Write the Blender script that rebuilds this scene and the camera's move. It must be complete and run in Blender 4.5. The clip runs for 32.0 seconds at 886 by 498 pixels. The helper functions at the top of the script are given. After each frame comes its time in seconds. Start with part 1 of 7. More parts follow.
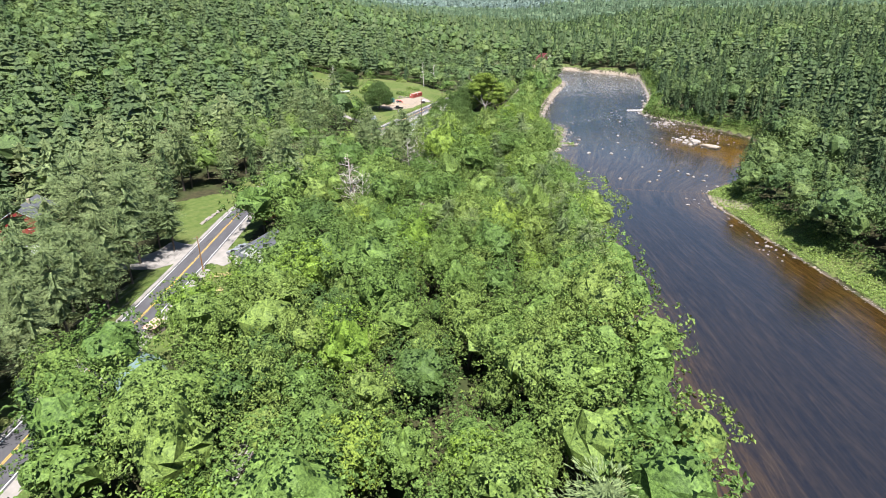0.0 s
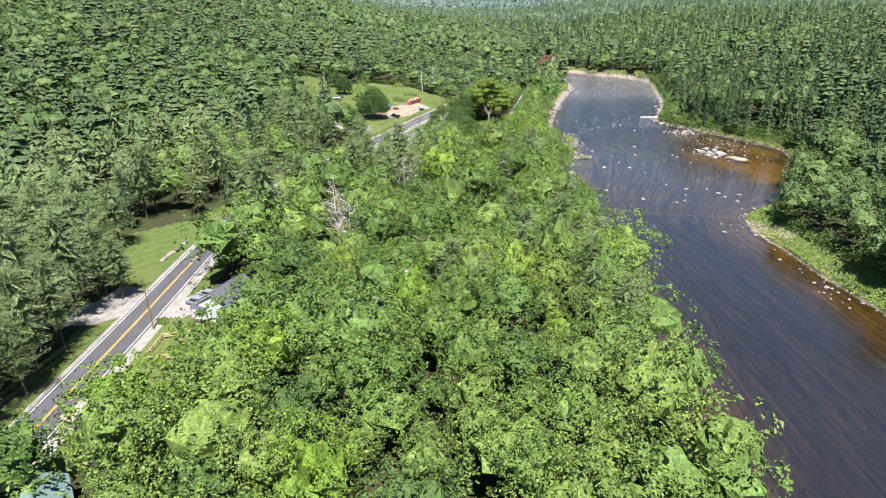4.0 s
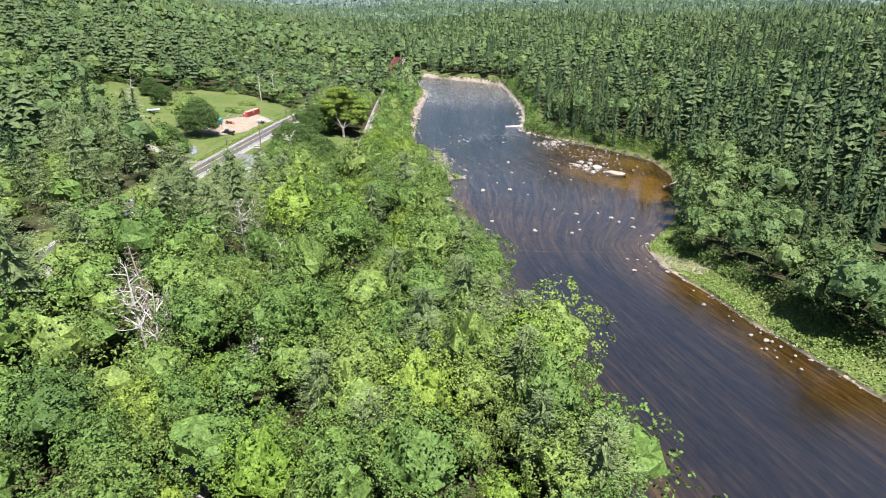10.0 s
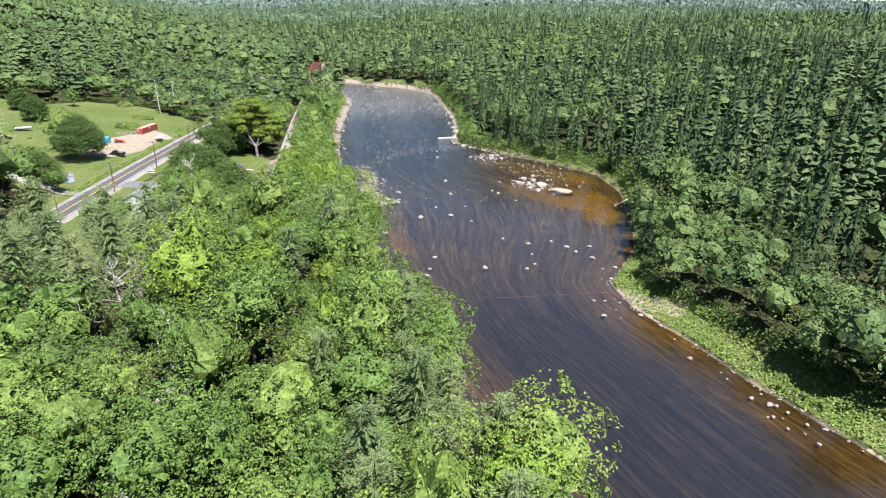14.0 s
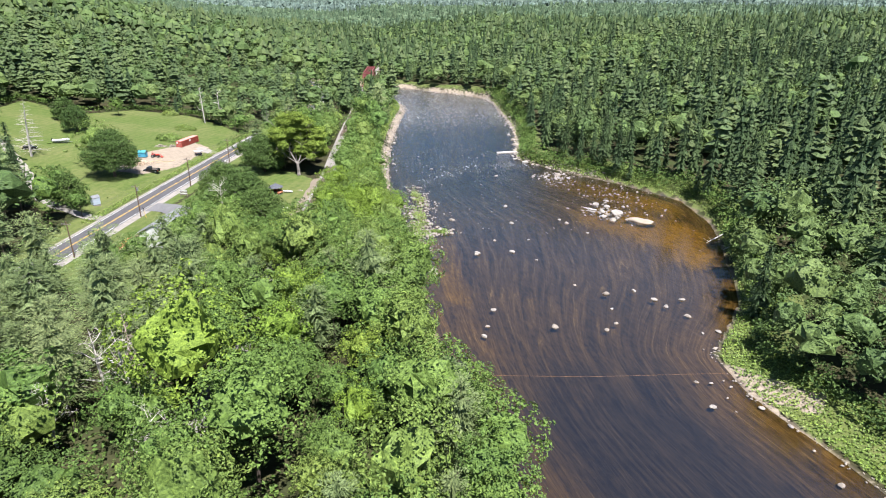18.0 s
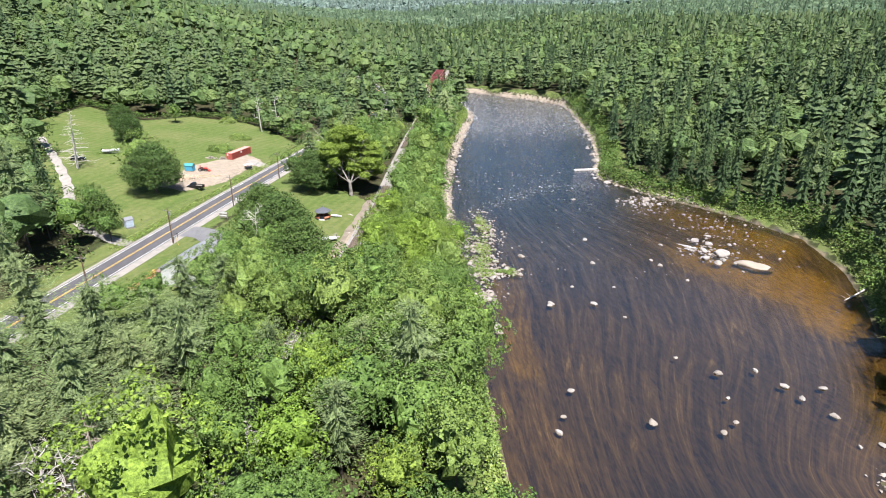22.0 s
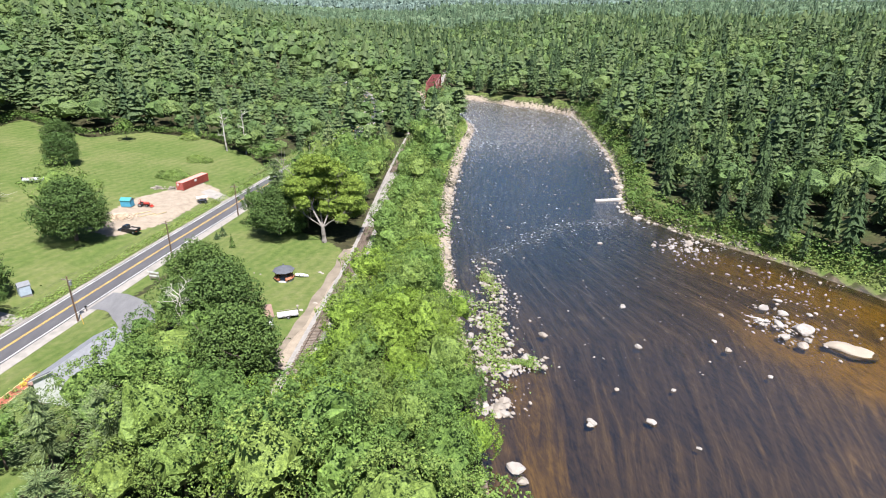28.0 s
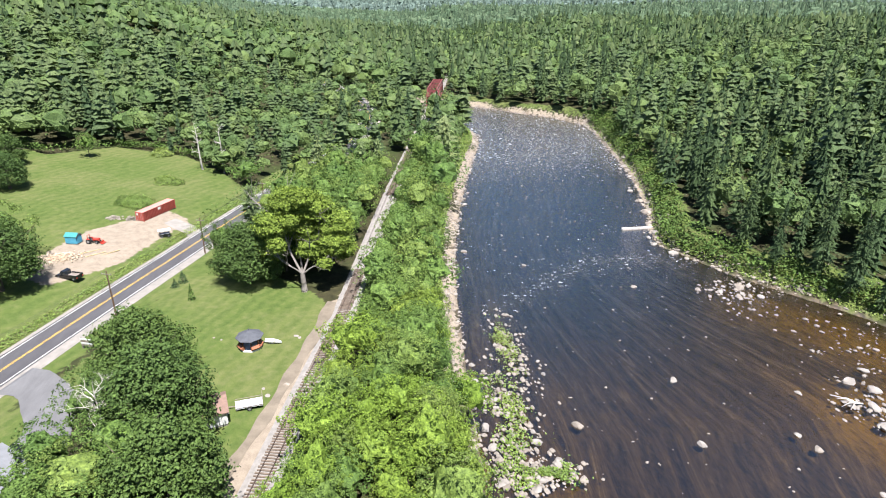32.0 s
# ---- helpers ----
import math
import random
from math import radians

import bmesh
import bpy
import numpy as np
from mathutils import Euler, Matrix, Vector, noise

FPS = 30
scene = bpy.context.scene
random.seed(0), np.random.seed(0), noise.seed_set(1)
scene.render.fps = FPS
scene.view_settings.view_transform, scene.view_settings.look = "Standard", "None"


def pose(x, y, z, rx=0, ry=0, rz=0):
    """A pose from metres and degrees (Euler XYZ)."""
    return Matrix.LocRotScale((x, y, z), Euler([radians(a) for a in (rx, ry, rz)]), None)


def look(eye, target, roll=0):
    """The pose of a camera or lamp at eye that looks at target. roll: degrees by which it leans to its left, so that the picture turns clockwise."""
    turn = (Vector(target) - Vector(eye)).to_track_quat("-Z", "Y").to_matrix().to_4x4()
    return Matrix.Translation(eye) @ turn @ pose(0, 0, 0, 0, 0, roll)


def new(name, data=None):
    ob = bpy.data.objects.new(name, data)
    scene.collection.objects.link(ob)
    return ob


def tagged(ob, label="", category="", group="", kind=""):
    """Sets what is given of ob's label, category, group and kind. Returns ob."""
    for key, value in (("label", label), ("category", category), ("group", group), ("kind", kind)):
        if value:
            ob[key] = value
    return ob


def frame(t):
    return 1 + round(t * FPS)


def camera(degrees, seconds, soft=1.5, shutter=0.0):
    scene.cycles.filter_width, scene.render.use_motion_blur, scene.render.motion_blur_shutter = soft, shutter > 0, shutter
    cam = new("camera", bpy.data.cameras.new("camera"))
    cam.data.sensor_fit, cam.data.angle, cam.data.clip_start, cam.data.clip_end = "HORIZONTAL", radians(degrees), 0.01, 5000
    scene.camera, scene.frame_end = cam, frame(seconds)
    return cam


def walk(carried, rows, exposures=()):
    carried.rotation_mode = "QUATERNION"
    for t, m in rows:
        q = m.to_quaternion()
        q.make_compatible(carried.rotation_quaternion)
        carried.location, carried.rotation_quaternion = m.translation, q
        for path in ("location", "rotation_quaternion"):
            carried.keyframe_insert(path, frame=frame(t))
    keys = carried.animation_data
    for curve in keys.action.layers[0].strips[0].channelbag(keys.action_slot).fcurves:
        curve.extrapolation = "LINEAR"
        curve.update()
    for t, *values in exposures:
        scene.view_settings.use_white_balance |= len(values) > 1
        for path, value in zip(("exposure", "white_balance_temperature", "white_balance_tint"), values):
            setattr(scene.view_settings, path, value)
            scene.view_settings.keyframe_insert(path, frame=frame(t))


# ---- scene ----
cam = camera(74.8, 32.0, soft=1.0)
# seconds, place in metres, then yaw, pitch and roll in degrees
ROWS = [
    (0, 0.68, -0.31, 65.33, 0.02, -23.26, -0.37),
    (0.5, 0.62, 3.05, 65.23, -0.02, -23.25, -0.37),
    (1, 0.56, 6.41, 65.13, -0.02, -23.25, -0.4),
    (1.5, 0.51, 9.76, 65.06, -0.01, -23.25, -0.41),
    (2, 0.45, 13.15, 64.97, -0.03, -23.23, -0.43),
    (2.5, 0.41, 16.52, 64.91, -0.03, -23.22, -0.46),
    (3, 0.35, 19.92, 64.84, -0.03, -23.21, -0.47),
    (3.5, 0.29, 23.46, 64.77, -0.03, -23.21, -0.49),
    (5.5, 0.01, 37.49, 64.57, -0.25, -23.3, -0.43),
    (6, -0.09, 41.07, 64.48, -2.35, -23.33, -0.12),
    (6.5, -0.16, 44.63, 64.34, -2.61, -23.33, -0.12),
    (7, -0.15, 48.19, 64.19, -2.62, -23.32, -0.14),
    (7.5, -0.14, 51.77, 64.05, -4.36, -23.3, 0.09),
    (8, -0.19, 55.39, 63.89, -6.93, -23.28, 0.43),
    (8.5, -0.15, 58.98, 63.74, -9.26, -23.25, 0.72),
    (9, -0.03, 62.54, 63.61, -10.6, -23.24, 0.85),
    (9.5, 0.17, 66.08, 63.54, -12.38, -23.19, 1.04),
    (10, 0.43, 69.71, 63.41, -15.38, -23.14, 1.38),
    (10.5, 0.78, 73.23, 63.38, -18.23, -23.06, 1.69),
    (11, 1.23, 76.76, 63.29, -20.8, -22.95, 1.95),
    (11.5, 1.8, 80.23, 63.23, -22.62, -22.86, 2.11),
    (12, 2.45, 83.67, 63.23, -23.06, -22.84, 2.12),
    (12.5, 3.25, 87.04, 63.23, -23.04, -22.83, 2.07),
    (13, 4.12, 90.39, 63.24, -23.02, -22.81, 2.02),
    (13.5, 5.13, 93.71, 63.25, -23.03, -22.78, 1.99),
    (15.5, 8.51, 107.16, 63.61, -22.64, -22.75, 1.93),
    (16, 9.74, 110.5, 63.61, -20.65, -22.81, 1.67),
    (16.5, 10.96, 113.79, 63.66, -18.95, -22.83, 1.49),
    (17, 12.17, 117.16, 63.67, -18.07, -22.84, 1.41),
    (17.5, 13.35, 120.54, 63.71, -17.45, -22.87, 1.37),
    (18, 14.49, 123.93, 63.73, -17.48, -22.87, 1.38),
    (18.5, 15.65, 127.32, 63.74, -17.52, -22.87, 1.37),
    (19, 16.58, 130.81, 63.68, -16.13, -22.89, 1.24),
    (19.5, 17.78, 134.05, 63.81, -11.66, -23.01, 0.76),
    (20, 18.83, 137.45, 63.8, -11.43, -23.06, 0.74),
    (20.5, 19.76, 140.83, 63.83, -11.48, -23.06, 0.76),
    (21, 20.6, 144.25, 63.76, -11.32, -23.04, 0.76),
    (21.5, 21.44, 147.64, 63.76, -10.42, -23.03, 0.67),
    (22, 22.26, 151.07, 63.71, -10.42, -23.02, 0.72),
    (22.5, 22.98, 154.51, 63.62, -10.49, -23, 0.75),
    (23, 23.69, 157.97, 63.56, -10.54, -23, 0.77),
    (23.5, 24.37, 161.41, 63.47, -10.6, -22.99, 0.82),
    (24, 25.05, 164.91, 63.4, -10.64, -22.99, 0.85),
    (24.5, 25.74, 168.38, 63.38, -10.68, -23.01, 0.88),
    (25, 26.33, 171.62, 63.33, -10.7, -23.02, 0.9),
    (25.5, 26.89, 175.04, 63.35, -10.72, -23.03, 0.91),
    (27.5, 28.72, 188.71, 63.39, -10.9, -23.07, 1.03),
    (28, 29.26, 192.15, 63.33, -10.91, -23.06, 1.02),
    (28.5, 29.81, 195.68, 63.26, -10.92, -23.06, 1.02),
    (29, 30.36, 199.17, 63.18, -10.93, -23.05, 1.03),
    (29.5, 30.84, 202.65, 63.11, -10.94, -23.05, 1.04),
    (30, 31.34, 206.15, 63.03, -10.93, -23.01, 1.04),
    (30.5, 31.86, 209.66, 62.99, -10.92, -23.01, 1.04),
    (31, 32.39, 213.2, 63, -10.9, -23.02, 1.03),
    (31.5, 32.91, 216.74, 62.97, -10.89, -23.01, 1.02),
    (32, 33.42, 220.25, 62.96, -10.87, -23.02, 1.01),
]
walk(cam, [(t, pose(x, y, z, 90 + pitch, 0, yaw) @ pose(0, 0, 0, 0, 0, roll)) for t, x, y, z, yaw, pitch, roll in ROWS])

# ---- world, sun, exposure ----
SUN_AZ, SUN_EL = radians(168.0), radians(66.0)      # azimuth from +y towards +x
world = bpy.data.worlds.new("world")
scene.world = world
world.use_nodes = True
wn = world.node_tree.nodes
sky = wn.new("ShaderNodeTexSky")
sky.sky_type, sky.sun_disc = "NISHITA", False
sky.sun_elevation, sky.sun_rotation = SUN_EL, SUN_AZ
sky.air_density, sky.dust_density, sky.ozone_density = 1.0, 0.3, 4.0
world.node_tree.links.new(sky.outputs[0], wn["Background"].inputs[0])
wn["Background"].inputs[1].default_value = 0.055
sun = new("sun", bpy.data.lights.new("sun", "SUN"))
sun.data.energy, sun.data.angle, sun.data.color = 5.3, radians(0.53), (1.0, 0.97, 0.97)
sun_dir = Vector((math.sin(SUN_AZ) * math.cos(SUN_EL), math.cos(SUN_AZ) * math.cos(SUN_EL), math.sin(SUN_EL)))
sun.matrix_world = look(sun_dir * 300, (0, 0, 0))
scene.view_settings.exposure = 1.8


# ---- materials ----
class Mat:
    """A small builder for node materials."""

    def __init__(self, name, rough=0.8, metal=0.0, spec=0.3):
        self.m = bpy.data.materials.new(name)
        self.m.use_nodes = True
        self.t = self.m.node_tree
        self.b = self.t.nodes["Principled BSDF"]
        self.b.inputs["Roughness"].default_value = rough
        self.b.inputs["Metallic"].default_value = metal
        self.b.inputs["Specular IOR Level"].default_value = spec

    def node(self, kind, **sets):
        n = self.t.nodes.new("ShaderNode" + kind)
        for k, v in sets.items():
            n.inputs[k].default_value = v
        return n

    def link(self, a, b):
        self.t.links.new(a, b)

    def place(self, scale=(1, 1, 1), rot=0.0, local=False):
        n = self.node("Mapping")
        n.inputs["Scale"].default_value = scale
        n.inputs["Rotation"].default_value = (0, 0, rot)
        src = self.node("TexCoord").outputs["Object"] if local else self.node("NewGeometry").outputs["Position"]
        self.link(src, n.inputs["Vector"])
        return n.outputs["Vector"]

    def noise(self, scale, detail=4.0, rough=0.55, vec=None, warp=0.0):
        n = self.node("TexNoise", Scale=scale, Detail=detail, Roughness=rough, Distortion=warp)
        self.link(vec if vec is not None else self.place(), n.inputs["Vector"])
        return n.outputs["Fac"]

    def ramp(self, fac, *stops):
        n = self.t.nodes.new("ShaderNodeValToRGB")
        e = n.color_ramp.elements
        while len(e) < len(stops):
            e.new(0.5)
        for i, (p, c) in enumerate(stops):
            e[i].position, e[i].color = p, (*c, 1) if len(c) == 3 else c
        self.link(fac, n.inputs["Fac"])
        return n.outputs["Color"]

    def mix(self, fac, a, b, mode="MIX"):
        n = self.t.nodes.new("ShaderNodeMix")
        n.data_type, n.blend_type = "RGBA", mode
        for sock, v in ((n.inputs[0], fac), (n.inputs[6], a), (n.inputs[7], b)):
            if isinstance(v, (int, float)):
                sock.default_value = v
            elif isinstance(v, tuple):
                sock.default_value = (*v, 1)
            else:
                self.link(v, sock)
        return n.outputs[2]

    def math(self, op, a, b=0.0, clamp=False):
        n = self.t.nodes.new("ShaderNodeMath")
        n.operation, n.use_clamp = op, clamp
        for sock, v in ((n.inputs[0], a), (n.inputs[1], b)):
            if isinstance(v, (int, float)):
                sock.default_value = v
            else:
                self.link(v, sock)
        return n.outputs[0]

    def attr(self, name):
        n = self.t.nodes.new("ShaderNodeAttribute")
        n.attribute_name = name
        return n.outputs["Fac"]

    def colour(self, c):
        if isinstance(c, tuple):
            self.b.inputs["Base Color"].default_value = (*c, 1)
        else:
            self.link(c, self.b.inputs["Base Color"])
        return self

    def bump(self, h, strength=0.4, dist=0.05):
        n = self.node("Bump", Strength=strength, Distance=dist)
        self.link(h, n.inputs["Height"])
        self.link(n.outputs["Normal"], self.b.inputs["Normal"])
        return self


ALBEDO = 0.62        # swatch to albedo


def dim(c, k=ALBEDO):
    return tuple(v * k for v in c)


def plain(name, c, rough=0.7, metal=0.0, var=0.25, scale=3.0, bump=0.1, fine=30.0, spec=0.3):
    """A painted or weathered surface: one colour, varied at two scales."""
    m = Mat(name, rough, metal, spec)
    c = dim(c)
    a = m.noise(scale, 5.0)
    f = m.noise(fine, 3.0)
    lo = tuple(v * (1 - var) for v in c)
    hi = tuple(min(1.0, v * (1 + var * 0.6)) for v in c)
    col = m.ramp(a, (0.3, lo), (0.7, hi))
    m.colour(m.mix(0.25, col, m.ramp(f, (0.3, lo), (0.7, hi))))
    if bump:
        m.bump(f, bump, 0.02)
    return m.m


def siding(name, c, rough=0.6):
    """Lapped boards: one paint with shadow lines every 0.16 m of height."""
    m = Mat(name, rough, 0.0, 0.3)
    c = dim(c)
    a, f = m.noise(1.1, 5.0), m.noise(18.0, 3.0)
    lo, hi = tuple(v * 0.86 for v in c), tuple(min(1, v * 1.06) for v in c)
    m.colour(m.mix(0.3, m.ramp(a, (0.3, lo), (0.7, hi)), m.ramp(f, (0.3, lo), (0.7, hi))))
    w = m.node("TexWave", Scale=0.98)
    w.wave_type, w.bands_direction, w.wave_profile = "BANDS", "Z", "SAW"
    m.link(m.place(), w.inputs["Vector"])
    m.bump(w.outputs["Fac"], 0.7, 0.05)
    return m.m


def leaf_mat(name, dark, light, warm, trans=0.4, rough=0.5, spec=0.35, gap_scale=2.4):
    """Foliage: a tint per tree and per leaf spray, with light shining through."""
    m = Mat(name, rough, 0.0, spec)
    dark, light, warm = dim(dark), dim(light), dim(warm)
    info = m.t.nodes.new("ShaderNodeObjectInfo")
    per_tree = m.math("FRACT", m.math("ADD", info.outputs["Random"], m.attr("tint")))
    isl = m.node("NewGeometry").outputs["Random Per Island"]
    col = m.ramp(per_tree, (0.0, dark), (0.45, light), (0.8, warm), (1.0, dark))
    big = m.noise(0.35, 3.0)
    col = m.mix(m.math("MULTIPLY", big, 0.5), col, m.mix(0.5, col, dark))
    vary = m.ramp(isl, (0.0, (0.8, 0.81, 0.78)), (0.6, (1.0, 1.0, 1.0)), (1.0, (1.2, 1.18, 1.12)))
    col = m.mix(1.0, col, vary, "MULTIPLY")
    # shade of the gaps between leaves painted into the colour, lit tips brighter
    leaves = m.noise(gap_scale, 3.0, 0.7)
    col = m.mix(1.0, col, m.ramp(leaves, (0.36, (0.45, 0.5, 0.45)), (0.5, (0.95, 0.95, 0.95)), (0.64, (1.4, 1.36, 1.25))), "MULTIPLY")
    m.bump(leaves, 0.7, 0.6 / gap_scale)
    m.colour(col)
    tr = m.node("BsdfTranslucent")
    m.link(m.mix(1.0, col, (1.7, 1.7, 0.7), "MULTIPLY"), tr.inputs["Color"])
    mx = m.node("MixShader")
    mx.inputs[0].default_value = trans
    m.link(m.b.outputs[0], mx.inputs[1])
    m.link(tr.outputs[0], mx.inputs[2])
    m.link(mx.outputs[0], m.t.nodes["Material Output"].inputs["Surface"])
    return m.m


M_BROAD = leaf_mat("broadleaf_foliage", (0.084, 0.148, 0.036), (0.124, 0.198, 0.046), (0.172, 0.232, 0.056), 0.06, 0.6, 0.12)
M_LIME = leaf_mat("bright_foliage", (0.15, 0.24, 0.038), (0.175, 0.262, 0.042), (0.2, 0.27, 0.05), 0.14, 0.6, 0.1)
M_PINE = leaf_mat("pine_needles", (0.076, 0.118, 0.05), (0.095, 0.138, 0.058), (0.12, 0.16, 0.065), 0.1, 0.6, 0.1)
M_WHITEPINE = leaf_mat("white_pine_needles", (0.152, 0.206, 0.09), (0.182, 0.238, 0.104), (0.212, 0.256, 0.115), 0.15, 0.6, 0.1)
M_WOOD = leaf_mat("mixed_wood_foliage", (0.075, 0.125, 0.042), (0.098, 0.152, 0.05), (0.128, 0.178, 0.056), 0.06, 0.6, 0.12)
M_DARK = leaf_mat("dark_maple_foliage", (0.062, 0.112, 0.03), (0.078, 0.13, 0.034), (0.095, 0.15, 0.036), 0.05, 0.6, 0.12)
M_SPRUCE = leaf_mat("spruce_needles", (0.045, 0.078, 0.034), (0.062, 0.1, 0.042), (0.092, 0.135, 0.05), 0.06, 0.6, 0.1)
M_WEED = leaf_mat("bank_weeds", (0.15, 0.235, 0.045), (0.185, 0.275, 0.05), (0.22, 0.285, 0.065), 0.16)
# aerial haze painted into the leaf colour: paler and bluer with distance
M_FAR = leaf_mat("hazed_far_foliage", (0.09, 0.145, 0.085), (0.118, 0.178, 0.105), (0.145, 0.2, 0.12), 0.2, 0.8, 0.1, 0.5)
M_HAZE = leaf_mat("hazed_hill_foliage", (0.15, 0.21, 0.19), (0.17, 0.235, 0.21), (0.19, 0.25, 0.215), 0.2, 0.9, 0.05, 0.25)
M_BARK = plain("bark", (0.13, 0.1, 0.08), 0.9, var=0.5, scale=2.0, bump=0.6, fine=14.0)
M_DEAD = plain("dead_wood", (0.5, 0.46, 0.42), 0.85, var=0.3, scale=2.0, bump=0.4, fine=14.0)
M_BLEACH = plain("bleached_wood", (0.24, 0.215, 0.19), 0.85, var=0.3, scale=1.5, bump=0.5, fine=9.0)
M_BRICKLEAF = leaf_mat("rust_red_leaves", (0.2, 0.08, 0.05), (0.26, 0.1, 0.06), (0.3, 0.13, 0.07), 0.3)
M_RUST = plain("dead_needles", (0.4, 0.32, 0.27), 0.9, var=0.3, scale=1.0, bump=0.1)


def ground_mat():
    m = Mat("ground", 0.95, 0.0, 0.1)
    n1, n2, n3 = m.noise(0.06, 6.0), m.noise(0.7, 6.0), m.noise(9.0, 5.0)
    litter = m.ramp(n2, (0.3, (0.028, 0.028, 0.014)), (0.55, (0.05, 0.046, 0.022)), (0.8, (0.075, 0.08, 0.032)))
    litter = m.mix(m.ramp(n1, (0.45, (0, 0, 0)), (0.6, (0.6, 0.6, 0.6))), litter, (0.035, 0.06, 0.015))
    grass = m.ramp(n2, (0.3, (0.045, 0.08, 0.018)), (0.5, (0.08, 0.12, 0.028)), (0.72, (0.14, 0.155, 0.055)))
    grass = m.mix(m.ramp(n1, (0.42, (0, 0, 0)), (0.6, (0.8, 0.8, 0.8))), grass, m.ramp(n2, (0.35, (0.11, 0.13, 0.04)), (0.7, (0.2, 0.185, 0.09))))
    mown = m.node("TexWave", Scale=0.11, Distortion=6.0, Detail=4.0)
    m.link(m.place((1, 1, 1), 0.5), mown.inputs["Vector"])
    grass = m.mix(0.22, grass, m.ramp(mown.outputs["Fac"], (0.3, (0.05, 0.09, 0.02)), (0.7, (0.14, 0.17, 0.045))))
    grass = m.mix(0.35, grass, m.ramp(n3, (0.3, (0.035, 0.062, 0.014)), (0.7, (0.14, 0.17, 0.05))))
    sand = m.ramp(n2, (0.25, (0.16, 0.12, 0.085)), (0.5, (0.25, 0.2, 0.15)), (0.8, (0.34, 0.29, 0.22)))
    sand = m.mix(0.4, sand, m.ramp(n3, (0.3, (0.16, 0.13, 0.1)), (0.7, (0.46, 0.4, 0.33))))
    edge = m.math("MULTIPLY", m.math("SUBTRACT", n2, 0.5), 0.9)
    g = m.ramp(m.math("ADD", m.attr("grass"), edge), (0.42, (0, 0, 0)), (0.56, (1, 1, 1)))
    d = m.ramp(m.math("ADD", m.attr("dirt"), edge), (0.42, (0, 0, 0)), (0.56, (1, 1, 1)))
    col = m.mix(g, litter, grass)
    col = m.mix(1.0, m.mix(d, col, sand), (ALBEDO, ALBEDO, ALBEDO), "MULTIPLY")
    # the bed under the water: stones and sand drawn out along the stream
    flow = m.node("CombineXYZ")
    pos = m.node("SeparateXYZ")
    m.link(m.node("NewGeometry").outputs["Position"], pos.inputs[0])
    m.link(m.attr("across"), flow.inputs[0])
    m.link(m.math("MULTIPLY", pos.outputs[1], 0.085), flow.inputs[1])
    s1 = m.noise(0.52, 7.0, 0.68, flow.outputs[0], 1.3)
    s2 = m.noise(1.0, 6.0, 0.65, m.place((1.3, 0.35, 1)), 0.6)
    bed = m.ramp(s1, (0.36, (0.032, 0.027, 0.026)), (0.48, (0.075, 0.06, 0.047)), (0.6, (0.165, 0.13, 0.09)), (0.72, (0.35, 0.28, 0.18)))
    bed = m.mix(0.3, bed, m.ramp(s2, (0.4, (0.03, 0.026, 0.026)), (0.72, (0.24, 0.18, 0.12))))
    peb = m.node("TexVoronoi", Scale=1.5)
    m.link(m.place((1, 0.7, 1)), peb.inputs["Vector"])
    bed = m.mix(m.ramp(peb.outputs["Distance"], (0.12, (0.35, 0.35, 0.35)), (0.3, (0, 0, 0))), bed, (0.12, 0.085, 0.055))
    shoal = m.ramp(m.math("ADD", m.attr("shoal"), m.math("MULTIPLY", m.math("SUBTRACT", s1, 0.5), 0.8)), (0.3, (0, 0, 0)), (0.75, (1, 1, 1)))
    gold = m.ramp(s2, (0.3, (0.125, 0.088, 0.014)), (0.7, (0.32, 0.235, 0.04)))
    bed = m.mix(shoal, bed, gold)
    # light lost in deep water is painted into the bed as a darker colour
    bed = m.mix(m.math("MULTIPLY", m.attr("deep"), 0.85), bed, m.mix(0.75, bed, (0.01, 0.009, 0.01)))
    col = m.mix(m.attr("bed"), col, bed)
    m.colour(col)
    m.bump(m.math("ADD", n2, m.math("MULTIPLY", n3, 0.5)), 0.5, 0.15)
    return m.m


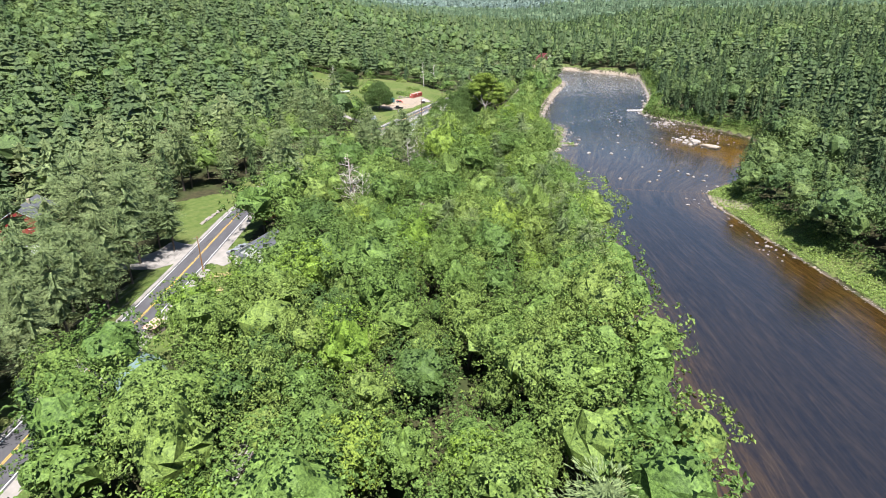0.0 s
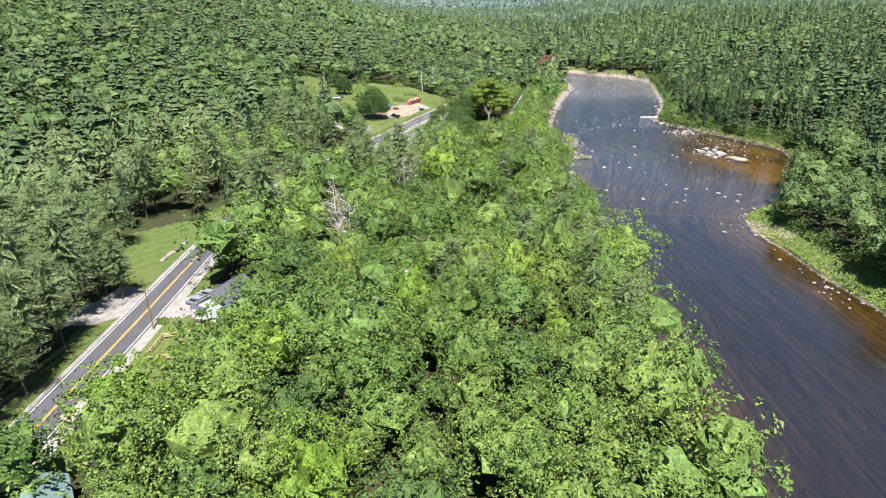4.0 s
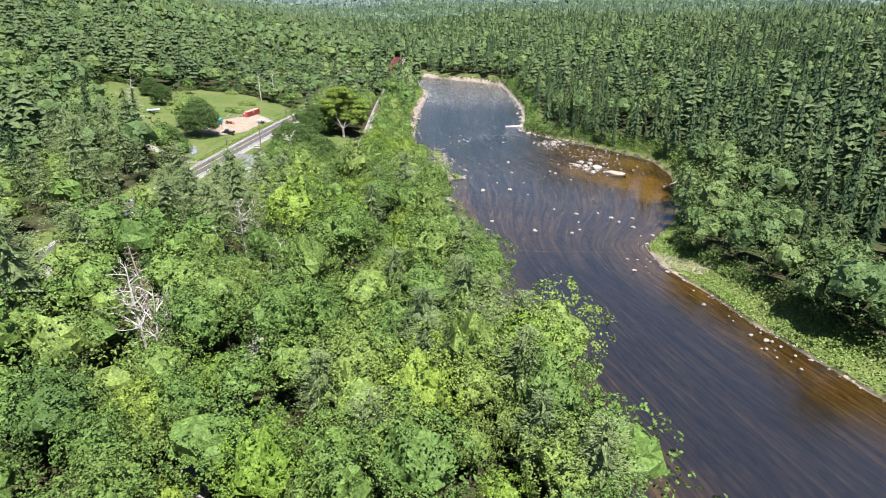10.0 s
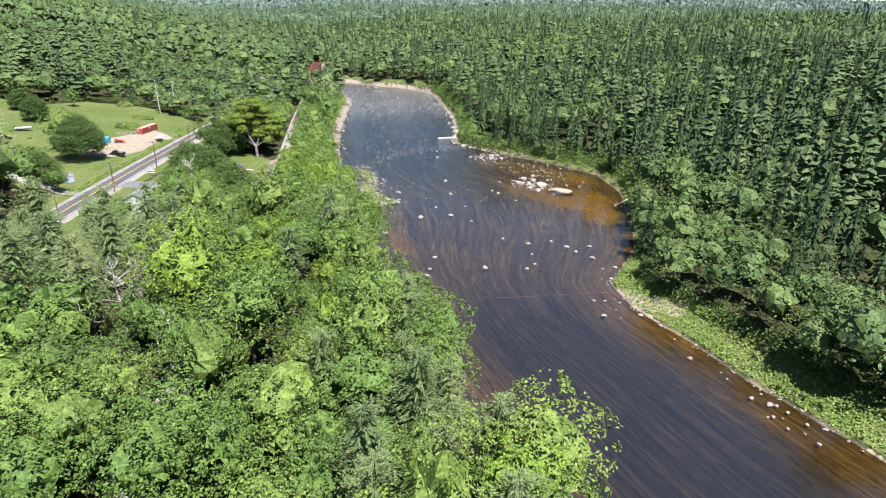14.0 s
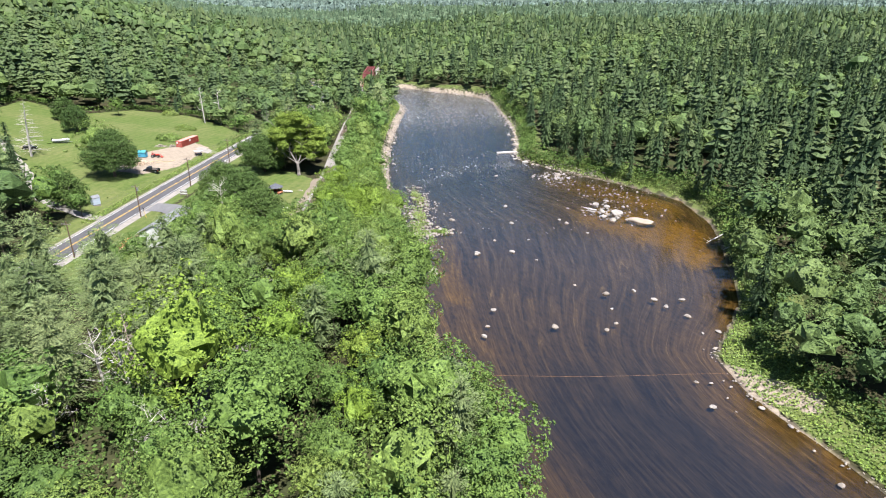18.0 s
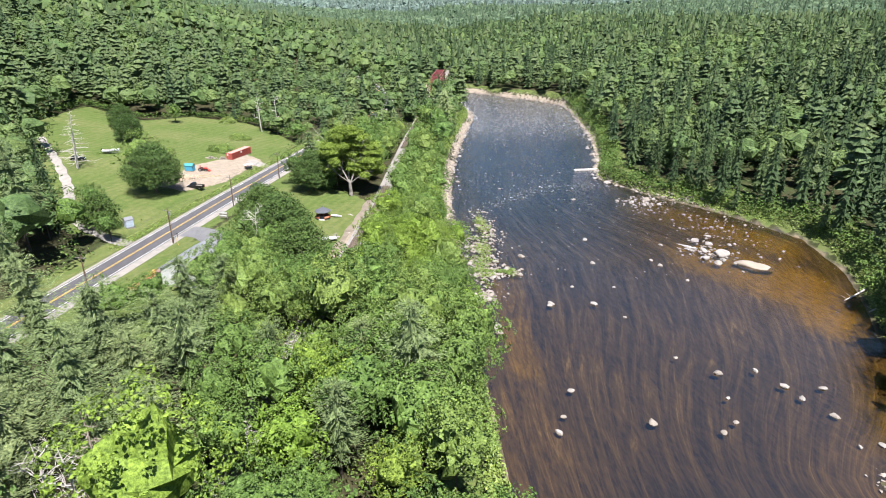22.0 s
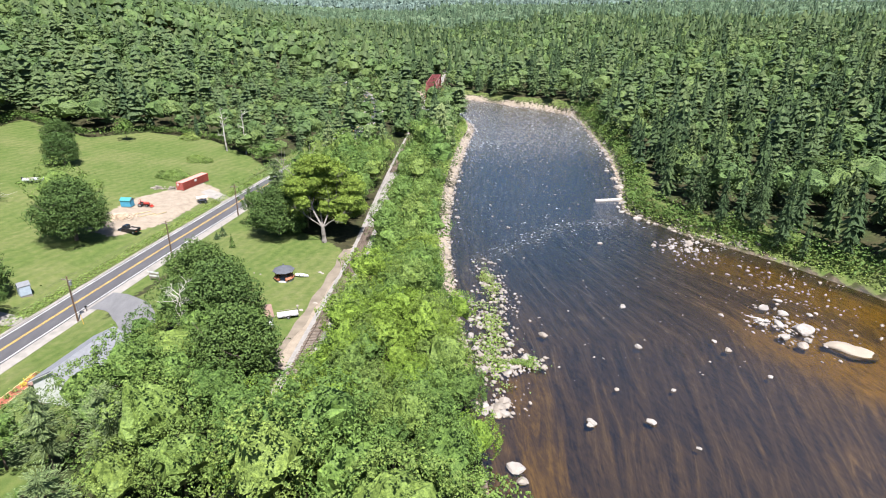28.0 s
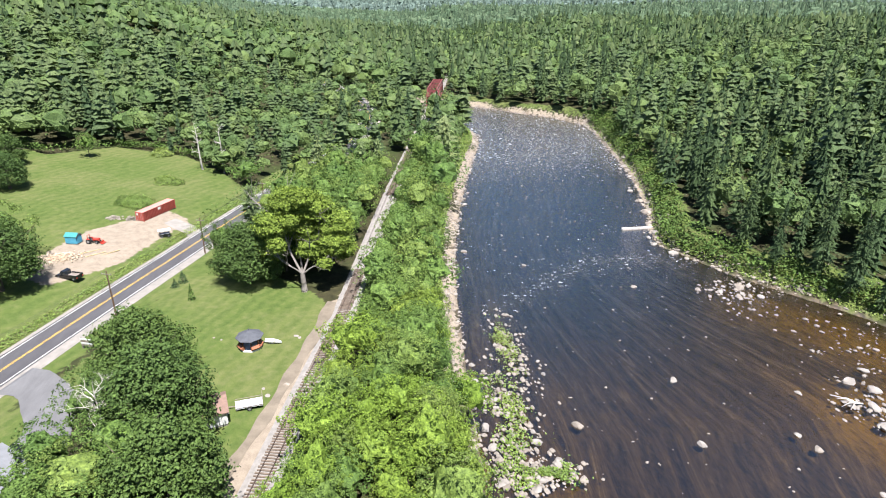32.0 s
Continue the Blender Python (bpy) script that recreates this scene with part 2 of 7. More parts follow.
def water_mat():
    m = Mat("water")
    clear = m.node("BsdfTransparent")
    m.link(m.mix(m.attr("deep"), (0.63, 0.53, 0.31), (0.46, 0.43, 0.39)), clear.inputs["Color"])
    gloss = m.node("BsdfGlossy", Roughness=0.09)
    fr = m.node("Fresnel")
    m.link(m.math("ADD", 2.2, m.math("MULTIPLY", m.attr("sheen"), 5.0)), fr.inputs["IOR"])
    n1 = m.noise(1.0, 6.0, 0.75, m.place((1.1, 1.5, 1)), 0.8)
    n2 = m.noise(0.16, 3.0, 0.5, m.place((1, 0.6, 1)))
    calm = m.ramp(m.attr("rapid"), (0.0, (0.13, 0.13, 0.13)), (1.0, (1, 1, 1)))
    bp = m.node("Bump", Distance=0.26)
    m.link(m.math("MULTIPLY", calm, 0.9), bp.inputs["Strength"])
    m.link(m.math("ADD", n1, m.math("MULTIPLY", n2, 0.7)), bp.inputs["Height"])
    m.link(bp.outputs["Normal"], gloss.inputs["Normal"])
    m.link(bp.outputs["Normal"], fr.inputs["Normal"])
    mx = m.node("MixShader")
    m.link(fr.outputs[0], mx.inputs[0])
    m.link(clear.outputs[0], mx.inputs[1])
    m.link(gloss.outputs[0], mx.inputs[2])
    foam = m.node("BsdfDiffuse", Color=(0.5, 0.5, 0.49, 1))
    f = m.noise(1.0, 6.0, 0.72, m.place((0.7, 1.5, 1)), 0.6)
    ff = m.ramp(m.math("ADD", f, m.math("MULTIPLY", m.math("SUBTRACT", m.attr("rapid"), 1.0), 0.3)), (0.56, (0, 0, 0)), (0.625, (0.9, 0.9, 0.9)))
    mx2 = m.node("MixShader")
    m.link(ff, mx2.inputs[0])
    m.link(mx.outputs[0], mx2.inputs[1])
    m.link(foam.outputs[0], mx2.inputs[2])
    m.link(mx2.outputs[0], m.t.nodes["Material Output"].inputs["Surface"])
    return m.m


M_GROUND, M_WATER = ground_mat(), water_mat()


def asphalt_mat(name, c):
    m = Mat(name, 0.85, 0.0, 0.25)
    c = dim(c)
    a, b, f = m.noise(0.25, 5.0), m.noise(1.0, 4.0, 0.6, m.place((0.8, 0.1, 1), 0.37)), m.noise(25.0, 2.0)
    col = m.ramp(a, (0.3, tuple(v * 0.8 for v in c)), (0.7, tuple(v * 1.25 for v in c)))
    col = m.mix(0.3, col, m.ramp(b, (0.35, tuple(v * 0.6 for v in c)), (0.7, tuple(v * 1.5 for v in c))))
    m.colour(m.mix(0.25, col, m.ramp(f, (0.3, tuple(v * 0.5 for v in c)), (0.7, tuple(v * 1.7 for v in c)))))
    m.bump(f, 0.3, 0.01)
    return m.m


M_ASPHALT = asphalt_mat("asphalt", (0.075, 0.073, 0.078))
M_DRIVE = asphalt_mat("worn_asphalt", (0.14, 0.138, 0.142))
M_GRAVEL = plain("gravel", (0.285, 0.262, 0.235), 0.95, var=0.3, scale=0.6, bump=0.5, fine=12.0)
M_BALLAST = plain("ballast", (0.27, 0.25, 0.23), 0.95, var=0.3, scale=1.2, bump=0.8, fine=9.0)
M_DIRT = plain("bare_earth", (0.2, 0.165, 0.125), 0.95, var=0.35, scale=0.5, bump=0.5, fine=6.0)
M_LINE_W = plain("white_line", (0.75, 0.75, 0.72), 0.7, var=0.12, scale=1.0, bump=0)
M_LINE_Y = plain("yellow_line", (0.62, 0.4, 0.07), 0.7, var=0.15, scale=1.0, bump=0)
M_SMOOTH = plain("smooth_pale_rock", (0.31, 0.262, 0.205), 0.85, var=0.18, scale=0.35, bump=0.3, fine=3.0)
M_STONE = plain("granite", (0.3, 0.27, 0.24), 0.9, var=0.4, scale=0.5, bump=0.5, fine=8.0)
M_PALE = plain("pale_granite", (0.29, 0.25, 0.21), 0.9, var=0.5, scale=0.4, bump=0.4, fine=5.0)


# ---- plan ----
def lerp(v, a, b):
    return np.clip((v - a) / (b - a), 0, 1)


def smooth(v, a, b):
    t = lerp(v, a, b)
    return t * t * (3 - 2 * t)


def dist_line(x, y, line):
    """Distance to a line of points, and how far along it the nearest place lies."""
    best, along, run = np.full(np.shape(x), 1e9), np.zeros(np.shape(x)), 0.0
    for (ax, ay), (bx, by) in zip(line[:-1], line[1:]):
        dx, dy = bx - ax, by - ay
        ll = math.hypot(dx, dy)
        u = np.clip(((x - ax) * dx + (y - ay) * dy) / ll ** 2, 0, 1)
        d = np.hypot(x - ax - u * dx, y - ay - u * dy)
        along = np.where(d < best, run + u * ll, along)
        best = np.minimum(best, d)
        run += ll
    return best, along


def inside(x, y, poly):
    r = np.zeros(np.shape(x), bool)
    for (ax, ay), (bx, by) in zip(poly, poly[1:] + poly[:1]):
        with np.errstate(divide="ignore", invalid="ignore"):
            r ^= ((ay > y) != (by > y)) & (x < (bx - ax) * (y - ay) / (by - ay) + ax)
    return r


def signed(x, y, poly):
    """Distance to a polygon's edge, negative inside."""
    d, _ = dist_line(x, y, poly + poly[:1])
    return np.where(inside(x, y, poly), -d, d)


LEFT_BANK = [(30, -400), (33, 0), (37, 66), (41, 110), (42, 150), (42, 195), (45, 225), (48, 255), (52, 285), (58, 330), (66, 372), (79, 420), (92, 462), (104, 500), (104, 530), (88, 566), (60, 600), (0, 646), (-120, 722), (-400, 806)]
RIGHT_BANK = [(-400, 824), (-114, 738), (14, 664), (82, 626), (122, 602), (146, 575), (164, 555), (174, 533), (165, 488), (151, 432), (135, 388), (123, 360), (132, 338), (147, 314), (157, 290), (151, 268), (136, 244), (118, 219), (97, 202), (94, 190), (95.5, 172), (96, 156), (99, 130), (103, 66), (108, 0), (120, -400)]
RIVER = LEFT_BANK + RIGHT_BANK
ROAD = [(-62, -200), (-63, 60), (-63, 130), (-63, 172), (-60, 208), (-53, 236), (-40, 272), (-28, 304), (-17, 332), (-5, 361), (7, 391), (20, 424), (38, 470), (52, 530), (40, 620), (0, 760)]
RAIL = [(-34, 20), (-22, 100), (-5, 175), (12, 245), (26, 298), (33.5, 326), (43, 369), (54, 417), (69, 479), (80, 524), (103, 614), (128, 712), (150, 800)]
FIELD = [(-22, 338), (-8, 376), (4, 408), (-4, 424), (-22, 446), (-48, 456), (-66, 440), (-98, 462), (-104, 424), (-92, 396), (-78, 384), (-80, 360), (-62, 330), (-48, 308), (-36, 308)]
LAWN = [(-15, 302), (-9, 318), (-3, 338), (4, 360), (10, 362), (14, 346), (24, 338), (31, 326), (26, 306), (22, 294), (17, 280), (12, 290), (0, 296), (-7, 300)]
YARD = [(-38, 272), (-20, 300), (-11, 304), (-8, 296), (-14, 284), (-11, 268), (-13, 255), (-24, 250), (-36, 260)]
FENCED = [(-59, 86), (-59, 142), (-48, 146), (-43, 132), (-40, 116), (-44, 104), (-52, 90)]
ROADSIDE = [(-84, 152), (-68, 148), (-67, 186), (-74, 188), (-86, 178)]
SANDBAR = [(94, 196), (95, 188), (101, 182), (104, 184), (101, 190), (97, 198)]
PATCH = [(-38, 350), (-30, 372), (-14, 386), (-8, 382), (-18, 356), (-28, 344)]


def spline(line, step):
    """The line as a smooth curve with points every step metres."""
    p = [Vector((*q, 0)) for q in line]
    p = [p[0] * 2 - p[1]] + p + [p[-1] * 2 - p[-2]]
    out = []
    for a, b, c, d in zip(p[:-3], p[1:-2], p[2:-1], p[3:]):
        n = max(1, int((c - b).length / step))
        for i in range(n):
            t = i / n
            out.append(0.5 * (2 * b + (c - a) * t + (2 * a - 5 * b + 4 * c - d) * t * t + (3 * b - a - 3 * c + d) * t ** 3))
    return [(v.x, v.y) for v in out] + [line[-1]]


RIVER = spline(LEFT_BANK, 14)[:-1] + spline(RIGHT_BANK, 14)[:-1]
ROAD_C, RAIL_C = spline(ROAD, 6), spline(RAIL, 6)
XS = np.concatenate([-np.geomspace(3600, 120, 44), np.arange(-115, 40, 1.6), np.arange(40, 108, 1.3), np.arange(108, 190, 2.4), np.geomspace(192, 3600, 48)])
YS = np.concatenate([np.linspace(-600, -20, 20), np.arange(-14, 250, 3.0), np.arange(250, 460, 1.9), np.arange(460, 640, 3.4), np.geomspace(645, 4600, 52)])


def waves(x, y, s, seed):
    """A smooth, slow unevenness between -1 and 1."""
    r = np.random.RandomState(seed)
    v = 0
    for k in range(5):
        a, p, f = r.uniform(0, 6.28), r.uniform(0, 6.28), (1.0, 1.3, 1.9, 2.6, 3.7)[k]
        v = v + np.sin((x * math.cos(a) + y * math.sin(a)) * f / s + p) / (1 + 0.5 * k)
    return v / 2.6


def land(x, y):
    """Height of the ground before roads and banks are cut into it."""
    left = 4.4 + 0.035 * np.maximum(0, -28 - x) * smooth(y, 250, 420)
    left = left + 42 * np.exp(-((x + 430) / 250) ** 2 - ((y - 560) / 290) ** 2) + 26 * np.exp(-((x + 170) / 230) ** 2 - ((y - 830) / 210) ** 2)
    left = left + 1.2 * smooth(y, 345, 385) * smooth(-x, 4, 16)
    left = left + 10 * smooth(-x, 95, 230) * smooth(y, -100, 200)
    right = 3.6 + 27 * smooth(x, 120, 400) * smooth(y, -300, 100) - 6 * smooth(y, 600, 900)
    w = smooth(x - 90 - 0.12 * np.maximum(0, y - 300), -60, 60)
    h = left * (1 - w) + right * w
    far = np.hypot(x - 40, y - 150)
    h = h + 14 * smooth(far, 500, 1000) + 26 * smooth(far, 1200, 2400) + 34 * smooth(far, 2400, 3600)
    h = h + 14 * smooth(x, 400, 1100) + 22 * smooth(x, 500, 1500) * smooth(far, 1500, 2800)
    amp = smooth(far, 260, 900)
    h = h + amp * (5 + 9 * smooth(far, 1000, 2600)) * waves(x, y, 210.0, 4) + 0.25 * waves(x, y, 9.0, 7)
    return h


def road_z(along):
    return 4.3 + 1.2 * smooth(along, 480, 600) + 3.0 * smooth(along, 640, 800)


def height(x, y):
    h = land(x, y)
    d, a = dist_line(x, y, ROAD_C)
    h = h + (road_z(a) - 0.12 - h) * (1 - smooth(d, 6.5, 16))
    d, _ = dist_line(x, y, RAIL_C)
    h = h + (4.9 - h) * (1 - smooth(d, 3.0, 9))
    s = signed(x, y, RIVER)
    bank = smooth(s, 0, 9)
    low = 0.15 + 0.35 * lerp(s, 0, 3)
    strip = smooth(x, 70, 90) * smooth(y, 20, 60) * (1 - smooth(y, 205, 235))       # the flat grassy strip of the far shore
    bank = bank * (1 - strip) + strip * smooth(s, 5, 16)
    h = np.where(s > 0, low + (h - low) * bank, h)
    bed = -0.35 - 1.0 * smooth(-s, 0, 18) + 0.18 * waves(x, y, 7.0, 11)
    h = np.where(s <= 0, np.minimum(0.12 - 0.45 * np.clip(-s, 0, 4) / 1.2, 0.3) * (1 - smooth(-s, 0, 2.0)) + bed * smooth(-s, 0, 2.0), h)
    return h, s


def grid_mesh(name, xs, ys, z, attrs, mat):
    nx, ny = len(xs), len(ys)
    gx, gy = np.meshgrid(xs, ys)
    v = np.stack([gx, gy, z], -1).reshape(-1, 3)
    i = np.arange(nx * ny).reshape(ny, nx)
    q = np.stack([i[:-1, :-1], i[:-1, 1:], i[1:, 1:], i[1:, :-1]], -1).reshape(-1, 4)
    me = quads(name, v, q, mat, smooth_shade=True)
    for k, a in attrs.items():
        me.attributes.new(k, "FLOAT", "POINT").data.foreach_set("value", a.reshape(-1).astype(np.float32))
    return me


def quads(name, v, q, mat, smooth_shade=False):
    """A mesh from arrays of places and of faces with three or four corners."""
    me = bpy.data.meshes.new(name)
    n, k = q.shape
    me.vertices.add(len(v))
    me.vertices.foreach_set("co", np.ascontiguousarray(v, np.float32).reshape(-1))
    me.loops.add(n * k)
    me.loops.foreach_set("vertex_index", np.ascontiguousarray(q, np.int32).reshape(-1))
    me.polygons.add(n)
    me.polygons.foreach_set("loop_start", np.arange(0, n * k, k, dtype=np.int32))
    me.polygons.foreach_set("use_smooth", np.full(n, smooth_shade))
    me.update()
    me.validate()
    me.materials.append(mat)
    return me


GX, GY = np.meshgrid(XS, YS)
GZ, GS = height(GX, GY)


def grass_mask(x, y, s):
    g = np.full(np.shape(x), 9.0)
    for poly in (FIELD, LAWN, YARD, FENCED, ROADSIDE):
        g = np.minimum(g, signed(x, y, poly))
    m = 1 - lerp(g, -1.0, 2.5)
    strip = (s > 0.8) & (x > 85) & (y < 340) & (s < 13)
    bank = (s > 3) & (s < 12)
    d, _ = dist_line(x, y, ROAD_C)
    verge = (1 - lerp(d, 9, 12)) * 0.8
    return np.maximum(np.maximum(m, np.where(strip, 0.9, 0)), np.maximum(np.where(bank, 0.55, 0), verge))


def dirt_mask(x, y, s):
    d = 1 - lerp(np.minimum(signed(x, y, SANDBAR), signed(x, y, PATCH)), -1.0, 2.0)
    shore = np.where(s > 0, 1 - lerp(s, 0.3, 1.5), 1.0) * np.where((x < 90) & (y < 240), 0.2, np.where((x > 100) & (y > 212) & (y < 350), 0.05, 0.42 + 0.2 * waves(x, y, 9.0, 41)))
    gravel = np.where((s > 0) & (y > np.where(x > 100, 352, 292)), (0.66 + 0.3 * waves(x, y, 5.0, 45)) * (1 - lerp(s + 2.2 * waves(x, y, 8.0, 43), 2.0, 5.5 + 4 * smooth(y, 480, 540))), 0)
    path, _ = dist_line(x, y, [(18, 281), (22, 294), (27, 312), (32, 330)])
    rail, _ = dist_line(x, y, RAIL_C)
    return np.maximum.reduce([d, shore, gravel, 0.9 * (1 - lerp(path, 0.6, 2.2)), 0.8 * (1 - lerp(rail, 1.5, 3.5))])


def shoal_mask(x, y, s):
    d, _ = dist_line(x, y, [(124, 282), (135, 262), (140, 252), (134, 246)])
    e, _ = dist_line(x, y, [(104, 130), (100, 160), (100, 190)])
    f, _ = dist_line(x, y, [(128, 326), (140, 306), (150, 288)])
    g, _ = dist_line(x, y, [(55, 240), (58, 262), (62, 280)])
    return (0.25 + 0.75 * smooth(-s, 1, 8)) * np.maximum.reduce([1.1 * (1 - lerp(d, 4, 19)), 0.62 * (1 - lerp(e, 2, 14)), 0.78 * (1 - lerp(f, 3, 22)), 0.5 * (1 - lerp(g, 2, 9))])


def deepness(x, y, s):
    """How much deep water darkens the bed colour and surface tint: less over the riffle and near the shores."""
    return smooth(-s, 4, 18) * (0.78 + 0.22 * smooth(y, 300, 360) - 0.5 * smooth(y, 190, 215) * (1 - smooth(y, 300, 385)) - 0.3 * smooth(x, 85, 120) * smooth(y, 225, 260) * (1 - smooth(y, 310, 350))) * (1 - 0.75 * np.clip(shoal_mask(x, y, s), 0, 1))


dl, _ = dist_line(GX, GY, spline(LEFT_BANK, 8))
dr, _ = dist_line(GX, GY, spline(RIGHT_BANK, 8))
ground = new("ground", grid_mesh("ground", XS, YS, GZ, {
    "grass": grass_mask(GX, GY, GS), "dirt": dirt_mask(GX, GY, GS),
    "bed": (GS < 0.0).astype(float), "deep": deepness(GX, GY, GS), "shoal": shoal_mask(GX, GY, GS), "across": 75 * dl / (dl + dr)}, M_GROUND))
tagged(ground, "uneven valley ground of forest litter, grass and sand", "ground", kind="structure")


def ground_z(x, y):
    h, _ = height(np.array([float(x)]), np.array([float(y)]))
    return float(h[0])


wx, wy = np.arange(20, 190, 2.0), np.concatenate([np.arange(-300, 40, 20.0), np.arange(40, 700, 2.5)])
wgx, wgy = np.meshgrid(wx, wy)
rip, _ = dist_line(wgx, wgy, [(66, 330), (100, 352), (122, 350)])
rapid = np.maximum(smooth(wgy, 235, 350), 0.0) * 0.8 + 0.16 * (1 - lerp(rip, 1, 6)) + 0.2 * smooth(wgy, 400, 470)
water = new("water", grid_mesh("water", wx, wy, np.zeros_like(wgx), {"rapid": np.clip(rapid, 0, 1.15), "sheen": smooth(wgy, 285, 450), "deep": deepness(wgx, wgy, signed(wgx, wgy, RIVER))}, M_WATER))
tagged(water, "clear brown river water, rippled and foaming upstream", "river", kind="structure")
far_water = new("water", grid_mesh("far_water", np.arange(-420, 21, 20.0), np.arange(560, 900, 20.0), np.zeros((17, 23)), {"rapid": np.full((17, 23), 0.4), "sheen": np.full((17, 23), 0.6), "deep": np.ones((17, 23))}, M_WATER))
tagged(far_water, "river water beyond the bridge", "river", kind="structure")


# ---- helpers for things ----
def part(name, bm, mat, parent=None, label=""):
    me = bpy.data.meshes.new(name)
    bm.to_mesh(me)
    bm.free()
    me.materials.append(mat)
    ob = new(name, me)
    if parent is not None:
        ob.parent = parent
    if label:
        ob["label"] = label
    return ob


def thing(name, m, label, category, group="", kind=""):
    ob = new(name)
    ob.matrix_world = m
    return tagged(ob, label, category, group, kind)


def box(bm, x0, x1, y0, y1, z0, z1, bevel=0.0):
    made = bmesh.ops.create_cube(bm, size=1, matrix=Matrix.Translation(((x0 + x1) / 2, (y0 + y1) / 2, (z0 + z1) / 2)) @ Matrix.Diagonal((abs(x1 - x0), abs(y1 - y0), abs(z1 - z0), 1)))
    if bevel:
        es = list({e for v in made["verts"] for e in v.link_edges})
        bmesh.ops.bevel(bm, geom=es, offset=bevel, segments=1, affect="EDGES")
    return bm


def boxes(*specs, bevel=0.0):
    bm = bmesh.new()
    for s in specs:
        box(bm, *s, bevel=bevel)
    return bm


def tube(bm, pts, radii, sides=6):
    """A tapered tube along points."""
    rings = []
    for i, p in enumerate(pts):
        p = Vector(p)
        d = (Vector(pts[min(i + 1, len(pts) - 1)]) - Vector(pts[max(i - 1, 0)])).normalized()
        q = d.to_track_quat("Z", "Y")
        rings.append([bm.verts.new(p + q @ Vector((math.cos(a) * radii[i], math.sin(a) * radii[i], 0))) for a in (6.2832 * k / sides for k in range(sides))])
    for a, b in zip(rings[:-1], rings[1:]):
        for k in range(sides):
            bm.faces.new((a[k], a[(k + 1) % sides], b[(k + 1) % sides], b[k]))
    bm.faces.new(rings[0][::-1])
    bm.faces.new(rings[-1])
    return bm


def prism(bm, outline, x0, x1):
    """An outline of (y, z) drawn out from x0 to x1."""
    a = [bm.verts.new((x0, y, z)) for y, z in outline]
    b = [bm.verts.new((x1, y, z)) for y, z in outline]
    n = len(outline)
    for k in range(n):
        bm.faces.new((a[k], a[(k + 1) % n], b[(k + 1) % n], b[k]))
    bm.faces.new(a[::-1])
    bm.faces.new(b)
    bmesh.ops.recalc_face_normals(bm, faces=bm.faces)
    return bm


def ribbon(line, offs, z_of, thick=0.0, step=3.0):
    """A strip along a line between two offsets to its right."""
    pts = spline(line, step)
    bm = bmesh.new()
    prev, run = None, 0.0
    for i, (x, y) in enumerate(pts):
        ax, ay = pts[max(i - 1, 0)]
        bx, by = pts[min(i + 1, len(pts) - 1)]
        ll = math.hypot(bx - ax, by - ay)
        nx, ny = (by - ay) / ll, -(bx - ax) / ll
        if i:
            run += math.hypot(x - pts[i - 1][0], y - pts[i - 1][1])
        row = [bm.verts.new((x + nx * o, y + ny * o, z_of(run, o))) for o in offs]
        if prev:
            for k in range(len(offs) - 1):
                bm.faces.new((prev[k], prev[k + 1], row[k + 1], row[k]))
        prev = row
    bmesh.ops.recalc_face_normals(bm, faces=bm.faces)
    if bm.faces and sum(f.normal.z for f in bm.faces) < 0:
        bmesh.ops.reverse_faces(bm, faces=bm.faces)
    return bm


# ---- road ----
road = tagged(part("road", ribbon(ROAD, (-3.75, -1.8, 0, 1.8, 3.75), lambda a, o: road_z(a) + 0.06 - 0.012 * abs(o)), M_ASPHALT), "dark asphalt two-lane road with painted lines", "road", kind="structure")
tagged(part("shoulder", ribbon(ROAD, (3.3, 5.0, 6.0), lambda a, o: road_z(a) + 0.0 - 0.03 * (o - 3.3)), M_GRAVEL), "pale gravel shoulder beside the road", "road shoulder", kind="structure")
tagged(part("shoulder", ribbon(ROAD, (-4.7, -3.9, -3.3), lambda a, o: road_z(a) + 0.0 - 0.03 * (-o - 3.3)), M_GRAVEL), "narrow gravel shoulder beside the road", "road shoulder", kind="structure")
for o0, o1, mat, nm in ((3.2, 3.36, M_LINE_W, "edge_line"), (-3.36, -3.2, M_LINE_W, "edge_line"), (0.08, 0.22, M_LINE_Y, "centre_line"), (-0.22, -0.08, M_LINE_Y, "centre_line")):
    part(nm, ribbon(ROAD, (o0, o1), lambda a, o: road_z(a) + 0.075 - 0.012 * abs(o)), mat, road)


# ---- trees ----
def with_normals(v, nrm, soft, keep=0.4):
    """Corners with their shading normals: the spray's own, turned towards the crown's rounded form."""
    soft = soft / np.linalg.norm(soft, axis=1, keepdims=True)
    m = nrm * keep + soft * (1 - keep)
    m = m / np.linalg.norm(m, axis=1, keepdims=True)
    return np.concatenate([v, np.repeat(m, 4, 0)], 1)


def cards(rng, c, nrm, size, fold=0.25, long=1.0, soft=None, keep=0.4):
    """Folded leaf sprays, one quad each: places, outward ways, sizes."""
    n = len(c)
    nrm = nrm / np.linalg.norm(nrm, axis=1, keepdims=True)
    r = rng.normal(size=(n, 3))
    u = np.cross(nrm, r)
    u /= np.linalg.norm(u, axis=1, keepdims=True)
    w = np.cross(nrm, u)
    s = size[:, None]
    v = np.stack([c - u * s * long, c - w * s * 0.62 + nrm * s * fold, c + u * s * long, c + w * s * 0.62 + nrm * s * fold], 1)
    return with_normals(v.reshape(-1, 3), nrm, nrm if soft is None else soft, keep)


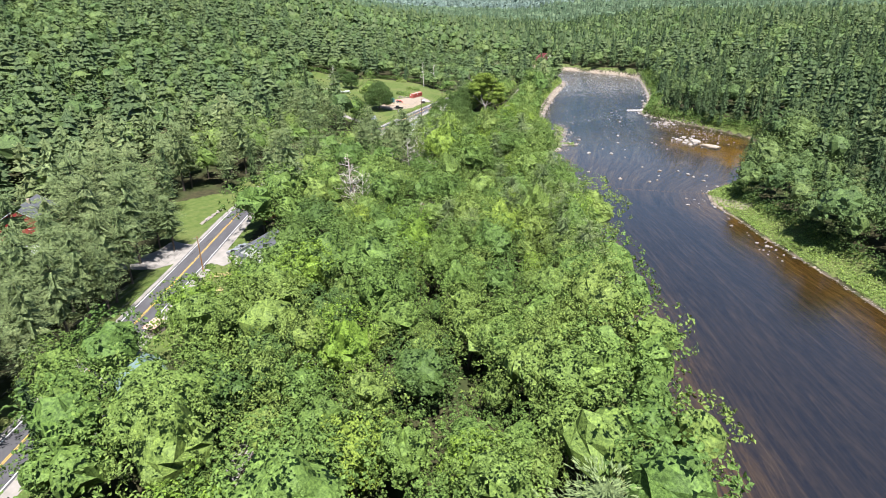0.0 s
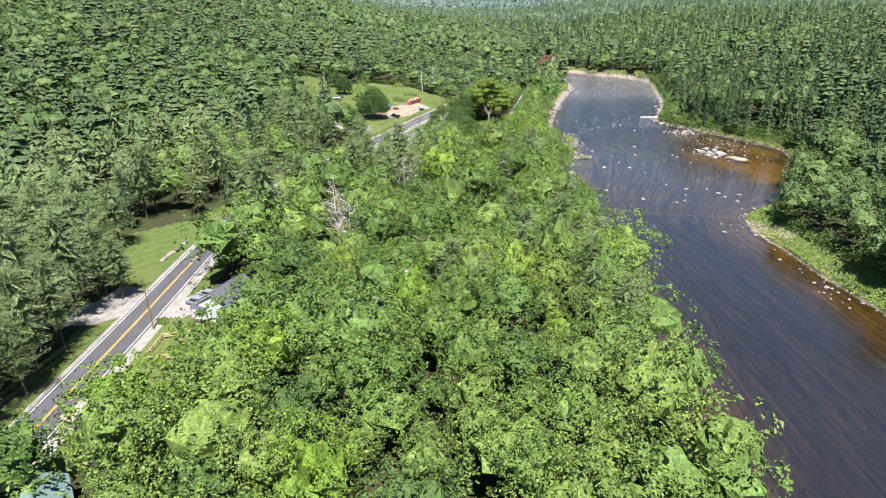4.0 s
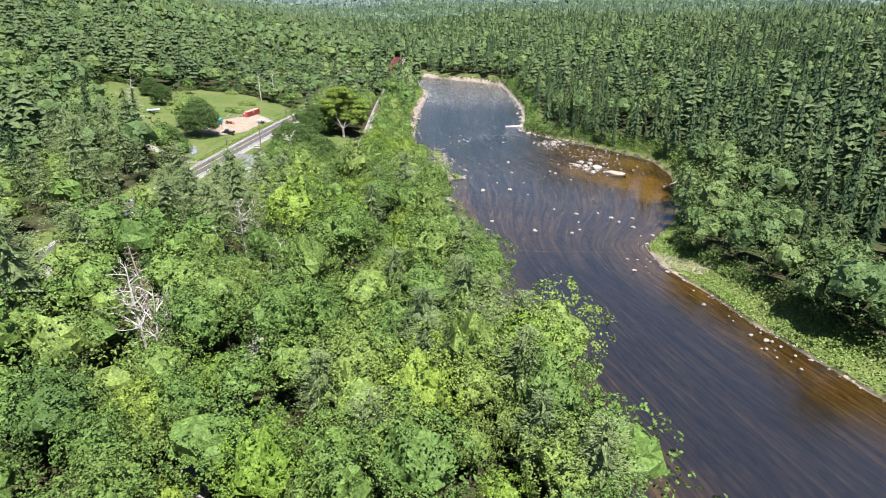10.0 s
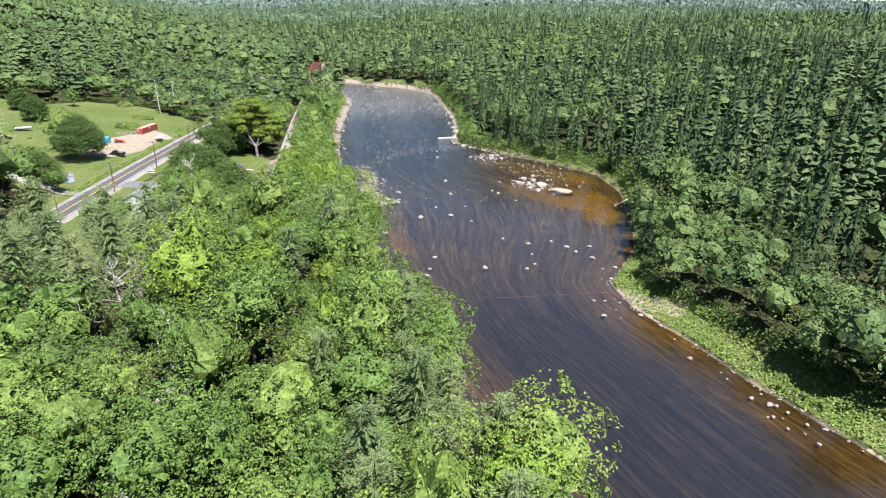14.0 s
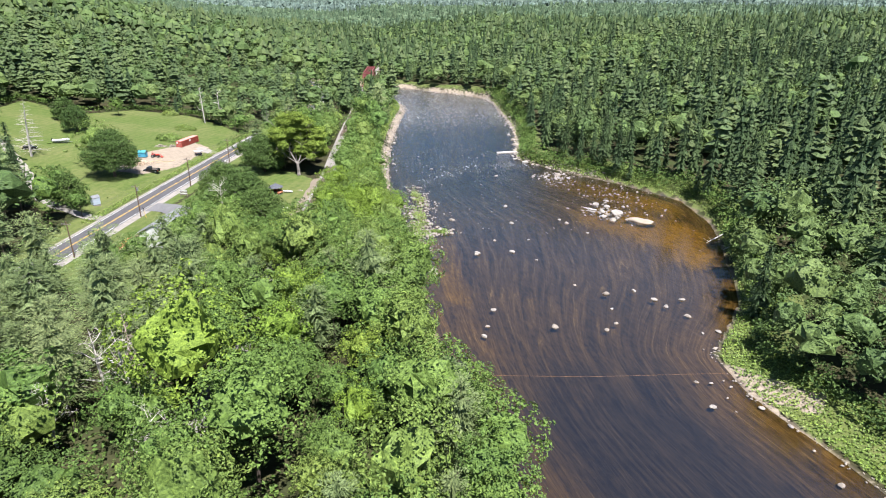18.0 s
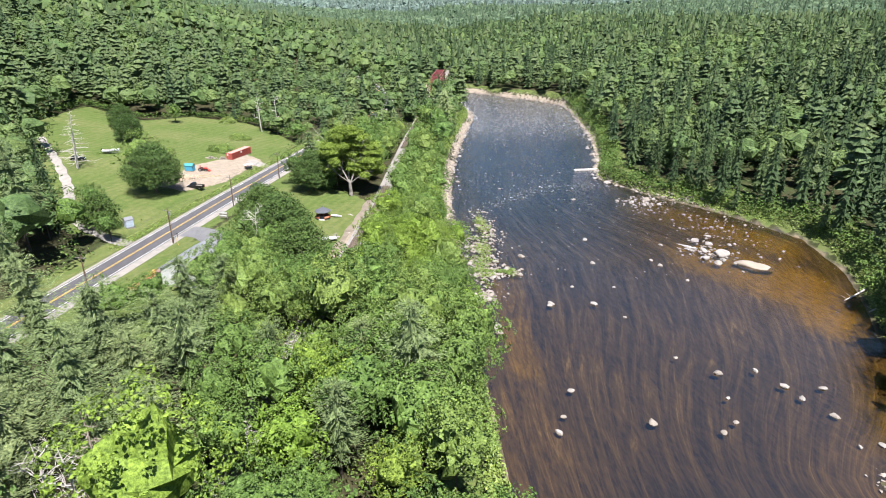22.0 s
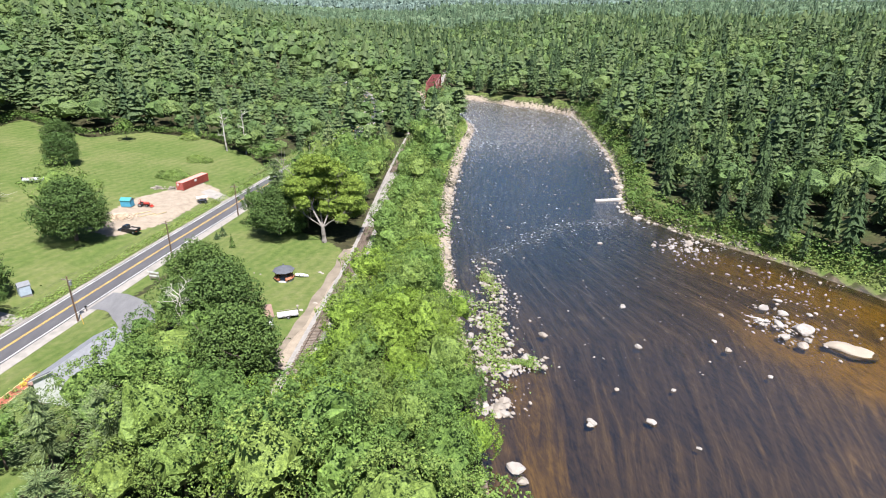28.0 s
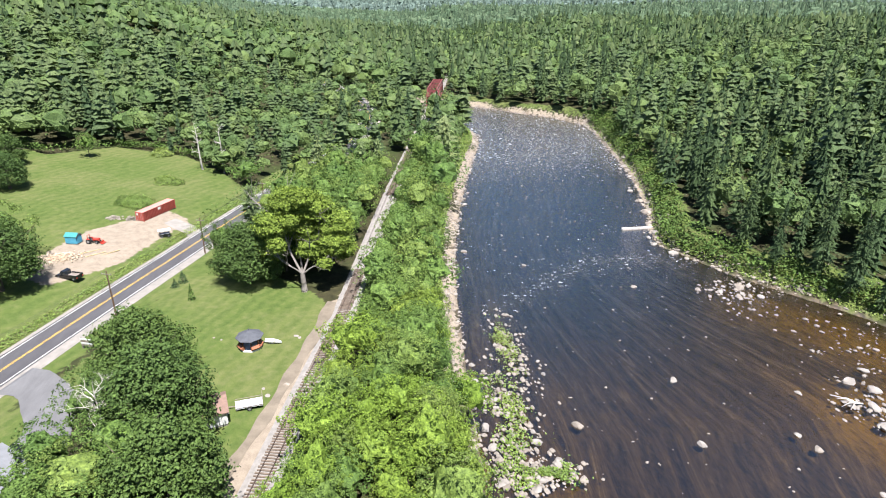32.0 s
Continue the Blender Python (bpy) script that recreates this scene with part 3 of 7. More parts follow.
def blobs(rng, n, size, low=-0.35):
    """Leafy masses over a unit crown: their centres and radii, spread evenly and then shaken."""
    k = np.arange(n) + 0.5
    z = 1 - (1 - low) * k / n
    a = 2.39996 * k + rng.uniform(0, 6.28)
    c = np.stack([np.sqrt(1 - z * z) * np.cos(a), np.sqrt(1 - z * z) * np.sin(a), z], -1) + rng.normal(size=(n, 3)) * 0.13
    return c * rng.uniform(0.52, 0.86, (n, 1)), size * rng.uniform(0.72, 1.3, n)


def crust(d, ctr, rad, floor=0.5):
    """How far the union of the leafy masses reaches along each way d, and its outward way there."""
    dc = d @ ctr.T
    disc = rad[None] ** 2 - (ctr ** 2).sum(1)[None] + dc ** 2
    t = np.where(disc > 0, dc + np.sqrt(np.maximum(disc, 0)), 0)
    k = t.argmax(1)
    t = t[np.arange(len(d)), k]
    hit = t > floor
    t = np.where(hit, t, floor)
    n = np.where(hit[:, None], d * t[:, None] - ctr[k], d)
    return t, n / (np.linalg.norm(n, axis=1, keepdims=True) + 1e-6)


def crown_axes(h, r, lift):
    hz = h * (1 - lift) * 0.5
    return np.array([r, r, hz]), np.array([0, 0, h - hz])


def billow(rng, h, r, ctr, rad, nu, nv, lift=0.3, shrink=1.0, jag=0.05, low=2.2):
    """The crown's leafy masses as one skin of quads, from the top down to below its widest place."""
    axes, mid = crown_axes(h, r, lift)
    th = np.linspace(0.0, low, nv + 1)
    ph = np.arange(nu) * 6.2832 / nu
    tt, pp = np.meshgrid(th, ph, indexing="ij")
    pp = pp + (np.arange(nv + 1) % 2)[:, None] * 3.1416 / nu + rng.uniform(-0.2, 0.2, tt.shape) * 6.28 / nu
    d = np.stack([np.sin(tt) * np.cos(pp), np.sin(tt) * np.sin(pp), np.cos(tt)], -1).reshape(-1, 3)
    t, n = crust(d, ctr, rad)
    t = t * shrink * (1 + jag * rng.normal(size=len(t)))
    t[:nu] = t[0]
    v = np.concatenate([d * t[:, None] * axes + mid, n / axes * r + rng.normal(size=n.shape) * 0.12], 1)
    g = v.reshape(nv + 1, nu, 6)
    q = np.stack([g[:-1], g[1:], np.roll(g[1:], -1, 1), np.roll(g[:-1], -1, 1)], 2).reshape(-1, 6)
    q[:, 3:] /= np.linalg.norm(q[:, 3:], axis=1, keepdims=True)
    return q


def broad_crown(seed, n, size, lobes=34, h=13.0, r=4.2, lift=0.3, lump_r=0.34, skin=(22, 11), keep=0.5, inner=0.74, tuft=26, bunch=0.55):
    """A broad-leaved tree's crown: rounded leafy masses as a skin, under leaf sprays that stand out of it."""
    rng = np.random.RandomState(seed)
    ctr, rad = blobs(rng, lobes, lump_r)
    out = [billow(rng, h, r, ctr, rad, skin[0], skin[1], lift, inner if n else 1.0, 0.06 if n else 0.1)]
    if n:
        axes, mid = crown_axes(h, r, lift)
        groups = max(1, n // tuft)
        d = rng.normal(size=(groups * 3, 3))
        d /= np.linalg.norm(d, axis=1, keepdims=True)
        d = d[d[:, 2] > -0.6][:groups]
        t, nr = crust(d, ctr, rad)
        at = d * (t * rng.uniform(0.9, 1.04, len(d)))[:, None] * axes + mid
        nr = nr / axes * r
        nr /= np.linalg.norm(nr, axis=1, keepdims=True)
        pick = rng.randint(len(d), size=n)
        off = rng.normal(size=(n, 3)) + nr[pick] * 0.9
        off /= np.linalg.norm(off, axis=1, keepdims=True)
        size_of = bunch * rng.uniform(0.7, 1.25, len(d))[pick]
        c = at[pick] + off * (size_of * rng.uniform(0.72, 1.08, n))[:, None]
        soft = off * 0.6 + nr[pick] * 0.5 + np.array([0, 0, 0.1])
        nrm = soft + np.array([0, 0, 0.2]) + rng.normal(size=off.shape) * 0.42
        out.append(cards(rng, c, nrm, size * rng.uniform(0.6, 1.3, n), soft=soft, keep=keep))
    return np.concatenate(out)


def sprays(c, u, nrm, half, width, soft):
    """Long sprays, one folded quad each, drawn out along u."""
    u = u / np.linalg.norm(u, axis=1, keepdims=True)
    w = np.cross(nrm, u)
    w /= np.linalg.norm(w, axis=1, keepdims=True)
    n = np.cross(u, w)
    h, k = half[:, None], width[:, None]
    v = np.stack([c - u * h, c - w * k - n * k * 0.35, c + u * h, c + w * k - n * k * 0.35], 1).reshape(-1, 3)
    return with_normals(v, n, soft)


def pine_crown(seed, n_whorl, per, size, h=20.0, r=4.0, base=0.3, droop=0.05, shape=0.8, slim=0.36, boughs=(4, 7)):
    """Needle sprays drawn out along flat, irregular boughs in whorls."""
    rng = np.random.RandomState(seed)
    cs, us, ns, hs = [], [], [], []
    for k in range(n_whorl):
        f = (k + rng.uniform(0.1, 0.9)) / n_whorl
        z = h * (base + (0.97 - base) * f)
        reach = r * (1 - f) ** shape * rng.uniform(0.75, 1.1) + 0.45
        if f < 0.2:
            reach *= 0.6 + 2.0 * f
        turn = rng.uniform(0, 6.28)
        nb = rng.randint(*boughs)
        for j in range(nb):
            a = turn + 6.2832 * j / nb + rng.uniform(-0.45, 0.45)
            ln = reach * rng.uniform(0.5, 1.25)
            m = max(1, int(round(per * (0.3 + 0.9 * ln / r))))
            t = rng.uniform(0.06, 1, m) ** 0.6
            side = rng.normal(size=m) * 0.23 * ln * (1.15 - 0.5 * t)
            fan = a + side / (0.4 * ln + 0.4) * 0.9
            x, y = t * ln * math.cos(a) - side * math.sin(a), t * ln * math.sin(a) + side * math.cos(a)
            lift = rng.uniform(0.05, 0.3)
            zz = z + lift * ln * t - droop * ln * t * t * 4 + rng.normal(size=m) * 0.12
            slope = lift - droop * 8 * t + 0.12
            cs.append(np.stack([x, y, zz], -1))
            us.append(np.stack([np.cos(fan), np.sin(fan), slope + rng.normal(size=m) * 0.18], -1))
            ns.append(np.array([0, 0, 1.0]) + rng.normal(size=(m, 3)) * 0.4)
            hs.append(size * rng.uniform(0.65, 1.35, m))
    m = 4
    a = rng.uniform(0, 6.28, m)
    cs.append(np.stack([0.1 * np.cos(a), 0.1 * np.sin(a), h * 0.97 - 0.5 * size * np.arange(m)], -1))
    us.append(np.stack([0.45 * np.cos(a), 0.45 * np.sin(a), np.ones(m)], -1))
    ns.append(np.stack([np.cos(a + 1.4), np.sin(a + 1.4), np.full(m, 0.2)], -1))
    hs.append(size * rng.uniform(0.8, 1.2, m))
    hs, cs = np.concatenate(hs), np.concatenate(cs)
    out = cs * np.array([1.0, 1.0, 0.0]) / r
    return sprays(cs, np.concatenate(us), np.concatenate(ns), hs, hs * slim, out + np.array([0, 0, 0.55]))


def card_mesh(name, v, mat):
    me = quads(name, v[:, :3], np.arange(len(v)).reshape(-1, 4), mat)
    me.attributes.new("custom_normal", "FLOAT_VECTOR", "POINT").data.foreach_set("vector", np.ascontiguousarray(v[:, 3:], np.float32).reshape(-1))
    return me


def trunk_mesh(name, seed, h, r, limbs, reach, mat):
    rng = random.Random(seed)
    bm = bmesh.new()
    pts = [(0, 0, -0.6)] + [(rng.uniform(-0.15, 0.15) * k, rng.uniform(-0.15, 0.15) * k, h * k / 4) for k in range(1, 5)]
    tube(bm, pts, [r, r * 0.8, r * 0.6, r * 0.36, r * 0.08], 6)
    for k in range(limbs):
        f = rng.uniform(0.35, 0.9)
        a = 2.4 * k + rng.uniform(-0.4, 0.4)
        ln = reach * rng.uniform(0.5, 0.95) * (1.15 - f * 0.6)
        b = Vector((0, 0, h * f))
        tip = b + Vector((math.cos(a) * ln, math.sin(a) * ln, ln * rng.uniform(0.3, 0.8)))
        mid = b.lerp(tip, 0.5) + Vector((0, 0, -0.08 * ln))
        tube(bm, [b, mid, tip], [r * 0.34 * (1.1 - f), r * 0.2, r * 0.04], 4)
    me = bpy.data.meshes.new(name)
    bm.to_mesh(me)
    bm.free()
    me.materials.append(mat)
    return me


def tiered(rng, h, r, base, tiers, sides, shape, droop, notch=0.45, loose=0.2, inner=0.28):
    """A conifer's boughs as ragged skirts one over the other, with points and notches, each skirt shading the next."""
    out = []
    for k in range(tiers):
        f = (k + rng.uniform(-0.25, 0.25)) / tiers
        f = min(max(f, 0.0), 0.97)
        z = h * (base + (0.98 - base) * f)
        reach = r * (1 - f) ** shape * rng.uniform(0.82, 1.12) + 0.15
        if f < 0.15:
            reach *= 0.75
        a = np.arange(sides) * 6.2832 / sides + rng.uniform(0, 6.28) + rng.uniform(-0.3, 0.3, sides) * 6.28 / sides
        point = np.where(np.arange(sides) % 2 == 0, rng.uniform(1 - loose * 1.6, 1 + loose, sides), notch * rng.uniform(0.7, 1.3, sides))
        rr = reach * point
        step = h * (0.98 - base) / tiers
        zo = z - droop * reach * point + rng.normal(size=sides) * loose * step * 0.8
        lo = np.stack([rr * np.cos(a), rr * np.sin(a), zo], -1)
        ri = reach * inner
        hi = np.stack([ri * np.cos(a), ri * np.sin(a), np.full(sides, z + step * (0.8 if k < tiers - 1 else 1.0))], -1)
        if k == tiers - 1:
            hi[:, :2] *= 0.1
            hi[:, 2] = h
        way = np.stack([np.cos(a), np.sin(a), np.full(sides, 0.95)], -1)
        nl, nh = way + rng.normal(size=way.shape) * 0.2, way * np.array([0.6, 0.6, 1.0])
        v = np.stack([np.concatenate([lo, nl], 1), np.roll(np.concatenate([lo, nl], 1), -1, 0), np.roll(np.concatenate([hi, nh], 1), -1, 0), np.concatenate([hi, nh], 1)], 1)
        out.append(v.reshape(-1, 6))
    v = np.concatenate(out)
    v[:, 3:] /= np.linalg.norm(v[:, 3:], axis=1, keepdims=True)
    return v


def far_conifer(seed, tiers, sides, sprays_n, size, h, r, base, droop, shape, notch, loose, inner=0.28):
    """Skirts of boughs, with some needle sprays standing out of them where it is nearer."""
    rng = np.random.RandomState(seed)
    out = [tiered(rng, h, r * (0.7 if sprays_n > 2.5 else 0.92), base, tiers, sides, shape, droop, notch, loose, inner)]
    if sprays_n:
        out.append(pine_crown(seed, tiers + 2, sprays_n, size, h, r, base, droop * 0.2, shape, 0.3, (4, 7)))
    return np.concatenate(out)


BROAD_R, PINE_R, SPRUCE_R = 4.8, 5.0, 3.0


def near_pine(seed, h, loose=0.34):
    rng = np.random.RandomState(seed + 500)
    return np.concatenate([tiered(rng, h * 0.95, PINE_R * 0.7, 0.3, 8, 12, 0.42, 0.02, 0.4, loose, 0.2), pine_crown(seed, 16, 46, 0.24, h, PINE_R * 1.05, 0.25, 0.01, 0.38, 0.24)])


def near_spruce(seed, h):
    rng = np.random.RandomState(seed + 500)
    return np.concatenate([tiered(rng, h * 0.97, SPRUCE_R * 0.8, 0.08, 14, 12, 0.85, 0.35, 0.5, 0.25), pine_crown(seed, 26, 12, 0.27, h, SPRUCE_R, 0.08, 0.08, 0.85, 0.3)])


NEAR = {"broad": [(broad_crown(10 + k, 2700, 0.19, 24 + 5 * (k % 4), 13 + k % 3, BROAD_R * (0.92 + 0.05 * (k % 4)), 0.2, 0.36 - 0.02 * (k % 3), (14, 7), 0.45, 0.64, 13, 0.58), 13 + k % 3) for k in range(9)],
        "pine": [(near_pine(30 + k, 18 + k % 2), 19) for k in range(6)],
        "spruce": [(near_spruce(40 + k, 19), 19) for k in range(4)]}
MID = {"broad": [broad_crown(50 + k, 520, 0.31, 32 + 3 * (k % 3), 13 + k % 3, BROAD_R, 0.16, 0.33, (10, 5), 0.42, 0.64, 6, 0.74) for k in range(8)],
       "pine": [far_conifer(60 + k, 9, 12, 4.2, 0.4, 18, PINE_R, 0.26, 0.02, 0.4, 0.42, 0.4, 0.2) for k in range(6)],
       "spruce": [far_conifer(70 + k, 13, 12, 1.2, 0.4, 19, SPRUCE_R, 0.1, 0.4, 0.85, 0.5, 0.25) for k in range(6)]}
BACK = {"broad": [broad_crown(50 + k, 210, 0.4, 24, 13 + k % 3, BROAD_R, 0.12, 0.34, (8, 4), 0.34, 0.66, 4, 0.85) for k in range(8)],
        "pine": [far_conifer(60 + k, 9, 10, 2.0, 0.42, 18.5, PINE_R * 0.9, 0.24, 0.06, 0.45, 0.62, 0.3, 0.22) for k in range(8)],
        "spruce": [far_conifer(70 + k, 12, 10, 0.9, 0.38, 19, SPRUCE_R, 0.1, 0.42, 0.85, 0.58, 0.25) for k in range(8)]}
FAR = {"broad": [broad_crown(80 + k, 30, 0.8, 14, 13 + k % 3, BROAD_R, 0.1, 0.38, (7, 3), 0.2, 0.74, 1, 0.5) for k in range(6)],
       "pine": [far_conifer(90 + k, 5, 7, 0, 1.1, 18, PINE_R * 0.85, 0.15, 0.25, 0.5, 0.65, 0.25, 0.25) for k in range(6)],
       "spruce": [far_conifer(95 + k, 5, 7, 0, 1.2, 19, SPRUCE_R, 0.15, 0.4, 0.85, 0.6, 0.25) for k in range(6)]}
HILL = {"broad": [broad_crown(110 + k, 0, 1, 9, 14, BROAD_R, 0.15, 0.45, (7, 3)) for k in range(6)],
        "pine": [far_conifer(120 + k, 3, 6, 0, 1.8, 18, PINE_R, 0.2, 0.3, 0.5, 0.7, 0.2, 0.3) for k in range(5)],
        "spruce": [far_conifer(130 + k, 3, 6, 0, 1.6, 19, SPRUCE_R, 0.2, 0.4, 0.85, 0.7, 0.2, 0.3) for k in range(4)]}
FRESH = {"broad": M_BROAD, "lime": M_LIME, "pine": M_WHITEPINE, "spruce": M_SPRUCE}
LEAF = {"broad": M_WOOD, "lime": M_LIME, "pine": M_PINE, "spruce": M_SPRUCE}

# the houses and other places that trees keep clear of: x, y, radius
OPEN_SPOTS = [(80, 543, 6), (86, 560, 7), (-10, 250, 8), (-16, 246, 5), (-40, 70, 5), (-43, 110, 4), (-52, 84, 3.5), (-46, 76, 8.5), (-44, 131, 6.5), (-51, 138, 6), (-10, 274, 7), (14, 292, 5), (-110, 142, 9), (-58, 118, 7), (25, 334, 9), (-4, 178, 3.0), (-23, 157, 5.5), (-27, 163, 3.5), (-27, 175, 3.5), (-8, 203, 4.0), (-3, 190, 3.5), (-10, 426, 4), (-9, 287, 6), (-13, 292, 5), (-49, 123, 5.5), (-7, 171, 2.5), (-4, 187, 3.4), (-6, 179, 3.0), (-104, 136, 9), (-96, 128, 8)]


def clearance(x, y):
    """Room to the nearest open place; trees stand where it is positive."""
    s = signed(x, y, RIVER)
    room = s - np.where(x > 85, np.where((y > 40) & (y < 210), 8.5, np.where(y < 340, 1.8, 6.5)), np.where(y > 295, 4.6, 1.2))
    d, _ = dist_line(x, y, ROAD_C)
    room = np.minimum(room, d - np.where((x < -64) & (y < 150), 5.0, np.where(y < 220, 7.0, np.where((y > 316) & (y < 400) & (x < 0.41 * (y - 332) - 17), 14.0, np.where((y > 300) & (y < 352), 13.0, np.where(y < 410, 8.5, 1.6))))))
    d, _ = dist_line(x, y, RAIL_C)
    room = np.minimum(room, d - np.where((y > 282) & (y < 336), 5.6, np.where((y > 555) & (y < 690), 7.0, np.where((y > 272) & (y < 700), 3.6, 0.5))))
    for poly in (FIELD, LAWN, YARD, FENCED, ROADSIDE):
        room = np.minimum(room, signed(x, y, poly) - 1.0)
    for ox, oy, r in OPEN_SPOTS:
        room = np.minimum(room, np.hypot(x - ox, y - oy) - r)
    drive, _ = dist_line(x, y, [(-35, 300), (-45, 311), (-56, 326), (-62, 340), (-72, 370), (-93, 403)])
    return np.minimum(room, drive - 3.0)


def scatter(rng, x0, x1, y0, y1, cell):
    gx, gy = np.meshgrid(np.arange(x0, x1, cell), np.arange(y0, y1, cell))
    gx = gx + (np.arange(gx.shape[0]) % 2)[:, None] * cell / 2
    p = np.stack([gx, gy], -1).reshape(-1, 2) + rng.uniform(-0.36, 0.36, (gx.size, 2)) * cell
    return p[:, 0], p[:, 1]


def kinds(rng, x, y):
    """0 broad-leaved, 1 pine, 2 spruce, by where the tree stands."""
    n = len(x)
    pine = np.full(n, 0.34) + 0.3 * waves(x, y, 60.0, 21)
    spruce = np.full(n, 0.07)
    strip = (x > -45) & (x < 60) & (y < 330)
    pine = np.where(strip, 0.02, pine)
    pine = np.where((x < 0) & (x > -50) & (y > 204) & (y < 260), 0.92, pine)
    pine = np.where((x < -30) & (y < 112), 0.05, pine)
    pine = np.where((x < -66) & (x > -150) & (y > 40) & (y < 215), 0.85, pine)
    east = (x > 95)
    fringe = east & (y > 95) & (y < 245) & (clearance(x, y) < 22)
    pine = np.where(east, 0.24 + 0.2 * waves(x, y, 45.0, 23), pine)
    spruce = np.where(east, 0.55 + 0.25 * waves(x, y, 38.0, 25) - 0.25 * smooth(y, 380, 520), spruce)
    pine = np.where(fringe, 0.06, pine)
    spruce = np.where(fringe, 0.06, np.where(strip, 0.0, spruce))
    u = rng.rand(n)
    return np.where(u < pine, 1, np.where(u < pine + spruce, 2, 0))


# trees that stand out: x, y, size, kind of crown (0 usual, 1 bright, 2 dark), width
MARKED = ((-11, 57, 1.0, 1, 1.25), (-45, 93, 1.1, 1, 1.25), (-53.5, 69, 0.9, 0, 1.2), (-56.5, 85, 0.92, 0, 1.15), (-60, 76, 0.95, 0, 1.2), (-38, 100, 0.9, 1, 1.1), (-50, 153, 0.72, 1, 1.1), (-42, 354, 1.15, 0, 1.2), (-52, 441, 0.6, 0, 1.2), (-38, 305, 0.65, 0, 1.0), (-46, 319, 0.75, 0, 1.0),
          (0, 292, 0.85, 2, 1.1), (7, 350, 0.8, 2, 1.1), (-4, 284, 0.7, 0, 1.1), (-2, 270, 0.9, 0, 1.2), (21, 346, 0.9, 2, 1.2), (-7, 268, 0.8, 0, 1.1), (13, 281, 0.7, 0, 1.1), (-16, 261, 0.75, 0, 1.1), (-5, 265, 0.7, 2, 1.2), (-21, 256, 0.7, 0, 1.1), (1, 279, 0.75, 0, 1.2), (4, 270, 0.8, 0, 1.2), (-3, 277, 0.65, 0, 1.2), (9, 267, 0.75, 0, 1.2),
          (-31, 140, 0.95, 2, 1.35), (-36, 149, 0.9, 2, 1.2), (-36, 130, 0.9, 2, 1.15), (-27, 78, 1.0, 2, 1.2), (-20, 90, 0.95, 2, 1.2), (-13, 184, 0.85, 2, 1.25), (-20, 189, 0.8, 2, 1.2), (-30, 68, 1.0, 2, 1.2), (9, 84, 1.0, 0, 1.3), (-3, 74, 1.0, 2, 1.2), (-28, 188, 0.7, 2, 1.2))
LONE_PINES = ((30, 133, 0.95), (7.5, 126, 0.82), (19, 149, 0.9), (28, 155.5, 0.95), (36, 188, 0.8), (18, 141, 0.85), (26, 142.5, 0.9), (35, 180, 0.85), (38, 136, 0.62), (24, 226, 0.8), (30, 168, 0.72), (18, 168, 0.8), (20, 212, 0.82), (31, 113, 0.9), (28, 122, 0.8), (2, 138, 0.75), (10, 232, 0.7), (-20, 243, 0.72), (-30, 232, 0.9), (34.5, 160, 0.66), (-70.5, 86, 1.0), (-71, 95, 1.05), (-72, 104, 1.1), (-71.5, 113, 1.05), (-72.5, 122, 1.0), (-79, 99, 1.1), (-80, 110, 1.1), (-81, 121, 1.05), (-83, 153, 1.05), (-88, 161, 1.1), (-84.5, 168, 0.95), (-91, 149, 1.1), (-89, 139, 1.0), (-95, 156, 1.1))
rng = np.random.RandomState(5)
NAMES = ("broad", "pine", "spruce")
tx, ty = scatter(rng, -330, 430, 30, 640, 7.9)
young = (tx > 14) & (tx < 62) & (ty > 252) & (ty < 420)
yx, yy = scatter(rng, 14, 64, 252, 420, 4.3)
tx, ty, young = np.concatenate([tx[~young], yx]), np.concatenate([ty[~young], yy]), np.concatenate([np.zeros((~young).sum(), bool), np.ones(len(yx), bool)])
keep = clearance(tx, ty) > 0
for q in MARKED + LONE_PINES:
    keep &= np.hypot(tx - q[0], ty - q[1]) > (4.6 if len(q) > 3 else 3.0)
tx, ty, young = tx[keep], ty[keep], young[keep]
axis, _ = dist_line(tx, ty, [(-14, 66), (8, 130), (28, 240), (34, 290)])
ahead = (ty > np.where(tx < 0, -1.2 * tx - 22, np.minimum(1.2 * tx - 8, 0.52 * tx + 74))) & (ty > 36)
rear_x, rear_y = tx[~ahead], ty[~ahead]
tx, ty, axis, young = tx[ahead], ty[ahead], axis[ahead], young[ahead]
tk = kinds(rng, tx, ty)
tz, _ = height(tx, ty)
tscale = np.clip(rng.normal(1.0, 0.22, len(tx)), 0.5, 1.45)
tk = np.where(young, 0, tk)
tscale *= np.where((tx < 5) & (tx > -45) & (ty > 236) & (ty < 264), 0.72, 1.0)
tscale *= np.where(young, 0.62, np.where((tx > -40) & (tx < 60) & (ty > 262), 0.7, 1.0)) * np.where((tx > 85) & (ty < 245) & (tk == 0), 0.95, 1.0)
near_d = np.where((tk == 0) & (tx < 60), axis, np.where(tk > 0, axis + 0, axis + 30))
order = np.argsort(near_d)
COUNT = {0: 265, 1: 110, 2: 20}
is_near = np.zeros(len(tx), bool)
for kind in (0, 1, 2):
    o = order[tk[order] == kind][:COUNT[kind]]
    is_near[o] = True

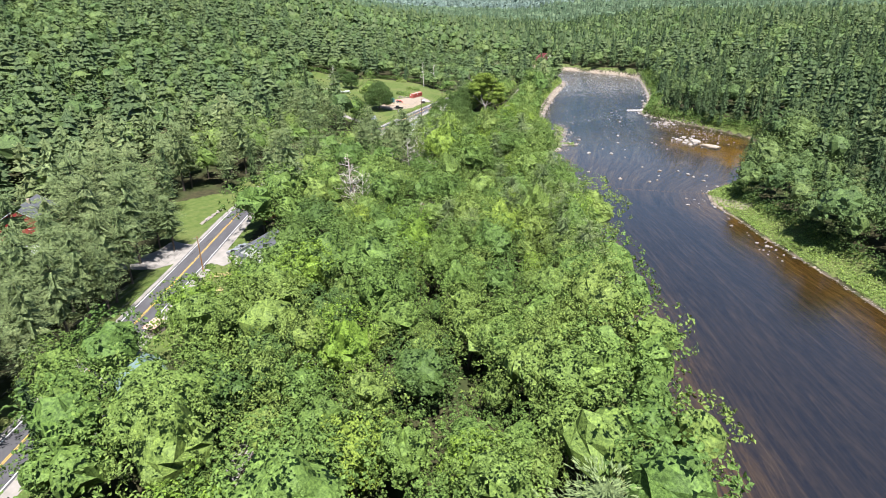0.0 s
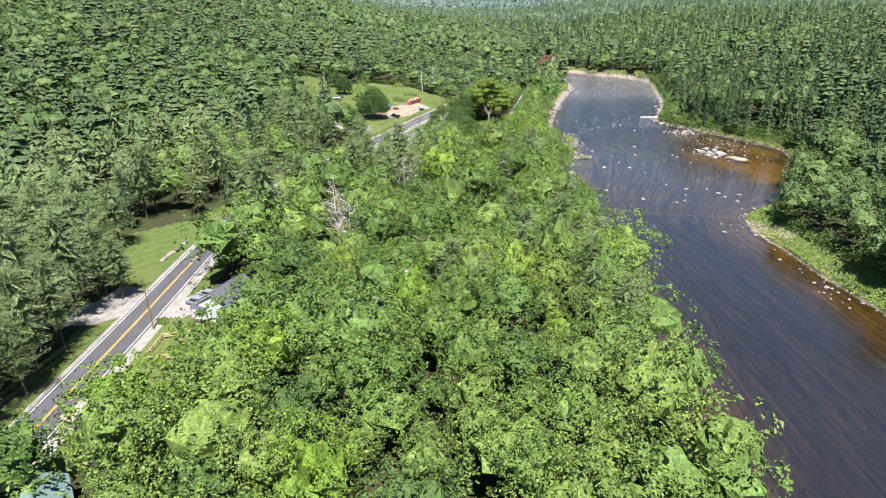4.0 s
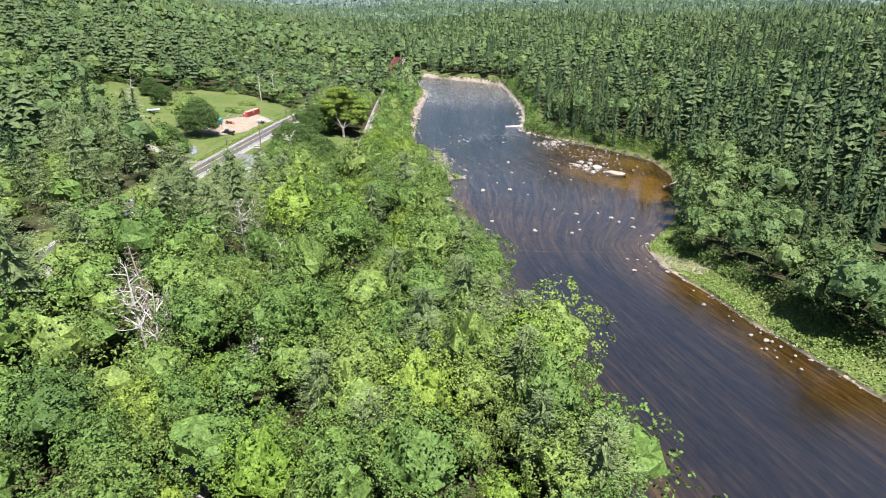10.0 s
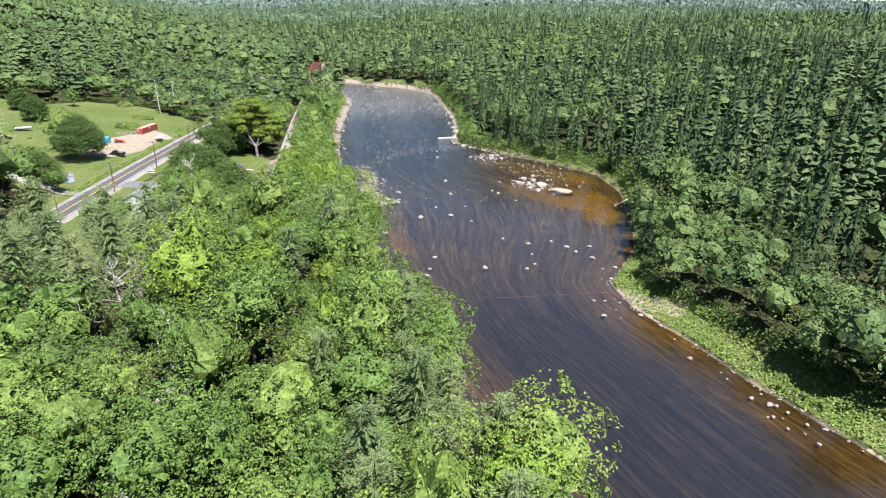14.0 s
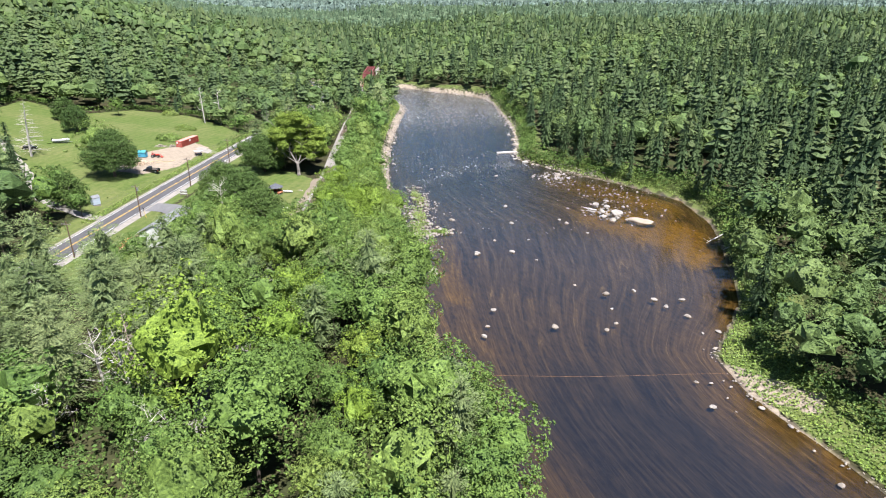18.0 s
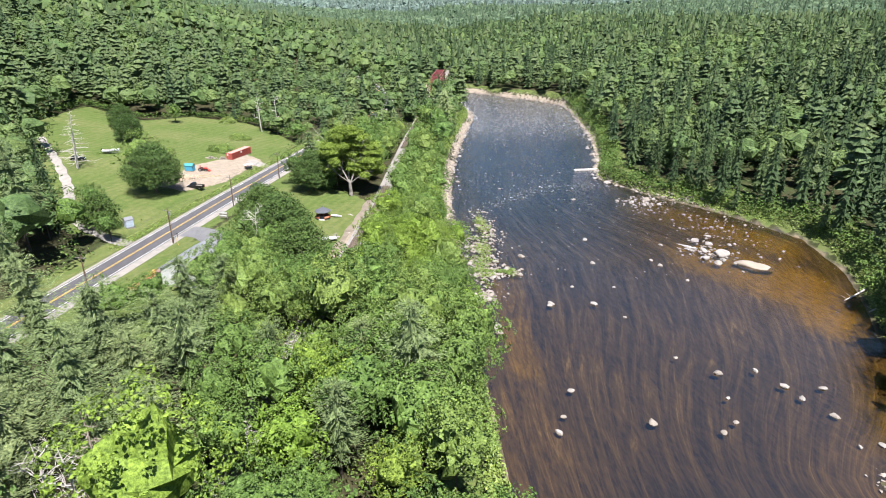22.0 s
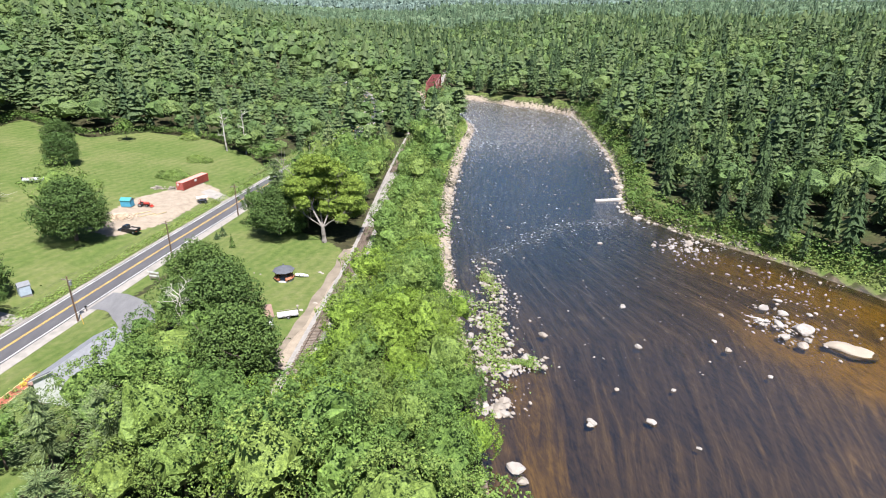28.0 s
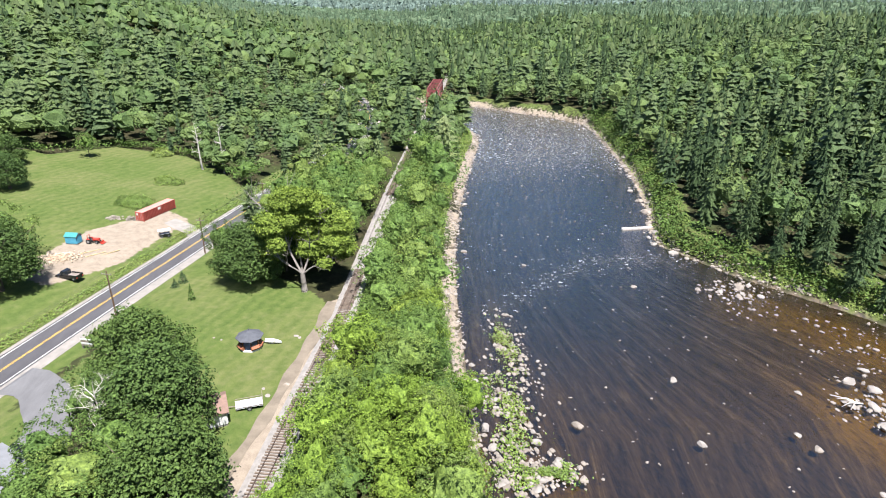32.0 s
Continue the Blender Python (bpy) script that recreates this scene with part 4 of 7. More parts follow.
LABEL = {"broad": "leafy broad-leaved tree with a rounded green crown", "pine": "tall white pine with layered grey-green boughs", "spruce": "dark green spruce with a narrow pointed crown"}
trunks = {k: [trunk_mesh("trunk", 3 + i, (11.0, 17.3, 18.6)[NAMES.index(k)], (0.24, 0.26, 0.2)[NAMES.index(k)], (9, 10, 0)[NAMES.index(k)], (3.6, 2.6, 1)[NAMES.index(k)], M_BARK) for i in range(2)] for k in NAMES}
crowns = {k: [card_mesh("crown", v, FRESH[k]) for v, _ in NEAR[k]] for k in NAMES}
lime = [card_mesh("crown", v, M_LIME) for v, _ in NEAR["broad"][:3]]
dark = [card_mesh("crown", v, M_DARK) for v, _ in NEAR["broad"][4:8]]


def tree(kind, x, y, s, turn, i, shade=0, wide=1.0, z=None):
    ob = thing("broadleaf_tree" if kind == "broad" else kind + "_tree", Matrix.Translation((x, y, ground_z(x, y) if z is None else z)) @ Matrix.Rotation(turn, 4, "Z") @ Matrix.Diagonal((s * wide, s * wide, s, 1)), (LABEL[kind], "broad-leaved tree with a bright yellow-green crown", "broad-leaved tree with a dense dark green crown")[shade], "tree", "trees of the valley woods")
    t = new("trunk", trunks[kind][i % 2])
    t.parent = ob
    pick = (crowns[kind], lime, dark)[shade]
    c = new("crown", pick[i % len(pick)])
    c.parent = ob
    return ob


for i, (x, y, s, look_of, w) in enumerate(MARKED):
    tree("broad", x, y, s, i * 1.7, i, look_of, w)
for i, (x, y, s) in enumerate(LONE_PINES):
    tree("pine", x, y, s * 1.1, i * 2.3, i)
for i in np.nonzero(is_near)[0]:
    kind = NAMES[tk[i]]
    tree(kind, float(tx[i]), float(ty[i]), float(tscale[i]), float(rng.uniform(0, 6.28)), int(rng.randint(0, 50)), int(rng.rand() < (0.45 if young[i] else 0.07)) if kind == "broad" else 0, float(rng.uniform(0.9, 1.2)), float(tz[i]))


def woods(name, label, sets, x, y, z, k, s, mats=LEAF, wide=1.1):
    """Many trees joined into one mesh a kind."""
    for kind in range(3):
        vs, tint = [], []
        for j, base in enumerate(sets[NAMES[kind]]):
            sel = np.nonzero((k == kind))[0]
            sel = sel[sel % len(sets[NAMES[kind]]) == j]
            if not len(sel):
                continue
            a = rng.uniform(0, 6.28, len(sel))
            ca, sa = np.cos(a)[:, None], np.sin(a)[:, None]
            sc = s[sel][:, None]
            w = wide * rng.uniform(0.87, 1.13, (len(sel), 1)) * sc
            v = np.stack([(base[None, :, 0] * ca - base[None, :, 1] * sa) * w + x[sel][:, None],
                          (base[None, :, 0] * sa + base[None, :, 1] * ca) * w + y[sel][:, None],
                          base[None, :, 2] * sc + z[sel][:, None],
                          base[None, :, 3] * ca - base[None, :, 4] * sa, base[None, :, 3] * sa + base[None, :, 4] * ca,
                          np.broadcast_to(base[None, :, 5], (len(sel), len(base)))], -1)
            vs.append(v.reshape(-1, 6))
            tint.append(np.repeat(rng.rand(len(sel)), len(base)))
        if vs:
            me = card_mesh(name, np.concatenate(vs), mats[NAMES[kind]])
            me.attributes.new("tint", "FLOAT", "POINT").data.foreach_set("value", np.concatenate(tint).astype(np.float32))
            tagged(new(name, me), label[kind], "woods", kind="stuff")


WOOD_LABELS = ("crowns of the broad-leaved trees in the valley woods", "boughs of the white pines in the valley woods", "boughs of the dark spruces in the valley woods")
edge_d, _ = dist_line(tx, ty, [(-10, 50), (40, 160), (60, 240), (70, 330)])
road_d, _ = dist_line(tx, ty, [(-80, 110), (-80, 230)])
edge_d = np.minimum(edge_d, road_d + 65)
mid = ~is_near & (edge_d < 110)
back = ~is_near & ~mid
east = tx > 80
for zone, sets, mats, wide in ((mid & ~east, MID, FRESH, 1.1), (mid & east, MID, LEAF, 1.12), (back & ~east, BACK, LEAF, 1.25), (back & east, BACK, LEAF, 1.24)):
    woods("woods", WOOD_LABELS, sets, tx[zone], ty[zone], tz[zone], tk[zone], tscale[zone], mats, wide)

bx, by = scatter(rng, -330, 430, -130, 30, 8.0)
keep = clearance(bx, by) > 0
bx, by = np.concatenate([rear_x, bx[keep]]), np.concatenate([rear_y, by[keep]])
bz, _ = height(bx, by)
woods("woods", WOOD_LABELS, FAR, bx, by, bz, kinds(rng, bx, by), np.clip(rng.normal(1, 0.2, len(bx)), 0.6, 1.4), LEAF, 1.2)

# far woods out to the horizon, coarser with distance, haze in the leaf colour past 950 m
HILL_LABELS = ("broad-leaved trees of the far wooded hills", "pines of the far wooded hills", "spruces of the far wooded hills")
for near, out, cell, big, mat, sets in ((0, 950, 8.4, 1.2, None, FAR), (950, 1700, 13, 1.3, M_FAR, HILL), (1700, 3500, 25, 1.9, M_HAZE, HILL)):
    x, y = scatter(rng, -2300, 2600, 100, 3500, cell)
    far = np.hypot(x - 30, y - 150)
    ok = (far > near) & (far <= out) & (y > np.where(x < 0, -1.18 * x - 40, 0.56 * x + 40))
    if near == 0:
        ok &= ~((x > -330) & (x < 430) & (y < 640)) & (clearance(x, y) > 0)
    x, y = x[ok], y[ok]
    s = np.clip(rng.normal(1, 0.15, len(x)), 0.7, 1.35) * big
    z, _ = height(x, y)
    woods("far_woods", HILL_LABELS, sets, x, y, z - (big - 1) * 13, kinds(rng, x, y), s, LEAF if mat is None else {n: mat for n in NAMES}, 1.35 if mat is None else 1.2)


# ---- trees of their own shape ----
def bough(bm, rng2, p, d, ln, r, depth, droop, split=(2, 4), spread=0.75):
    """A limb with smaller limbs on it."""
    pts, rad = [p], [r]
    q = p.copy()
    dd = d.normalized()
    for k in range(3):
        dd = (dd + Vector((rng2.uniform(-0.22, 0.22), rng2.uniform(-0.22, 0.22), rng2.uniform(-0.12, 0.16) - droop))).normalized()
        q = q + dd * ln / 3
        pts.append(q.copy())
        rad.append(r * (1 - 0.27 * (k + 1)))
    tube(bm, pts, rad, 4 if depth else 3)
    if depth > 0:
        for k in range(rng2.randint(*split)):
            f = rng2.uniform(0.35, 1.0)
            i = min(2, int(f * 3))
            at = pts[i].lerp(pts[i + 1], f * 3 - i)
            side = Vector((rng2.uniform(-1, 1), rng2.uniform(-1, 1), rng2.uniform(-0.2, 0.7))).normalized()
            bough(bm, rng2, at, (dd * (1 - spread) + side * spread), ln * rng2.uniform(0.4, 0.7), r * 0.45, depth - 1, droop, split, spread)


def bare_tree(x, y, h, seed, label, mat=M_DEAD, limbs=11, reach=3.2, fork=False, droop=0.02, name="dead_tree", conifer=False):
    rng2 = random.Random(seed)
    ob = thing(name, Matrix.Translation((x, y, ground_z(x, y))), label, "dead tree")
    bm = bmesh.new()
    lean = Vector((rng2.uniform(-0.1, 0.1), rng2.uniform(-0.1, 0.1), 1))
    pts = [lean * (h * k / 5) + Vector((rng2.uniform(-0.15, 0.15), rng2.uniform(-0.15, 0.15), -0.4 if k == 0 else 0)) for k in range(6)]
    r = 0.021 * h
    tube(bm, pts, [r, r * 0.85, r * 0.7, r * 0.5, r * 0.3, r * 0.06], 7)
    part("trunk", bm, mat, ob)
    for k in range(limbs):
        f = rng2.uniform(0.25, 0.97) if not conifer else 0.12 + 0.86 * k / limbs
        i = min(4, int(f * 5))
        at = pts[i].lerp(pts[i + 1], f * 5 - i)
        a = 2.4 * k + rng2.uniform(-0.4, 0.4)
        ln = reach * (1.15 - f) * rng2.uniform(0.8, 1.2) if conifer else reach * rng2.uniform(0.5, 1.1) * (1.2 - 0.6 * f)
        bm = bmesh.new()
        bough(bm, rng2, at, Vector((math.cos(a), math.sin(a), 0.05 if conifer else rng2.uniform(0.4, 1.1))), ln, r * (0.28 if conifer else 0.52) * (1.1 - 0.6 * f), 2 if not conifer else 1, droop, (3, 6) if conifer else (2, 4), 0.6 if conifer else 0.7)
        part("limb", bm, mat, ob)
    return ob


GREY = "bare grey dead tree with forking limbs among green trees"
for k, (x, y, h, lim, rch) in enumerate(((-23.5, 161.5, 16, 14, 5.6), (-26.5, 166.5, 18, 13, 4.8), (-7.5, 205, 16, 12, 4.0), (-11.5, 207, 15, 11, 3.8), (-3.6, 192, 9, 10, 4.0), (-1.5, 194, 9, 9, 3.6), (-5.5, 196, 8, 9, 3.6), (-17.5, 201, 11, 9, 3.2), (1.0, 288.5, 13, 11, 4.6), (2.4, 286, 9, 7, 3.4), (-12.5, 429.5, 17, 9, 3.2), (-5.2, 428, 17, 9, 3.2), (-52, 69, 12, 9, 4.0), (-48, 172, 11, 10, 3.6), (-10, 215, 13, 9, 3.0))):
    bare_tree(x, y, h, 70 + k, GREY, limbs=lim, reach=rch)
bare_tree(-27.8, 179, 17, 91, "dead grey-brown conifer with bare drooping branches", M_RUST, 34, 4.2, droop=0.06, name="dead_conifer", conifer=True)
bare_tree(-8.5, 211, 15, 92, "dead grey-brown conifer with bare drooping branches", M_RUST, 30, 3.4, droop=0.06, name="dead_conifer", conifer=True)
bare_tree(-67.3, 366, 20, 93, "tall dead grey spruce standing in the field", M_DEAD, 46, 5.0, droop=0.07, name="dead_spruce", conifer=True)

# the old maple with a bleached trunk on the lawn
mrng = random.Random(8)
maple = thing("maple_tree", Matrix.Translation((25.2, 335.2, ground_z(25.2, 335.2))), "old maple with a bleached bare trunk and bright crown", "tree")
bm = bmesh.new()
tube(bm, [(0, 0, -0.5), (0.05, 0, 0.4), (0, 0, 2.2), (-0.1, 0.1, 4.4)], [0.95, 0.7, 0.55, 0.5], 9)
part("trunk", bm, M_BLEACH, maple, "bleached barkless trunk")
for dx, dy, ln, r in ((0.55, 0.1, 13, 0.3), (-0.3, 0.2, 15, 0.34), (-0.9, -0.2, 6, 0.22), (0.9, -0.3, 6.5, 0.24), (0.1, 0.7, 11, 0.26)):
    bm = bmesh.new()
    bough(bm, mrng, Vector((-0.05, 0.05, 4.0)), Vector((dx, dy, 1.0)), ln, r, 2, -0.02, (3, 5), 0.55)
    part("limb", bm, M_BLEACH, maple)
def crown_mesh(seed, lobes, dense, size, mat):
    """Leaf sprays over rounded lobes: x, y, z, radius."""
    mr, mv = np.random.RandomState(seed), []
    for cx, cy, cz, rr in lobes:
        n = int(dense * rr * rr)
        d = mr.normal(size=(n, 3))
        d /= np.linalg.norm(d, axis=1, keepdims=True)
        rad = rr * (1 + 0.2 * np.sin(d[:, 0] * 6 + cx) * np.sin(d[:, 1] * 6 + cy) + 0.14 * np.sin(d[:, 2] * 9 + cz)) * mr.uniform(0.7, 1.08, n)
        mv.append(cards(mr, np.array([cx, cy, cz]) + d * rad[:, None] * np.array([1, 1, 0.75]), d * 0.85 + np.array([0, 0, 0.4]) + mr.normal(size=(n, 3)) * 0.48, size * mr.uniform(0.7, 1.3, n), soft=d + np.array([0, 0, 0.15])))
    return card_mesh("crown", np.concatenate(mv), mat)


o = new("crown", crown_mesh(33, ((6.5, 1.5, 10.5, 3.6), (7.5, 3.5, 14, 3.6), (3.0, 4.5, 17.5, 3.8), (-2.5, 5, 18.5, 3.8), (-5.5, 3, 14.5, 3.6), (1, 6.5, 13, 4.4), (8.5, 4.5, 8.0, 3.0), (-6.5, 5, 9, 3.4), (0.5, 2.5, 20.4, 2.6), (4.8, -1.6, 7.0, 1.6), (-4.6, -1.4, 11.5, 1.8), (-1.5, -0.5, 16.5, 1.5), (2, 3, 9, 3.0)), 250, 0.28, M_LIME))
o.parent = maple


def spreading_tree(x, y, h, r, seed, label, mat=M_BROAD):
    """A broad, dense old tree: crown of lobes from near the ground to the top."""
    r2 = random.Random(seed)
    ob = thing("oak_tree", Matrix.Translation((x, y, ground_z(x, y))), label, "tree")
    bm = bmesh.new()
    tube(bm, [(0, 0, -0.5), (0.1, 0, h * 0.2), (0, 0.1, h * 0.45)], [0.55, 0.42, 0.3], 8)
    part("trunk", bm, M_BARK, ob)
    for k in range(6):
        a = 6.2832 * k / 6 + r2.uniform(-0.3, 0.3)
        bm = bmesh.new()
        bough(bm, r2, Vector((0, 0, h * 0.3)), Vector((math.cos(a), math.sin(a), 0.8)), h * 0.5, 0.2, 1, 0.0)
        part("limb", bm, M_BARK, ob)
    lobes = [(0, 0, h * 0.62, r * 0.6), (0, 0, h * 0.84, r * 0.34)]
    for ring, (zz, dd, nn, rr) in enumerate(((0.3, 0.68, 9, 0.3), (0.5, 0.66, 8, 0.34), (0.68, 0.45, 6, 0.32), (0.84, 0.24, 4, 0.26))):
        for k in range(nn):
            a = 6.2832 * (k + 0.5 * (ring % 2)) / nn + r2.uniform(-0.25, 0.25)
            lobes.append((math.cos(a) * r * dd * r2.uniform(0.88, 1.12), math.sin(a) * r * dd * r2.uniform(0.88, 1.12), h * (zz + r2.uniform(-0.05, 0.05)), r * rr * r2.uniform(0.85, 1.15)))
    c = new("crown", crown_mesh(seed, lobes, 80, 0.25, mat))
    c.parent = ob
    return ob


OAK = "large dense dark green spreading tree standing in grass"
for x, y, h, r, k in ((-36, 342, 17, 9.0, 1), (13.5, 341.5, 14, 8.0, 2), (7.0, 291.5, 15, 8.4, 3), (1.5, 304.5, 13.5, 8.0, 4), (-61, 404, 11, 6.0, 5), (-42.5, 312, 10.5, 5.2, 6), (-71, 427, 10, 5.5, 7), (11.5, 277.5, 14, 7.2, 8)):
    spreading_tree(x, y, h, r, 40 + k, OAK, M_DARK)


def shrub(x, y, r, h, seed, label, mat=M_BROAD, name="shrub", n=420, size=0.2, cone=False):
    r2 = np.random.RandomState(seed)
    d = r2.normal(size=(n, 3))
    d[:, 2] = np.abs(d[:, 2])
    d /= np.linalg.norm(d, axis=1, keepdims=True)
    rad = 1 + 0.22 * np.sin(d[:, 0] * 5 + seed) * np.sin(d[:, 1] * 6 + seed)
    c = d * rad[:, None] * r2.uniform(0.7, 1.05, (n, 1)) * np.array([r, r, h])
    if cone:
        c[:, :2] *= np.clip(1.15 - c[:, 2:3] / h, 0.1, 1)
    me = card_mesh("foliage", cards(r2, c, d * 0.7 + np.array([0, 0, 0.6]) + r2.normal(size=(n, 3)) * 0.35, size * r2.uniform(0.7, 1.3, n), soft=d), mat)
    ob = thing(name, Matrix.Translation((x, y, ground_z(x, y))), label, "shrub" if not cone else "small tree")
    f = new("foliage", me)
    f.parent = ob
    part("stem", tube(bmesh.new(), [(0, 0, -0.2), (0.03, 0, h * 0.4), (0, 0, h * 0.8)], [0.09, 0.06, 0.02], 5), M_BARK, ob)
    return ob


shrub(2.5, 334.2, 0.75, 3.4, 1, "slender young cedar on the lawn", M_BROAD, "young_cedar", 300, 0.16, True)
shrub(-2.4, 341.6, 0.9, 1.7, 2, "small round blue-green spruce on the lawn", M_SPRUCE, "young_spruce", 260, 0.15, True)
shrub(-1.2, 343.6, 1.1, 2.8, 3, "small conical spruce on the lawn", M_SPRUCE, "young_spruce", 300, 0.16, True)
shrub(-1.1, 324.0, 0.5, 1.8, 4, "thin yellow-green sapling on the lawn", M_LIME, "sapling", 90, 0.13)
for k, (x, y, r, h) in enumerate(((-23.5, 392.5, 4.2, 2.6), (-27, 394, 3.0, 2.2), (-21, 414, 3.4, 2.2), (-17.5, 413, 2.6, 1.7), (-30, 448, 4.0, 2.4), (-57.5, 131, 1.2, 1.0), (-52.5, 126.5, 1.0, 0.8), (-50.5, 127.6, 1.2, 1.3), (-19.2, 274.6, 1.0, 0.9), (-66, 383, 0.8, 0.6), (-58, 372, 0.7, 0.5))):
    shrub(x, y, r, h, 120 + k, "low rounded green shrub in the grass", M_BROAD if k % 2 else M_WEED, n=int(220 + 90 * r * r), size=0.22)
for k, (x, y) in enumerate(((-52.4, 163), (-50.5, 166))):
    shrub(x, y, 1.3, 2.6, 50 + k, "small tree with dead rust-red leaves", M_BRICKLEAF, "rusty_shrub", 300, 0.18)

# ---- weeds and low growth of the banks ----
def weeds(name, label, n, x, y, hgt, size, mat):
    z, s = height(x, y)
    ok = (s > 0.4) & (z > 0.1)
    x, y, z = x[ok], y[ok], z[ok]
    m = len(x)
    c = np.stack([x, y, z + hgt * rng.rand(m)], -1)
    clump = 0.5 + 0.5 * waves(x, y, 2.2, 31)
    c[:, 2] += hgt * clump * 0.8
    v = cards(rng, c, rng.normal(size=(m, 3)) * 0.5 + np.array([0, 0, 0.9]), size * rng.uniform(0.6, 1.3, m))
    me = card_mesh(name, v, mat)
    me.attributes.new("tint", "FLOAT", "POINT").data.foreach_set("value", np.repeat(np.clip(0.4 + 0.4 * waves(x, y, 3.0, 33), 0, 0.95), 4).astype(np.float32))
    tagged(new(name, me), label, "undergrowth", kind="stuff")


def strewn(line, y0, y1, n, lo, hi, side):
    pts = np.array([q for q in spline(line, 1.5) if y0 < q[1] < y1])
    q = pts[rng.randint(len(pts), size=n)]
    return q[:, 0] + side * rng.uniform(lo, hi, n), q[:, 1] + rng.uniform(-1, 1, n)


wx1, wy1 = strewn(RIGHT_BANK, 50, 232, 19000, 0.6, 13, 1)
weeds("bank_weeds", "bright green weeds and tall grass on the grassy bank", 0, wx1, wy1, 0.45, 0.26, M_WEED)
wx1, wy1 = strewn(RIGHT_BANK, 232, 530, 9000, 0.8, 7, 1)
weeds("bank_weeds", "green weeds along the outer bank", 0, wx1, wy1, 0.5, 0.3, M_WEED)
wx1, wy1 = strewn(RIGHT_BANK, 50, 225, 9000, 8.5, 14, 1)
weeds("bank_brush", "dense leafy brush at the foot of the trees", 0, wx1, wy1, 2.4, 0.34, M_DARK)
wx1, wy1 = strewn(RIGHT_BANK, 215, 540, 15000, 2.0, 10, 1)
weeds("bank_brush", "dense leafy brush under the trees of the outer bank", 0, wx1, wy1, 2.6, 0.42, M_BROAD)
wx1, wy1 = strewn(LEFT_BANK, 235, 520, 13000, 3.2, 7.5, -1)
weeds("bank_weeds", "green weeds and brush along the stony bank", 0, wx1, wy1, 0.8, 0.3, M_WEED)
wx1, wy1 = strewn(LEFT_BANK, 60, 250, 9000, 0.0, 4.0, -1)
weeds("bank_brush", "leafy brush hanging over the water's edge", 0, wx1, wy1, 1.8, 0.34, M_WEED)
wx1, wy1 = strewn(RAIL, 282, 345, 2500, 2.8, 5, 1)
weeds("trackside_weeds", "weeds along the railway", 0, wx1, wy1, 0.6, 0.22, M_WEED)
wx1, wy1 = strewn(ROAD, 300, 420, 5000, 5.2, 8.5, -1)
weeds("verge_weeds", "tall weeds on the road verge", 0, wx1, wy1, 0.35, 0.2, M_WEED)
wx1, wy1 = strewn(FIELD + FIELD[:1], 378, 470, 5200, -1.0, 4.5, 1)
wx2, wy2 = strewn(FIELD + FIELD[:1], 300, 470, 4200, -4.5, 1.0, 1)
wx1, wy1 = np.concatenate([wx1, wx2]), np.concatenate([wy1, wy2 + 2.5])
ok1 = signed(wx1, wy1, FIELD) > 0.3
road_c, _ = dist_line(wx1, wy1, ROAD_C)
ok1 &= road_c > 8
weeds("edge_brush", "leafy brush along the edge of the field", 0, wx1[ok1], wy1[ok1], 2.2, 0.4, M_BROAD)
wx1, wy1 = rng.uniform(-48, 62, 42000), rng.uniform(60, 330, 42000)
under = clearance(wx1, wy1)
road_c, _ = dist_line(wx1, wy1, RAIL_C)
ok1 = ((under > 0) | ((under > -6) & (signed(wx1, wy1, YARD) > 1) & (signed(wx1, wy1, LAWN) > 1) & (signed(wx1, wy1, FENCED) > 1) & (wx1 < 40) & (wx1 > -45) & (wy1 < 262))) & (road_c > np.where(wy1 < 262, 0.9, 2.4)) & (np.hypot(wx1 + 44, wy1 - 132) > 9) & (np.hypot(wx1 + 47, wy1 - 79) > 9) & (waves(wx1, wy1, 6.0, 37) > -0.75)
weeds("undergrowth", "leafy undergrowth between the trees", 0, wx1[ok1], wy1[ok1], 1.5, 0.42, M_BROAD)
for cx, cy, rx, ry in ((57.5, 283, 1.6, 5), (60.5, 296, 1.6, 6), (62, 281, 1.5, 1.5), (64.5, 316, 1.2, 5)):
    wx1, wy1 = cx + rng.normal(size=900) * rx, cy + rng.normal(size=900) * ry
    z1, s1 = height(wx1, wy1)
    c = np.stack([wx1, wy1, np.maximum(z1, 0.0) + 0.1 + 0.5 * rng.rand(900)], -1)
    keep1 = waves(wx1, wy1, 1.6, 35) > -0.05
    me = card_mesh("bar_weeds", cards(rng, c[keep1], rng.normal(size=(keep1.sum(), 3)) * 0.5 + np.array([0, 0, 0.9]), np.full(keep1.sum(), 0.24)), M_WEED)
    tagged(new("bar_weeds", me), "tufts of green weeds growing on the stone bar", "undergrowth", kind="stuff")


# ---- materials of built things ----
M_WHITE = siding("white_siding", (0.82, 0.82, 0.81))
M_OLIVE = siding("olive_siding", (0.2, 0.18, 0.12), 0.7)
M_TAN = plain("tan_stone_siding", (0.4, 0.33, 0.26), 0.8, var=0.25, scale=3.0, bump=0.4)
M_RED = siding("red_siding", (0.33, 0.045, 0.04))
M_SLATE = plain("dark_shingles", (0.09, 0.095, 0.11), 0.85, var=0.25, scale=1.5, bump=0.4, fine=8)
M_GREYROOF = plain("grey_shingles", (0.19, 0.195, 0.21), 0.85, var=0.2, scale=1.5, bump=0.4, fine=8)
M_GREENROOF = plain("green_metal_roof", (0.17, 0.25, 0.23), 0.5, var=0.2, scale=1.0)
M_BROWNROOF = plain("brown_shingles", (0.22, 0.14, 0.11), 0.85, var=0.25, scale=1.5, bump=0.4, fine=8)
